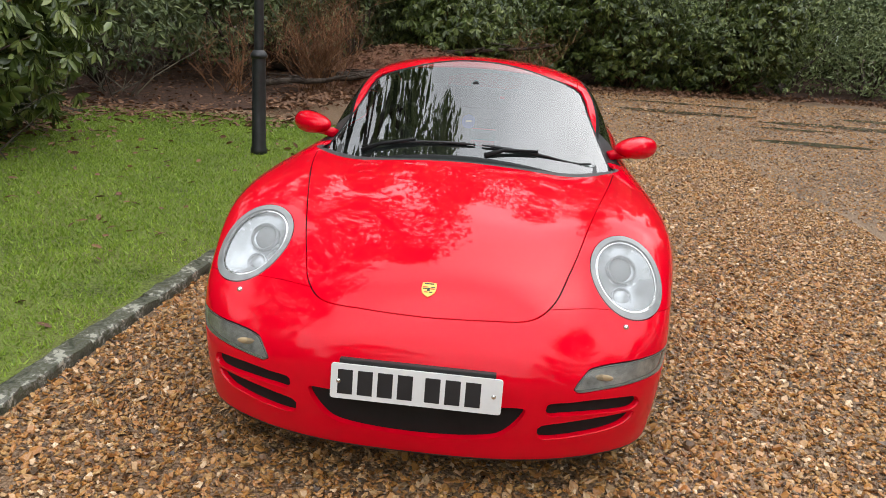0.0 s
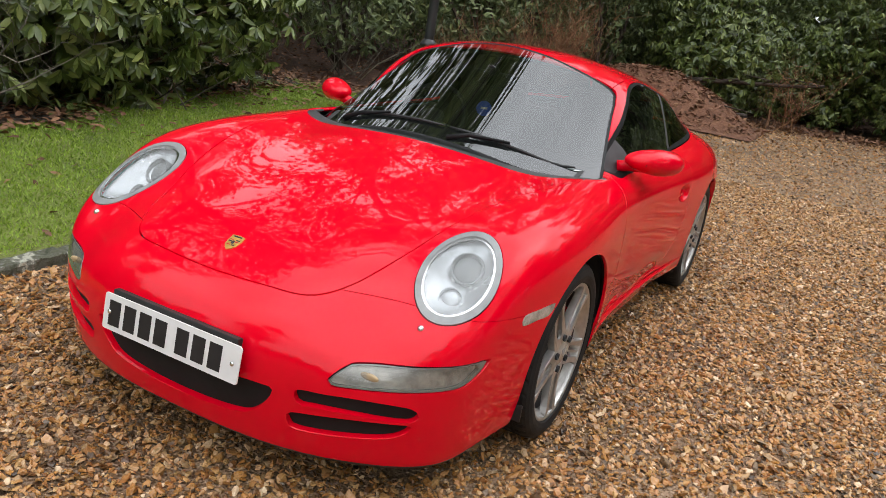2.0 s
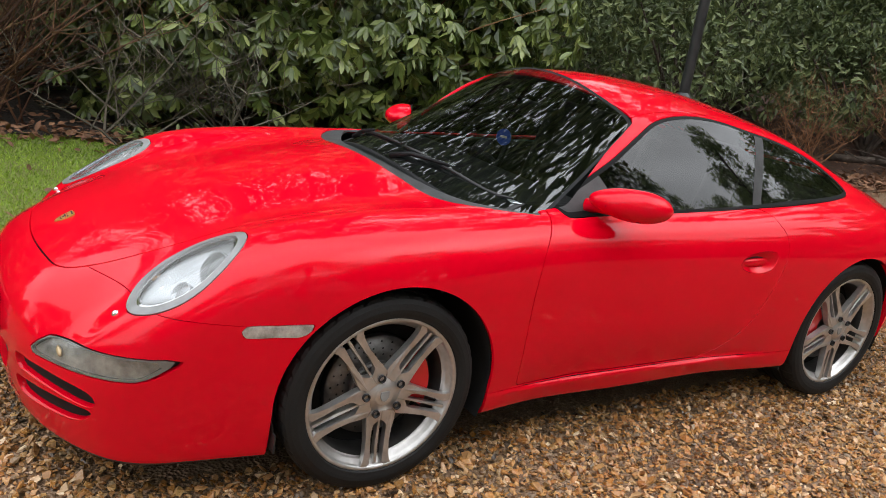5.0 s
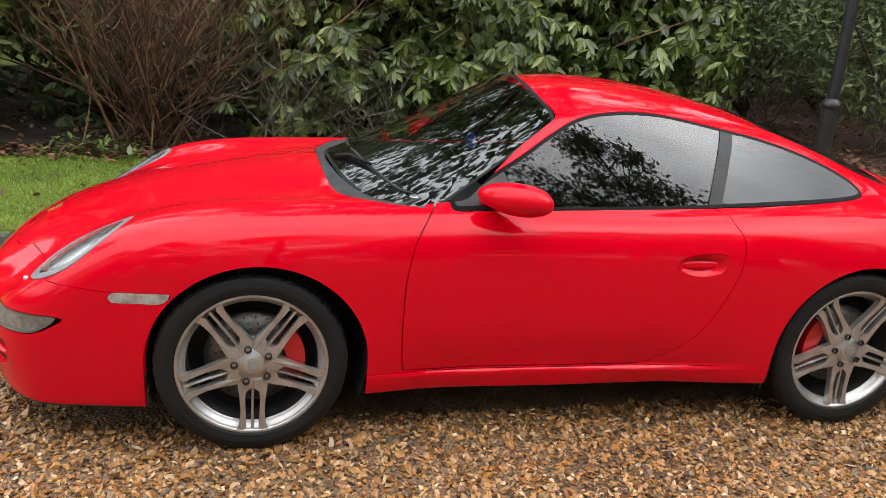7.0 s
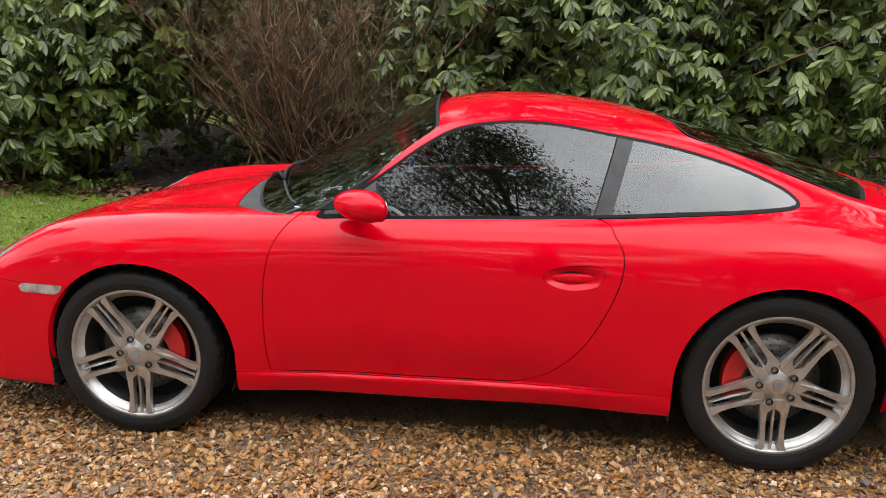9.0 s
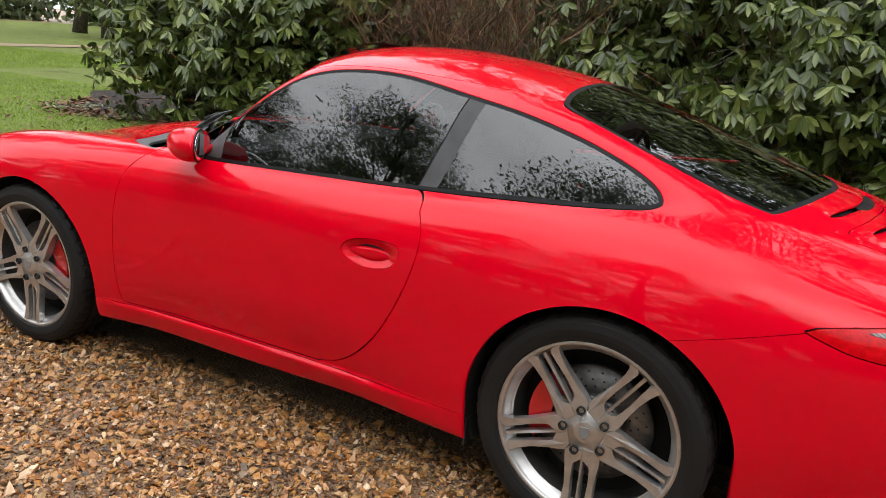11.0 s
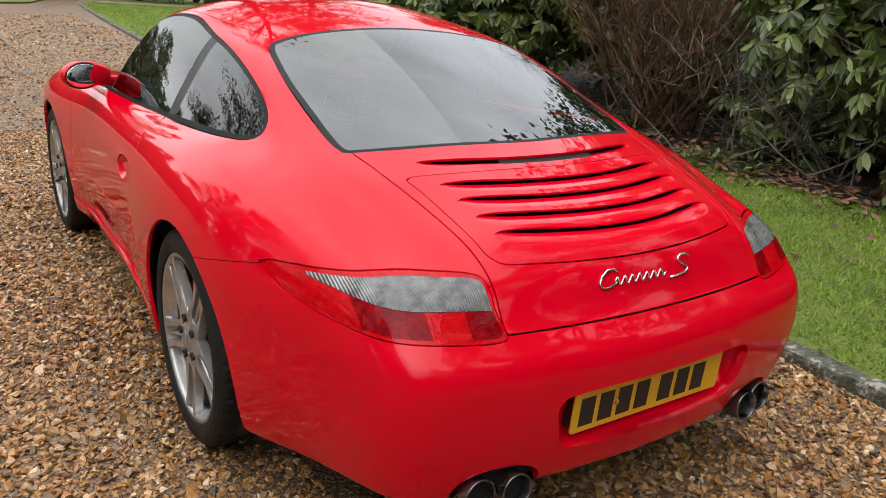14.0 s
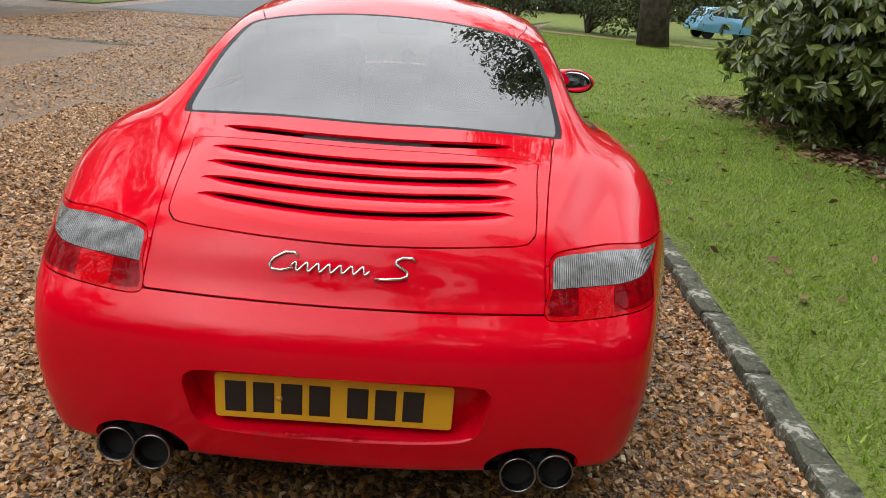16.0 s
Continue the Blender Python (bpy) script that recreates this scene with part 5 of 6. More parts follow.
# exhaust tips
for s in (1, -1):
    for k, x in enumerate((0.412, 0.500)):
        bm = bmesh.new()
        bm_lathe(bm, [(0.036, -0.14), (0.041, -0.06), (0.0425, 0.0), (0.0405, 0.004), (0.038, 0.0), (0.036, -0.05), (0.034, -0.13)], 32, pose(s * x, 3.368 - 0.022 * k, 0.283, 0, -6, 90))
        tip = part("exhaust_tip", bm, M_EXHAUST, car, "round polished exhaust tip, near-black inside", smooth=True)
        # flat near-black disc closes the pipe 3 cm in
        bm = bmesh.new()
        bm_lathe(bm, [(0.0001, -0.03), (0.0372, -0.03)], 24, pose(s * x, 3.368 - 0.022 * k, 0.283, 0, -6, 90))
        part("tip_inside", bm, M_DARK, tip)
    bm = bmesh.new()
    bm_box(bm, 0.10, 0.10, 0.05, Matrix.Translation((s * 0.456, 3.27, 0.30)), 0.015)
    part("silencer_end", bm, M_DARK, car)

# ---- interior ----
bm = bmesh.new()
bm_prism(bm, [(0.30, 0.55), (0.42, 0.80), (0.60, 0.872), (0.90, 0.865), (0.97, 0.80), (0.93, 0.60), (0.85, 0.5)], 1.24, Matrix(((0, 0, 1, -0.62), (1, 0, 0, 0), (0, 1, 0, 0), (0, 0, 0, 1))), 0.02)
bmesh.ops.recalc_face_normals(bm, faces=bm.faces)
part("dashboard", bm, M_SEAT, car, "black dashboard")
bm = bmesh.new()
bm_box(bm, 1.36, 2.2, 0.03, Matrix.Translation((0, 1.5, 0.32)), 0.01)
part("cabin_floor", bm, M_DARK, car)
bm = bmesh.new()
bm_box(bm, 1.16, 0.62, 0.05, Matrix.Translation((0, 2.42, 0.84)), 0.02)
part("parcel_shelf", bm, M_SEAT, car)
bm = bmesh.new()
bm_box(bm, 0.24, 1.3, 0.16, Matrix.Translation((0, 1.3, 0.46)), 0.04)
part("centre_console", bm, M_SEAT, car)
for s in (1, -1):
    bm = bmesh.new()
    for sy, sz, h, y, tilt, w in ((0.50, 0.14, 0.52, 1.36, 0, 0.50), (0.12, 0.62, 0.80, 1.66, -17, 0.46), (0.09, 0.17, 1.10, 1.775, -14, 0.27)):
        bm_box(bm, w, sy, sz, Matrix.Translation((s * 0.36, y, h)) @ pose(0, 0, 0, tilt, 0, 0), 0.045, 3)
    seat = part("seat", bm, M_SEAT, car, "black leather front seat", smooth=True)
    for off in (-0.2, 0.2):
        bm = bmesh.new()
        bm_box(bm, 0.08, 0.16, 0.5, Matrix.Translation((s * 0.36 + off, 1.62, 0.80)) @ pose(0, 0, 0, -17, 0, 0), 0.035, 3)
        part("seat_bolster", bm, M_SEAT, seat, smooth=True)
    bm = bmesh.new()
    bm_box(bm, 0.05, 0.95, 0.28, Matrix.Translation((s * 0.685, 1.25, 0.72)), 0.02)
    part("door_card", bm, M_SEAT, car)
    bm = bmesh.new()
    bm_box(bm, 0.44, 0.16, 0.42, Matrix.Translation((s * 0.30, 2.12, 0.70)) @ pose(0, 0, 0, -20, 0, 0), 0.05, 3)
    part("rear_seat", bm, M_SEAT, car, smooth=True)
bm = bmesh.new()
ring = [Vector((0.185 * math.cos(a), 0.185 * math.sin(a), 0)) for a in [2 * math.pi * i / 32 for i in range(33)]]
sw = Matrix.Translation((-0.36, 1.06, 0.86)) @ pose(0, 0, 0, 65, 0, 0)
bm_tube(bm, [sw @ v for v in ring], 0.015, 8, cap=False)
wheel_rim = part("steering_wheel", bm, M_SEAT, car, "black leather steering wheel", smooth=True)
for a in (-10, 190, 250, 290):
    bm = bmesh.new()
    bm_tube(bm, [sw @ Vector((0, 0, -0.02)), sw @ Vector((0.18 * math.cos(radians(a)), 0.18 * math.sin(radians(a)), 0))], [0.02, 0.011], 6)
    part("wheel_spoke", bm, M_SEAT, wheel_rim)
bm = bmesh.new()
bmesh.ops.create_uvsphere(bm, u_segments=20, v_segments=10, radius=0.07, matrix=sw @ Matrix.Translation((0, 0, -0.02)) @ Matrix.Diagonal((1, 1, 0.5, 1)))
part("wheel_boss", bm, M_SEAT, wheel_rim, smooth=True)
bm = bmesh.new()
bm_box(bm, 0.25, 0.03, 0.07, Matrix.Translation((0, 0.99, 1.125)) @ pose(0, 0, 0, 12, 0, 0), 0.014, 3)
inner = part("interior_mirror", bm, M_SATIN, car, "dark interior mirror", smooth=True)
bm = bmesh.new()
bm_tube(bm, [(0, 0.99, 1.15), (0, 0.93, 1.185)], [0.010, 0.016], 8)
part("mirror_arm", bm, M_SATIN, inner)
bm = bmesh.new()
bm_lathe(bm, [(0.0001, 0.0), (0.022, 0.0), (0.024, -0.006)], 20, Matrix.Translation((0.0, 0.895, 1.170)) @ pose(0, 0, 0, 0, -64, 0) @ pose(0, 0, 0, 0, 0, -90))
part("sensor_pad", bm, M_INK, inner)

# hanging card and paper disc
card = thing("air_freshener", pose(-0.026, 0.945, 0.985), "round blue card hanging from the interior mirror", "air freshener")
bm = bmesh.new()
bm_prism(bm, [(0.036 * math.cos(2 * math.pi * i / 28), 0.036 * math.sin(2 * math.pi * i / 28)) for i in range(28)], 0.003, pose(0, 0, 0, 90, 0, 25), 0.0006)
part("card", bm, M_BLUE, card)
bm = bmesh.new()
bm_box(bm, 0.032, 0.010, 0.001, pose(0, 0, 0, 90, 0, 25) @ Matrix.Translation((0, 0.002, 0.0036)))
part("plain_bar", bm, M_PAPER, card)
bm = bmesh.new()
bm_tube(bm, [(0, 0, 0.03), (0.01, 0.02, 0.09), (0.02, 0.04, 0.12)], 0.0012, 4)
part("string", bm, M_INK, card)
d_m = lay_on_skin(0.575, 0.60)
disc_t = thing("permit_disc", d_m @ Matrix.Translation((0, 0, 0.0025)), "white paper permit disc behind the windscreen", "permit")
bm = bmesh.new()
bm_lathe(bm, [(0.018, 0.0), (0.034, 0.0), (0.034, -0.001), (0.018, -0.001)], 28, pose(0, 0, 0, 0, -90, 0), close=True)
part("paper_ring", bm, M_PAPER, disc_t)
bm = bmesh.new()
bm_box(bm, 0.05, 0.014, 0.001, Matrix.Translation((0, -0.012, 0)))
part("paper_band", bm, M_PAPER, disc_t)

# ---- plants ----
rng = np.random.default_rng(7)


def unit(v):
    return v / (np.linalg.norm(v, axis=-1, keepdims=True) + 1e-9)


def leaves_mesh(name, at, way, up, length, width, fold=0.18, droop=0.15, plain=False):
    """Folded pointed leaves: at each place one, along way, its face towards up."""
    way = unit(way)
    side = unit(np.cross(way, up))
    nor = np.cross(side, way)
    L, W = np.asarray(length)[:, None], np.asarray(width)[:, None]
    base = at
    left = at + way * L * 0.45 + side * W * 0.5 + nor * W * fold * 0.4
    right = at + way * L * 0.45 - side * W * 0.5 + nor * W * fold * 0.4
    tip = at + way * L - nor * L * droop
    n = len(at)
    if plain:
        v = np.stack([base, left, tip, right], 1).reshape(-1, 3)
        k = 4 * np.arange(n)[:, None]
        return mesh_np(name, v, np.concatenate([k + [0, 2, 1], k + [0, 3, 2]]))
    rows = [base]
    for f, wide in ((0.28, 0.84), (0.66, 0.92)):
        spine = at + way * L * f - nor * (L * droop * f * f + W * fold * 0.6)
        edge, lift = side * W * 0.5 * wide, nor * W * fold
        rows += [spine + edge + lift, spine, spine - edge + lift]
    v = np.stack(rows + [tip], 1).reshape(-1, 3)
    k = 8 * np.arange(n)[:, None]
    tris = ((0, 2, 1), (0, 3, 2), (1, 2, 5), (1, 5, 4), (2, 3, 6), (2, 6, 5), (4, 5, 7), (5, 6, 7))
    return mesh_np(name, v, np.concatenate([k + list(t) for t in tris]), True)


def blob_points(n, blobs, thick=0.35):
    """Places near the outside of a union of rough ellipsoids (centre, radii), with their outward ways."""
    c = np.array([b[0] for b in blobs], float)
    r = np.array([b[1] for b in blobs], float)
    weight = (r[:, 0] * r[:, 1] + r[:, 1] * r[:, 2] + r[:, 0] * r[:, 2])
    pick = rng.choice(len(blobs), size=n * 3, p=weight / weight.sum())
    d = unit(rng.normal(size=(n * 3, 3)))
    depth = 1 - thick * rng.random(n * 3) ** 1.8
    p = c[pick] + d * r[pick] * depth[:, None]
    buried = np.zeros(len(p), bool)
    for i in range(len(blobs)):
        q = (p - c[i]) / r[i]
        buried |= ((q * q).sum(1) < (1 - thick) ** 2 * 0.98) & (pick != i)
    ok = ~buried & (p[:, 2] > 0.08)
    return p[ok][:n], d[ok][:n]


def rhododendron(name, blobs, whorls, label, mat=None, leaf=(0.105, 0.150), wide=0.33, group="shrubs beside the lawn"):
    """Evergreen shrub: woody stems and whorls of long drooping leaves."""
    base = np.mean([b[0] for b in blobs], 0)
    bush = thing(name, pose(base[0], base[1], 0.08), label, "shrub", group)
    off = np.array([base[0], base[1], 0.08])
    sprays, sd = blob_points(whorls // 4, blobs, 0.25)
    p = np.repeat(sprays, 4, 0) + rng.normal(size=(len(sprays) * 4, 3)) * [0.13, 0.13, 0.09] - off
    d = np.repeat(sd, 4, 0)
    axis = unit(d * 0.9 + np.array([0, 0, 0.55]) + 0.35 * rng.normal(size=d.shape))
    u = unit(np.cross(axis, rng.normal(size=axis.shape)))
    w = np.cross(axis, u)
    ats, ways, ups, lens, wids = [], [], [], [], []
    n_leaf = 8
    for k in range(n_leaf):
        a = 2 * np.pi * (k + 0.35 * rng.random(len(p))) / n_leaf
        rad = u * np.cos(a)[:, None] + w * np.sin(a)[:, None]
        way = 0.75 * rad + axis * (rng.uniform(-0.2, 0.5, len(p)))[:, None] + np.array([0, 0, -0.75])
        ln = rng.uniform(leaf[0], leaf[1], len(p)) * rng.uniform(0.75, 1.1, len(p))
        ats.append(p + rad * 0.008)
        ways.append(way)
        ups.append(axis + 0.2 * rng.normal(size=axis.shape))
        lens.append(ln)
        wids.append(ln * wide)
    me = leaves_mesh("leaves", *(np.concatenate(q) for q in (ats, ways, ups, lens, wids)))
    part("leaves", me, mat or M_LEAF, bush, kind="stuff")
    core = [(np.array(c), np.array(r) * 0.74) for c, r in blobs]
    q, e = blob_points(whorls * 5, core, 0.5)
    way = unit(0.4 * e + 0.8 * rng.normal(size=q.shape) + np.array([0, 0, -0.6]))
    ln = rng.uniform(leaf[0], leaf[1], len(q)) * 1.25
    part("inner_leaves", leaves_mesh("inner_leaves", q - off, way, e + 0.6 * rng.normal(size=q.shape), ln, ln * 0.5, plain=True), mat or M_LEAF, bush, kind="stuff")
    bm = bmesh.new()
    for i in rng.choice(len(p), size=min(90, len(p)), replace=False):
        root = Vector((rng.normal() * 0.15, rng.normal() * 0.15, 0.0))
        tip = Vector(p[i])
        mid = root.lerp(tip, 0.5) + Vector((rng.normal() * 0.12, rng.normal() * 0.12, -0.1 + 0.2 * rng.random()))
        bm_tube(bm, [root, root.lerp(mid, 0.5), mid, mid.lerp(tip, 0.6) + Vector((0, 0, 0.03)), tip], [0.022, 0.017, 0.012, 0.007, 0.003], 5, cap=False)
    part("woody_framework", bm, M_TWIG, bush, kind="stuff")
    return bush


def twig_arrays(starts, ways, lengths, r0, bend, segs, rng_s):
    """Thin three-sided tapered twigs as arrays."""
    n = len(starts)
    pts = [starts]
    way = unit(ways)
    for s in range(segs):
        way = unit(way + bend * rng_s.normal(size=way.shape) + np.array([0, 0, 0.02]))
        pts.append(pts[-1] + way * (lengths / segs)[:, None])
    u = unit(np.cross(ways, rng_s.normal(size=ways.shape)))
    w = np.cross(unit(ways), u)
    rings = []
    for s, p in enumerate(pts):
        r = r0 * (1 - 0.85 * s / segs)
        for k in range(3):
            a = 2 * np.pi * k / 3
            rings.append(p + (u * np.cos(a) + w * np.sin(a)) * np.reshape(r, (-1, 1)))
    v = np.stack(rings, 1).reshape(-1, 3)
    per = 3 * (segs + 1)
    f = []
    base = per * np.arange(n)[:, None]
    for s in range(segs):
        for k in range(3):
            a, b = 3 * s + k, 3 * s + (k + 1) % 3
            f.append(base + [a, b, b + 3, a + 3])
    return v, np.concatenate(f), pts, way


def bare_shrub(at, stems, height, spread, label, name="bare_shrub", thick=1.0, mat=None, group="shrubs beside the lawn"):
    """Leafless shrub: many thin upright stems that fork."""
    bush = thing(name, pose(*at), label, "shrub", group)
    starts = np.c_[rng.normal(size=(stems, 2)) * 0.16, np.zeros(stems)]
    ways = np.c_[rng.normal(size=(stems, 2)) * spread, np.ones(stems)]
    ln = height * rng.uniform(0.6, 1.1, stems)
    v0, f0, pts, way = twig_arrays(starts, ways, ln, thick * rng.uniform(0.006, 0.013, stems), 0.10, 7, rng)
    vs, fs, n0 = [v0], [f0], len(v0)
    for level, (cnt, frac, r) in enumerate(((9, 0.34, 0.0046), (5, 0.20, 0.0034))):
        src = np.concatenate([p for p in pts[2:]])
        pick = rng.integers(0, len(src), stems * cnt * (1 + 2 * level))
        wy = unit(np.c_[rng.normal(size=(len(pick), 2)) * (spread + 0.22), np.ones(len(pick)) * 0.9])
        v1, f1, p1, _ = twig_arrays(src[pick], wy, height * frac * rng.uniform(0.5, 1.1, len(pick)), np.full(len(pick), r * thick), 0.16, 4, rng)
        vs.append(v1)
        fs.append(f1 + n0)
        n0 += len(v1)
        pts = p1
    part("stem_thicket", mesh_np("stem_thicket", vs[0], fs[0]), mat or M_TWIG, bush, kind="stuff")
    part("twig_spray", mesh_np("twig_spray", np.concatenate(vs[1:]), np.concatenate(fs[1:]) - len(vs[0])), mat or M_TWIG, bush, kind="stuff")
    return bush


def leaf_cloud(name, p, d, size, mat, parent, wide=0.55, jitter=0.9):
    way = unit(d * 0.5 + jitter * rng.normal(size=p.shape) + np.array([0, 0, -0.25]))
    up = unit(d + np.array([0, 0, 0.8]) + 0.5 * rng.normal(size=p.shape))
    ln = size * rng.uniform(0.6, 1.3, len(p))
    return part(name, leaves_mesh(name, p, way, up, ln, ln * wide, plain=True), mat, parent, kind="stuff")


def tree(name, height, crown_lo, radius, clumps, per, size, mat, label, layered=False, trunk_r=0.25, category="tree", group="trees round the drive", at=(0, 0, 0)):
    """A tapered trunk, limbs, and a crown of many small leaf clumps with gaps."""
    t = thing(name, pose(*at), label, category, group)
    lean = rng.normal(size=2) * 0.03
    bm = bmesh.new()
    spine = [Vector((lean[0] * h + 0.12 * math.sin(h * 0.7), lean[1] * h + 0.1 * math.sin(h * 0.9 + 1), h)) for h in np.linspace(0, height * 0.95, 10)]
    bm_tube(bm, spine, [trunk_r * (1.25 if i == 0 else 1) * (1 - 0.88 * i / 9) for i in range(10)], 10)
    part("trunk", bm, M_BARK, t, smooth=True)
    bm = bmesh.new()
    ps, ds = [], []
    for i in range(clumps):
        f = (i + rng.random()) / clumps
        h = crown_lo + (height - crown_lo) * (f if not layered else round(f * 6) / 6)
        shape = math.sin(math.pi * min(1, 0.18 + 0.82 * f)) ** 0.7 if not layered else (1.05 - f) ** 0.6
        a = rng.random() * 2 * math.pi
        rr = radius * shape * math.sqrt(rng.uniform(0.15, 1.0))
        c = np.array([rr * math.cos(a) + lean[0] * h, rr * math.sin(a) + lean[1] * h, h - (0.12 * rr if layered else 0) + rng.normal() * 0.15])
        k = min(9, max(0, int(9 * (h - 0.22 * rr) / height)))
        root = spine[k]
        if i % 2 == 0:
            tip = Vector(c)
            bm_tube(bm, [root, root.lerp(tip, 0.5) + Vector((0, 0, 0.12 * rr)), tip], [trunk_r * 0.22, trunk_r * 0.12, 0.012], 5, cap=False)
        s = np.array([0.9, 0.9, 0.07 if layered else 0.62]) * radius * rng.uniform(0.20, 0.36)
        dd = unit(rng.normal(size=(per, 3)))
        ps.append(c + dd * s * (rng.random((per, 1)) ** 0.45))
        ds.append(dd)
    part("limbs", bm, M_BARK, t, smooth=True)
    leaf_cloud("crown", np.concatenate(ps), np.concatenate(ds), size, mat, t)
    return t


def bare_tree(name, at, height, label):
    t = thing(name, pose(*at), label, "tree", "trees round the drive")
    bm = bmesh.new()
    bm_tube(bm, [(0, 0, 0), (0.1, 0, height * 0.15), (0.05, 0.1, height * 0.32)], [0.32, 0.27, 0.22], 10)
    part("trunk", bm, M_BARK, t, smooth=True)
    src, wy = np.array([[0.05, 0.1, height * 0.31]] * 9), unit(np.c_[rng.normal(size=(9, 2)) * 0.8, np.ones(9)])
    vs, fs, n0 = [], [], 0
    for cnt, ln, r, bend in ((1, 0.36, 0.12, 0.12), (6, 0.24, 0.05, 0.16), (6, 0.15, 0.022, 0.2), (5, 0.09, 0.011, 0.22)):
        pick = np.repeat(np.arange(len(src)), cnt)
        ways = unit(wy[pick] + (0.0 if cnt == 1 else 0.65) * rng.normal(size=(len(pick), 3)) + np.array([0, 0, 0.1]))
        v, f, pts, way = twig_arrays(src[pick], ways, height * ln * rng.uniform(0.6, 1.1, len(pick)), np.full(len(pick), r), bend, 4, rng)
        vs.append(v)
        fs.append(f + n0)
        n0 += len(v)
        src, wy = np.concatenate([pts[2], pts[4]]), np.concatenate([way, way])
    part("branches", mesh_np("branches", np.concatenate(vs), np.concatenate(fs)), M_BARK, t, kind="stuff")
    return t


# shrubs along the lawn
BIG = (0.125, 0.175)
rhododendron("rhododendron", [((-4.95, 2.4, 1.0), (1.15, 1.4, 1.1)), ((-5.35, 4.0, 1.4), (1.4, 1.3, 1.5)), ((-5.2, 0.6, 1.05), (0.95, 0.85, 1.1)), ((-5.7, 1.3, 2.0), (1.3, 1.2, 1.3)), ((-5.9, 3.0, 2.6), (1.6, 1.9, 1.3))], 2700,
             "large glossy-leaved evergreen rhododendron at the lawn's edge", leaf=BIG, wide=0.36)
rhododendron("rhododendron", [((-4.6, -3.5, 0.95), (1.0, 1.0, 0.95)), ((-4.9, -4.8, 1.25), (1.15, 1.2, 1.35)), ((-5.3, -3.2, 2.05), (1.2, 1.3, 1.5))], 1450,
             "glossy-leaved evergreen rhododendron over dark soil", leaf=BIG, wide=0.36)
rhododendron("rhododendron", [((-6.5, -1.5, 1.6), (1.2, 2.0, 1.8)), ((-6.7, 0.6, 1.8), (1.2, 1.6, 2.0)), ((-7.1, -3.5, 2.1), (1.2, 1.6, 2.2))], 850, "evergreen rhododendron behind the bare shrub", leaf=BIG, wide=0.36, mat=M_LEAF_DK)
bare_shrub((-4.75, -0.95, 0.06), 84, 2.5, 0.58, "bare brown many-stemmed shrub in winter", thick=1.15)
bare_shrub((-4.5, 1.2, 0.06), 20, 1.5, 1.1, "low tangle of bare grey twigs", mat=M_TWIG_GREY)
bare_shrub((-4.6, 3.2, 0.06), 14, 1.1, 1.1, "low tangle of bare grey twigs", mat=M_TWIG_GREY)
bare_shrub((-4.5, 0.3, 0.06), 16, 1.6, 1.2, "low tangle of bare grey twigs", mat=M_TWIG_GREY)
EDGE = "shrubs at the wood's edge"
bare_shrub((-3.5, 11.2, 0.06), 60, 1.7, 0.55, "rust-brown dead undergrowth at the wood's edge", "dead_bracken", 1.2, M_BRACKEN, EDGE)
bare_shrub((-4.6, 9.9, 0.06), 22, 1.2, 0.7, "rust-brown dead undergrowth at the wood's edge", "dead_bracken", 1.0, M_BRACKEN, EDGE)
bare_shrub((-5.9, 8.3, 0.06), 12, 1.5, 0.7, "sparse bare saplings at the wood's edge", "bare_shrub", 1.2, M_TWIG_GREY, EDGE)
bare_shrub((-8.2, 8.0, 0.06), 12, 1.6, 0.8, "sparse bare saplings at the wood's edge", "bare_shrub", 1.2, M_TWIG_GREY, EDGE)
bare_shrub((0.2, 15.2, 0.06), 16, 1.4, 0.8, "rust-brown dead undergrowth at the wood's edge", "dead_bracken", 1.2, M_BRACKEN, EDGE)

# ---- woods and trees ----
def clone(ob, x, y, turn, z=0.09, size=1.0):
    c = copy_thing(ob, pose(x, y, z, 0, 0, turn))
    c.scale = (size, size, size)
    return c


def evergreen(name, width, height, leaves, size, mat, label, at, lumps=9):
    """A dense rounded shrub of small leaves with an uneven outline."""
    bush = thing(name, pose(*at), label, "shrub", "shrubs at the wood's edge")
    blobs = [(np.array([rng.normal() * width * 0.28, rng.normal() * width * 0.28, height * rng.uniform(0.18, 0.75)]), np.array([1, 1, 0.8]) * width * rng.uniform(0.22, 0.38)) for _ in range(lumps)]
    p, d = blob_points(leaves, blobs, 0.45)
    leaf_cloud("leaves", p, d, size, mat, bush, wide=0.42)
    bm = bmesh.new()
    for b in blobs:
        tip = Vector(b[0])
        bm_tube(bm, [(0, 0, 0), tip * 0.5 + Vector((rng.normal() * 0.1, rng.normal() * 0.1, 0)), tip], [0.05, 0.03, 0.012], 5, cap=False)
    part("woody_framework", bm, M_BARK, bush, kind="stuff")
    return bush


dark_a = evergreen("evergreen_shrub", 3.2, 3.0, 3800, 0.15, M_LEAF_DK, "dark evergreen shrub at the edge of the wood", (-6.5, 9.2, 0.09))
dark_b = evergreen("evergreen_shrub", 3.6, 3.8, 4200, 0.16, M_LEAF_DK, "tall dark evergreen shrub at the edge of the wood", (-3.6, 14.6, 0.09))
olive = evergreen("olive_shrub", 3.6, 2.7, 4600, 0.12, M_LEAF_OLIVE, "grey-green evergreen shrub beyond the gravel", (4.6, 19.4, 0.09), 11)
laurel = rhododendron("laurel_shrub", [((0.4, 18.4, 1.2), (1.5, 1.3, 1.3)), ((1.2, 19.2, 1.8), (1.5, 1.3, 1.7))], 1100, "bright green laurel shrub at the wood's edge", leaf=(0.12, 0.17), group="shrubs at the wood's edge")
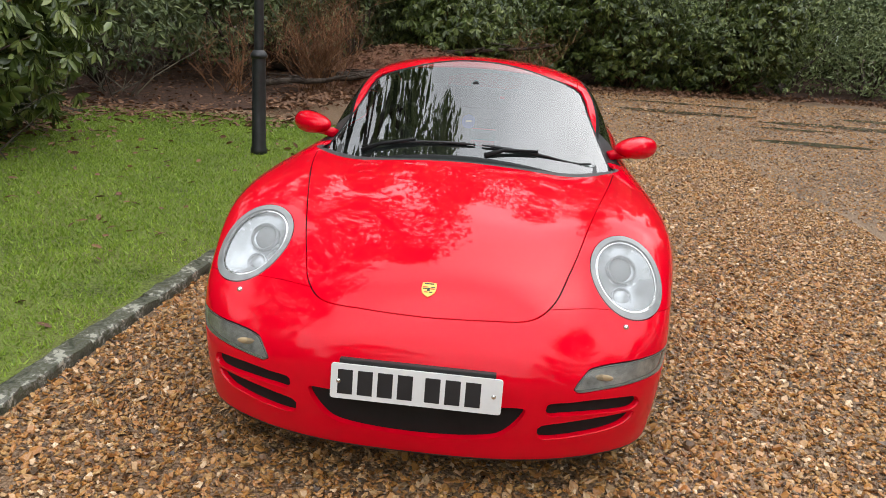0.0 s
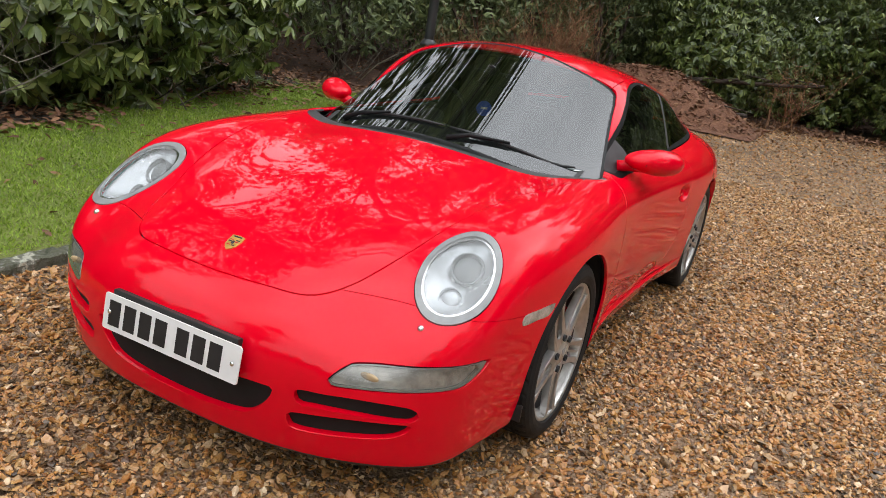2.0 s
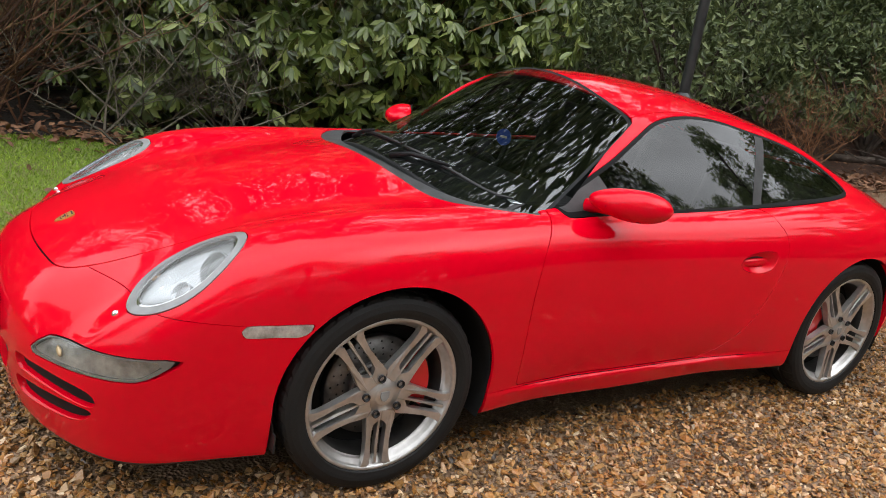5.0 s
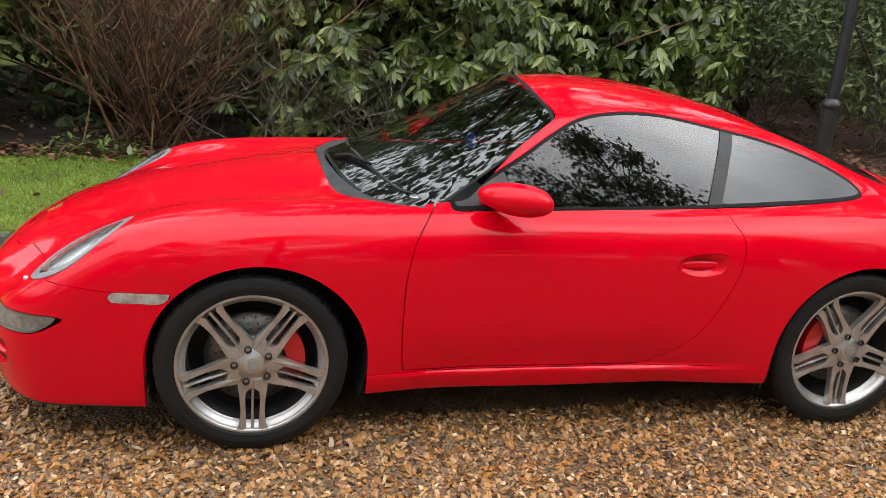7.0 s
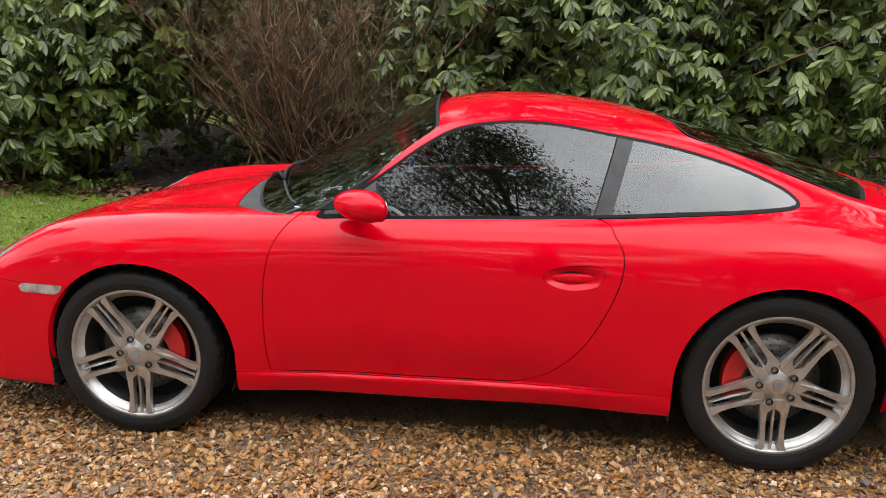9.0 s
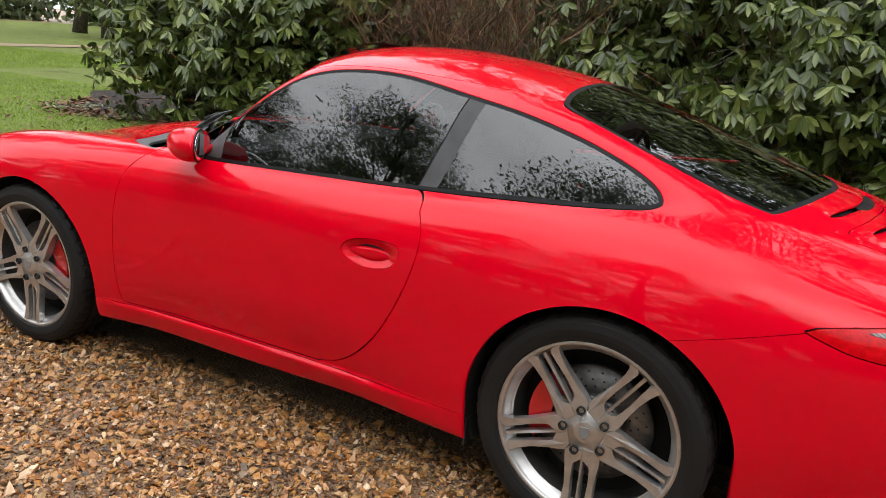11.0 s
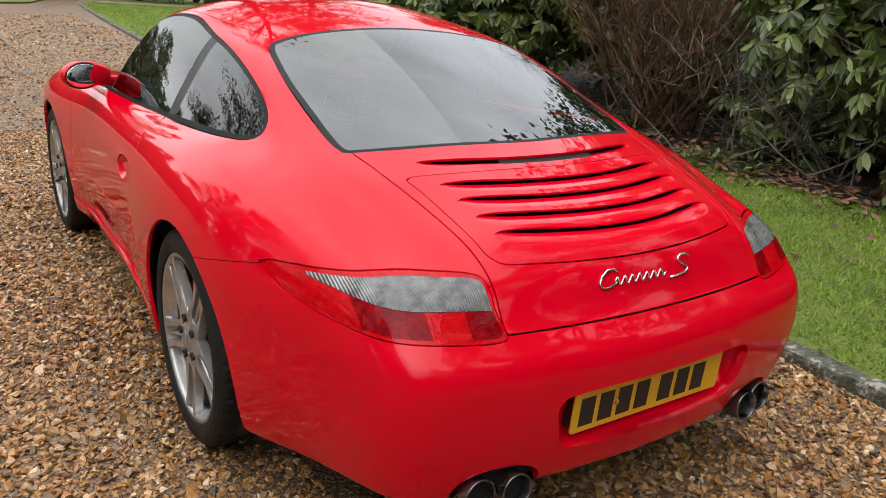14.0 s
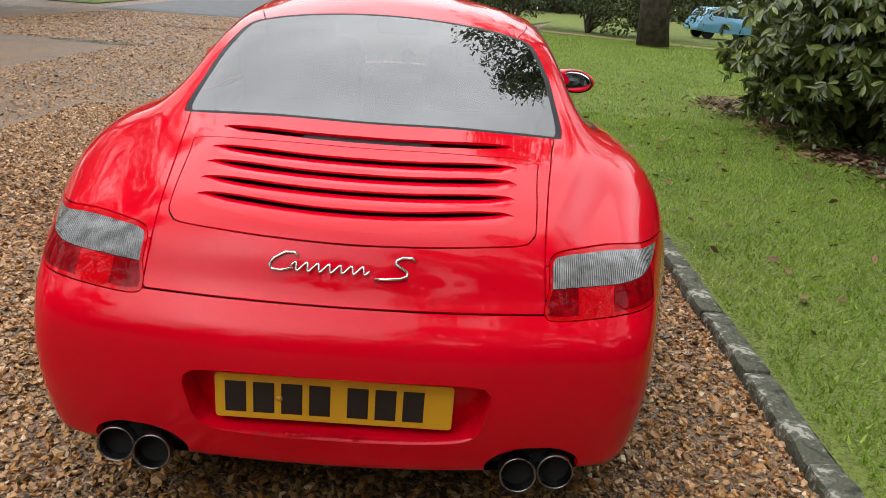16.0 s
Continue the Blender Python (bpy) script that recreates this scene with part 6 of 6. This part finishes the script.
for x, y, t in ((-1.7, 16.0, 80), (2.9, 18.2, 170), (5.6, 19.0, 290)):
    clone(laurel, x, y, t)
for x, y, t in ((-9.6, 8.6, 40), (-12.8, 7.8, 100), (-8.2, 11.8, 200), (-5.2, 12.6, 320), (-11.5, 11.5, 15), (-15.5, 9.5, 70), (-9.6, 4.6, 140), (-9.4, -4.2, 220), (-9.8, 1.6, 20), (-10.2, -7.0, 75)):
    clone(dark_a, x, y, t)
for x, y, t in ((-1.2, 17.6, 60), (-6.8, 16.0, 120), (-10.5, 15.0, 260), (-14.5, 14, 10), (12.6, 22.5, 90), (17.5, 24.0, 180), (3.0, 22.8, 300), (-4.4, 18.6, 45), (8.4, 23.4, 200), (23, 25, 30), (-12.5, 2.5, 0), (-12.0, -2.0, 130), (-12.5, -9.5, 200)):
    clone(dark_b, x, y, t)
for x, y, t in ((7.3, 20.2, 100), (9.9, 20.9, 190), (12.8, 21.4, 280), (16.2, 22.0, 20), (2.4, 20.6, 140), (20, 23, 60)):
    clone(olive, x, y, t)

wood = tree("evergreen_tree", 14, 1.8, 3.6, 95, 70, 0.30, M_LEAF_DK, "tall dark evergreen tree in the wood", at=(-7.5, 19.5, 0.09))
wood_b = tree("evergreen_tree", 16, 3.0, 3.2, 85, 70, 0.30, M_LEAF_OLIVE, "tall olive-green tree in the wood", at=(-2.2, 23.0, 0.09), trunk_r=0.3)
for k, (x, y, t) in enumerate(((-13, 17, 40), (-17, 11, 90), (-15.5, 5, 150), (-15, 0, 210), (-16, -6, 300), (3.2, 26, 20), (13.5, 27, 80), (19, 27, 130), (-11, 24, 170), (1, 31, 240), (10, 32, 10), (-5, 30, 60), (25, 27, 200), (31, 26, 310), (-21, 16, 33), (-20, -2, 80))):
    clone(wood if k % 3 else wood_b, x, y, t, size=0.9 + 0.03 * (k % 7))
for x, y, t, q in ((-5.6, 15.5, 20, 1.5), (-9.2, 13.6, 110, 1.6), (-1.6, 21.5, 220, 1.0)):
    clone(wood_b, x, y, t, size=q)
for k, (x, y, t) in enumerate(((7.5, 28.5, 50), (-7.0, 26.0, 140), (16, 33, 230), (-16, 21, 310), (22, 33, 90))):
    clone(wood_b, x, y, t)
pine = tree("overhanging_pine", 15, 6.5, 4.6, 80, 80, 0.26, M_LEAF_DK, "tall pine whose crown hangs over the drive", at=(-8.7, 1.4, 0.08), trunk_r=0.34)
clone(pine, -10.2, 4.8, 140, size=1.25)
trunk_tree = tree("evergreen_tree", 22, 8.5, 5.2, 90, 80, 0.34, M_LEAF_DK, "tree with a stout bare trunk on the lawn", at=(-6.9, -20.8, 0.045), trunk_r=0.42)
tree("evergreen_tree", 16, 5.0, 3.8, 60, 70, 0.3, M_LEAF_OLIVE, "tree with a straight bare trunk behind the shrubs", at=(2.6, 20.4, 0.07), trunk_r=0.31)
for x, y, t in ((-6.0, -27.4, 30), (-3.2, -28.6, 150), (-8.3, -28.0, 260), (-1.0, -30.0, 70)):
    clone(dark_b, x, y, t, z=0.045, size=1.25)
clone(trunk_tree, -13.2, -28.2, 120, z=0.045)
clone(wood, -24, -30, 60)
clone(wood, -20, -44, 200)
clone(wood_b, 2, -52, 60)
clone(wood, -4, -56, 10)
clone(wood, 16, -58, 100)
# across the drive, seen in the glass and paint
cedar = tree("cedar", 23, 2.0, 8.0, 230, 150, 0.22, M_LEAF_DK, "broad dark cedar with level tiers across the drive", layered=True, trunk_r=0.45, at=(17.5, 0.4, 0))
clone(cedar, 13.5, -17, 130, z=0, size=0.7)
clone(cedar, 25, 20, 70, z=0, size=0.8)
bare_tree("bare_oak", (17, 10.5, 0), 13, "leafless oak across the drive")
clone(cedar, 14.5, -9.0, 210, z=0, size=0.8)
for x, y, t, q in ((13.0, 8.8, 30, 1.0), (18.5, -13.5, 120, 1.1), (20, 6.5, 200, 0.9)):
    clone(wood, x, y, t, z=0.0, size=q)
bare_tree("bare_oak", (34, -12, 0), 12, "leafless oak across the drive")
for k, (x, y, t) in enumerate(((17, 13.5, 0), (40, 12, 90), (42, -4, 200), (41, -20, 30), (44, 22, 310), (30, -28, 100), (38, -34, 20), (40, 4, 70), (43, -12, 130), (36, 28, 20))):
    clone(wood if k % 2 else wood_b, x, y, t, z=0.0, size=0.75)

for k in range(17):
    clone(wood if k % 3 else wood_b, 33 + 3 * math.sin(k * 2.1), -34 + 4.1 * k, 47 * k, z=0.0, size=0.85 + 0.1 * math.sin(k * 1.3))
for k, (x, y) in enumerate(((-30, -20), (-34, -28), (-28, -37), (-38, -14), (-33, -8), (-40, -34), (-24, -52), (-29, -3))):
    clone(wood if k % 2 else wood_b, x, y, 77 * k, z=0.045, size=1.0 + 0.06 * (k % 4))
for k in range(12):
    clone(wood if k % 3 else wood_b, -34 + 6.0 * k, -66 + 3 * math.sin(k * 1.9), 61 * k, z=0.0, size=0.9)
# dense foliage deep in the wood
n = 30000
wx, wy, wz = rng.uniform(-42, 46, n), rng.uniform(33, 38, n), 13 * rng.random(n) ** 1.1
sx, sy, sz = rng.uniform(-27, -22, n // 2), rng.uniform(-16, 34, n // 2), 12 * rng.random(n // 2) ** 1.1
cx, cy, cz = rng.uniform(-50, -44, n), rng.uniform(-60, -6, n), 16 * rng.random(n) ** 1.1
bx, by, bz = rng.uniform(-50, 55, n), rng.uniform(-76, -66, n), 11 * rng.random(n) ** 1.2
p = np.c_[np.r_[wx, sx, bx, cx], np.r_[wy, sy, by, cy], np.r_[wz, sz, bz, cz]]
m = len(p)
tagged(part("far_foliage", leaves_mesh("far_foliage", p, rng.normal(size=(m, 3)), rng.normal(size=(m, 3)), rng.uniform(0.6, 1.2, m), rng.uniform(0.4, 0.75, m), plain=True), M_LEAF_DK), "dark dense foliage deep in the wood", "foliage", kind="stuff")

# fallen boughs and a heap of leaves at the wood's edge
for pts, r in (([(-3.6, 11.8, 0.25), (-1.9, 12.4, 0.42), (-0.3, 13.6, 0.30)], 0.10), ([(-3.2, 13.2, 0.3), (-1.4, 14.3, 0.75), (0.8, 15.6, 1.0)], 0.07), ([(-4.4, 10.2, 0.2), (-3.2, 10.7, 0.3), (-2.6, 11.9, 0.35)], 0.06)):
    log = thing("fallen_bough", pose(0, 0, 0), "fallen bare bough lying in leaf litter", "log", "fallen boughs")
    bm = bmesh.new()
    fine = [Vector(pts[0]).lerp(Vector(pts[1]), i / 4) for i in range(4)] + [Vector(pts[1]).lerp(Vector(pts[2]), i / 4) for i in range(5)]
    bm_tube(bm, [v + Vector((0.03 * rng.normal(), 0.03 * rng.normal(), 0.02 * rng.normal())) for v in fine], [r * (1 - 0.08 * i) for i in range(9)], 8)
    part("bough", bm, M_BARK, log, smooth=True)
    bm = bmesh.new()
    for i in range(7):
        a = fine[1 + i]
        bm_tube(bm, [a, a + Vector((rng.normal() * 0.3, rng.normal() * 0.3, 0.1)), a + Vector((rng.normal() * 0.6, rng.normal() * 0.6, 0.25 - 0.3 * rng.random()))], [r * 0.35, r * 0.2, 0.006], 5)
    part("branch_spray", bm, M_BARK, log, kind="stuff")

heap = thing("leaf_heap", pose(-2.1, 13.2, 0.0), "low heap of rust-brown fallen leaves and earth", "leaf heap")
bm = bmesh.new()
bmesh.ops.create_grid(bm, x_segments=36, y_segments=30, size=1)
for v in bm.verts:
    x, y = v.co.x * 2.2, v.co.y * 1.5
    h = max(0, 1 - (x / 2.2) ** 2 - (y / 1.5) ** 2)
    v.co = Vector((x, y, 0.03 + 0.85 * h**1.2 + 0.10 * h * noise.noise(Vector((x * 3, y * 3, 1)))))
part("mound", bm, M_HEAP, heap, smooth=True)
n = 2600
a, q = rng.random(n) * 2 * np.pi, np.sqrt(rng.random(n))
lx, ly = 2.15 * q * np.cos(a), 1.45 * q * np.sin(a)
p = np.c_[lx, ly, 0.06 + 0.85 * np.maximum(0, 1 - q * q) ** 1.2]
part("loose_leaves", leaves_mesh("loose_leaves", p, rng.normal(size=(n, 3)) * [1, 1, 0.3], np.tile([0, 0, 1.0], (n, 1)) + 0.4 * rng.normal(size=(n, 3)), np.full(n, 0.09), np.full(n, 0.05)), M_LITTER, heap, kind="stuff")

# fallen leaves under the trees
n = 9000
x, y = rng.uniform(-14, 12, n), rng.uniform(6.9, 21, n)
ok = (y > 7.3 + np.maximum(0, (x + 4) * 1.1)) & (y > 11 + (x + 3) * 0.9 - 3)
x, y = x[ok], y[ok]
ey = rng.uniform(-7.5, 6.2, 2400)
bx, by = np.r_[rng.uniform(-9, -4.1, 2600), rng.uniform(-9, -2.6, 1500), bed_x(ey) - 0.1 + 0.22 * rng.normal(size=2400)], np.r_[rng.uniform(-7, 6.5, 2600), 6.9 + 0.45 * rng.normal(size=1500), ey]
p = np.c_[np.r_[x, bx], np.r_[y, by], np.full(len(x) + len(bx), 0.078)]
m = len(p)
tagged(part("leaf_litter", leaves_mesh("leaf_litter", p, rng.normal(size=(m, 3)) * [1, 1, 0.25], np.tile([0, 0, 1.0], (m, 1)) + 0.35 * rng.normal(size=(m, 3)), rng.uniform(0.06, 0.11, m), rng.uniform(0.03, 0.05, m)), M_LITTER), "brown fallen leaves on the soil", "leaf litter", kind="stuff")

edge_line = [(-3.3, 8.8), (-3.2, 11), (-2.0, 14.5), (2, 16.6), (7, 18.4), (14, 19.5), (20, 20.2)]
seg = rng.integers(0, len(edge_line) - 1, 5200)
e0, e1 = np.array(edge_line)[seg], np.array(edge_line)[seg + 1]
at = e0 + (e1 - e0) * rng.random((5200, 1)) + rng.normal(size=(5200, 2)) * [0.25, 0.40]
m = len(at)
tagged(part("leaf_fringe", leaves_mesh("leaf_fringe", np.c_[at, 0.03 + 0.06 * rng.random(m) ** 2], rng.normal(size=(m, 3)) * [1, 1, 0.35], np.tile([0, 0, 1.0], (m, 1)) + 0.5 * rng.normal(size=(m, 3)), rng.uniform(0.07, 0.13, m), rng.uniform(0.04, 0.07, m)), M_LITTER), "drift of brown leaves along the gravel's far edge", "leaf litter", kind="stuff")

# ---- lamp post ----
post = thing("lamp_post", pose(-2.36, 4.60, 0.045), "slim black iron lamp post standing in the lawn", "lamp post")
bm = bmesh.new()
bm_lathe(bm, [(0.0001, 0.0), (0.085, 0.0), (0.080, 0.05), (0.070, 0.08), (0.066, 0.92), (0.066, 0.95)], 20, pose(0, 0, 0, 0, -90, 0))
part("base_shaft", bm, M_POST, post, smooth=True)
bm = bmesh.new()
bm_lathe(bm, [(0.066, 0.94), (0.080, 0.945), (0.084, 0.965), (0.078, 0.985), (0.060, 1.01), (0.050, 1.02)], 20, pose(0, 0, 0, 0, -90, 0))
part("collar", bm, M_POST, post, "moulded collar", smooth=True)
bm = bmesh.new()
bm_lathe(bm, [(0.047, 1.01), (0.045, 2.6), (0.040, 3.6), (0.0001, 3.62)], 18, pose(0, 0, 0, 0, -90, 0))
part("upper_shaft", bm, M_POST, post, smooth=True)

# ---- pale blue small car far off ----
def far_car(m):
    c = thing("small_car", m, "pale blue small car parked far off on the path", "car")
    bm = bmesh.new()
    side = rounded([(-1.52, 0.32), (-1.56, 0.62), (-1.44, 0.86), (-1.22, 1.18), (-0.9, 1.33), (-0.1, 1.34), (0.3, 1.22), (0.62, 0.95), (1.1, 0.84), (1.45, 0.7), (1.54, 0.5), (1.48, 0.3), (0.0, 0.27)], 4)
    bm_prism(bm, [tuple(q) for q in side[::-1]], 1.44, Matrix(((1, 0, 0, 0), (0, 0, -1, 0.72), (0, 1, 0, 0), (0, 0, 0, 1))), 0.12)
    bmesh.ops.recalc_face_normals(bm, faces=bm.faces)
    for v in bm.verts:
        v.co.y *= 1 - 0.28 * max(0.0, v.co.z - 0.8)
    part("body", bm, M_BLUE_PAINT, c, smooth=True)
    bm = bmesh.new()
    bm_box(bm, 0.02, 1.0, 0.30, pose(-1.315, 0, 1.05, 0, 36, 0), 0.008)
    part("rear_window", bm, M_PANE, c)
    for sy in (-1, 1):
        for x0, x1 in ((-0.98, -0.35), (-0.27, 0.45)):
            bm = bmesh.new()
            bm_box(bm, x1 - x0, 0.012, 0.26, Matrix.Translation(((x0 + x1) / 2, sy * 0.672, 1.05)), 0.005)
            part("window", bm, M_PANE, c)
        for x in (-1.02, 1.02):
            bm = bmesh.new()
            bm_lathe(bm, [(0.0001, 0.02), (0.15, 0.03), (0.17, 0.02), (0.26, 0.03), (0.27, 0), (0.27, -0.14)], 20, pose(x, sy * 0.62, 0.27, 0, 0, 90 * sy))
            part("car_wheel", bm, M_RUBBER, c)
    return c


far_car(pose(-12.9, -31.8, 0.06, 0, 0, 188))

# ---- wet patches on the gravel ----
for k, (x, y, rx, ry) in enumerate(((4.6, 9.3, 0.9, 0.22), (6.3, 7.2, 0.5, 0.22), (3.3, 12.8, 1.4, 0.3), (6.2, 12.2, 1.5, 0.3), (7.4, 9.6, 0.8, 0.2), (4.9, 11.2, 0.7, 0.16), (8.2, 13.8, 1.6, 0.3), (3.8, 14.8, 1.5, 0.22), (1.9, -10.5, 0.9, 0.3), (4.6, -14.0, 1.6, 0.4), (2.6, -3.6, 0.35, 0.18), (5.5, -9.0, 0.8, 0.3), (5.2, 4.6, 0.35, 0.2))):
    out = [(x + rx * math.cos(t) * (1 + 0.35 * noise.noise(Vector((k, 2 * math.cos(t), 2 * math.sin(t))))), y + ry * math.sin(t) * (1 + 0.45 * noise.noise(Vector((k + 9, 2 * math.cos(t), 2 * math.sin(t)))))) for t in [2 * math.pi * i / 28 for i in range(28)]]
    sheet("puddle", out, 0.005 if y < 6 else 0.013, M_PUDDLE, "shallow muddy wet patch in the gravel", "puddle")

# ---- grass ----
def blades(n, x0, x1, y0, y1, tall, keep=None):
    x, y = rng.uniform(x0, x1, n), rng.uniform(y0, y1, n)
    lim = np.array([kerb_x(v) - 0.125 - 0.09 * max(0.0, noise.noise(Vector((v * 2.3, 0, 4)))) for v in y])
    ok = x < lim
    if keep is not None:
        ok &= keep(x, y)
    x, y = x[ok], y[ok]
    n = len(x)
    h = tall * rng.uniform(0.5, 1.3, n)
    a = rng.random(n) * 2 * np.pi
    w = rng.uniform(0.003, 0.0065, n)
    base = np.c_[x, y, np.full(n, 0.045)]
    side = np.c_[np.cos(a), np.sin(a), np.zeros(n)] * w[:, None]
    tip = base + np.c_[rng.normal(size=(n, 2)) * 0.55 * h[:, None], h]
    return np.stack([base - side, base + side, tip], 1).reshape(-1, 3)


def off_bed(x, y):
    return x > bed_x(y) - 0.05


v = np.concatenate([blades(150000, -5.6, -1.3, -4.5, 7.0, 0.024, off_bed), blades(45000, -7, -1.6, -13, -4.5, 0.03, lambda x, y: (y < -8.5) | off_bed(x, y)), blades(60000, -13, -1.6, -24, -13, 0.055)])
tagged(part("grass", mesh_np("grass", v, np.arange(len(v)).reshape(-1, 3)), M_BLADE), "short green grass blades of the lawn", "grass", kind="stuff")

n = 420
x, y = rng.uniform(-4.6, -1.75, n), rng.uniform(-9, 6.5, n)
tagged(part("lawn_leaves", leaves_mesh("lawn_leaves", np.c_[x, y, np.full(n, 0.068)], rng.normal(size=(n, 3)) * [1, 1, 0.2], np.tile([0, 0, 1.0], (n, 1)) + 0.5 * rng.normal(size=(n, 3)), rng.uniform(0.04, 0.09, n), rng.uniform(0.02, 0.04, n)), M_LITTER), "scattered brown leaves on the lawn", "leaves", kind="stuff")

# low leafy weeds along the bed's edge
n = 2600
y = rng.uniform(-6.5, 6, n)
x = bed_x(y) - 0.12 + rng.normal(size=n) * 0.28
keep = np.array([noise.noise(Vector((b * 1.1, 3, 0))) > 0.02 for b in y])
x, y = x[keep], y[keep]
n = len(x)
tagged(part("ground_weeds", leaves_mesh("ground_weeds", np.c_[x, y, np.full(n, 0.09) + 0.05 * rng.random(n)], rng.normal(size=(n, 3)) * [1, 1, 0.4] + [0, 0, 0.35], np.tile([0, 0, 1.0], (n, 1)), rng.uniform(0.05, 0.12, n), rng.uniform(0.02, 0.05, n)), M_LEAF), "low green weeds at the lawn's edge", "weeds", kind="stuff")

# ---- gravel stones ----
def stones(n, x0, x1, y0, y1, lo, hi, near=False):
    """Small broken flints, half sunk."""
    x, y = rng.uniform(x0, x1, n), rng.uniform(y0, y1, n)
    ok = x > np.array([kerb_x(v) + 0.002 for v in y])
    ok &= ~((np.abs(x) < 0.62) & (y > -0.6) & (y < 2.9))
    x, y = x[ok], y[ok]
    n = len(x)
    r = rng.uniform(lo, hi, n) * (1 + 0.6 * (rng.random(n) > 0.93))
    ring = [[1, 0, 0], [0, 1, 0], [-1, 0, 0], [0, -1, 0]]
    if near:
        top = np.array(ring + [[0.55, 0.45, 0.85], [-0.45, 0.6, 0.85], [-0.55, -0.45, 0.85], [0.45, -0.6, 0.85]])
        f = np.array([[0, 1, 4], [1, 5, 4], [1, 2, 5], [2, 6, 5], [2, 3, 6], [3, 7, 6], [3, 0, 7], [0, 4, 7], [4, 5, 6], [4, 6, 7]])
    else:
        top = np.array(ring + [[0, 0, 0.95]])
        f = np.array([[0, 1, 4], [1, 2, 4], [2, 3, 4], [3, 0, 4]])
    k = len(top)
    v = top[None] * (1 + 0.25 * rng.normal(size=(n, k, 1)).clip(-1, 1)) + 0.2 * rng.normal(size=(n, k, 3)).clip(-1.3, 1.3) * [1, 1, 0.7]
    v *= r[:, None, None] * np.stack([rng.uniform(0.8, 1.3, n), rng.uniform(0.65, 1.1, n), rng.uniform(0.42, 0.8, n)], -1)[:, None] * 1.08
    v[..., 2] += v[..., 0] * (0.35 * rng.normal(size=(n, 1))).clip(-0.7, 0.7) + v[..., 1] * (0.35 * rng.normal(size=(n, 1))).clip(-0.7, 0.7)
    a = rng.random(n) * 2 * np.pi
    c, s = np.cos(a)[:, None], np.sin(a)[:, None]
    v = np.stack([v[..., 0] * c - v[..., 1] * s, v[..., 0] * s + v[..., 1] * c, v[..., 2]], -1)
    v += np.stack([x, y, r * rng.uniform(0.05, 0.45, n)], -1)[:, None]
    return v.reshape(-1, 3), (k * np.arange(n)[:, None, None] + f[None]).reshape(-1, 3)


beds = [stones(150000, -1.7, 3.2, -2.9, 4.3, 0.0048, 0.0120, True), stones(34000, -1.7, 3.0, 4.3, 7.0, 0.006, 0.0135, True), stones(48000, -1.9, 7.0, 4.3, 10.0, 0.007, 0.015), stones(22000, -1.0, 10.0, 10.0, 17.0, 0.012, 0.022),
        stones(24000, -2.0, 5.0, -9.0, -3.0, 0.009, 0.017), stones(24000, -2.3, 9.0, -19.0, -9.0, 0.013, 0.024), stones(12000, 3.3, 7.0, -3.0, 4.4, 0.009, 0.017)]
base, vs, fs = 0, [], []
for sv, sf in beds:
    vs.append(sv)
    fs.append(sf + base)
    base += len(sv)
tagged(part("gravel", mesh_np("gravel", np.concatenate(vs), np.concatenate(fs)), M_STONE), "loose wet brown flint gravel", "gravel", kind="stuff")

# ---- kerb stones ----
kerb = tagged(new("kerb"), "weathered stone edging between lawn and gravel", "kerb", kind="structure")
kerb_meshes = []
for k in range(4):
    bm = bmesh.new()
    bm_box(bm, 0.105, 0.596, 0.16, Matrix.Translation((0, 0, -0.024)), 0.020, 2)
    bmesh.ops.subdivide_edges(bm, edges=[e for e in bm.edges if e.calc_length() > 0.3], cuts=14)
    for q in bm.verts:
        q.co += 0.012 * noise.noise_vector(q.co * 9 + Vector((k * 5, 0, 0))) + 0.006 * noise.noise_vector(q.co * 30 + Vector((k * 5, 3, 0)))
    me = bpy.data.meshes.new("kerb_stone")
    bm.normal_update()
    bm.to_mesh(me)
    bm.free()
    me.materials.append(M_KERB)
    kerb_meshes.append(me)
for i in range(52):
    y = -23.9 + 0.6 * i + 0.054
    st = new("kerb_stone", kerb_meshes[i % 4])
    st.parent = kerb
    st.matrix_basis = pose(kerb_x(y) - 0.052 + 0.004 * math.sin(i * 2.3), y, 0.004 * math.sin(i * 1.7), 1.0 * math.sin(i * 3.1), 0, -2.9 + 0.8 * math.sin(i * 1.3))
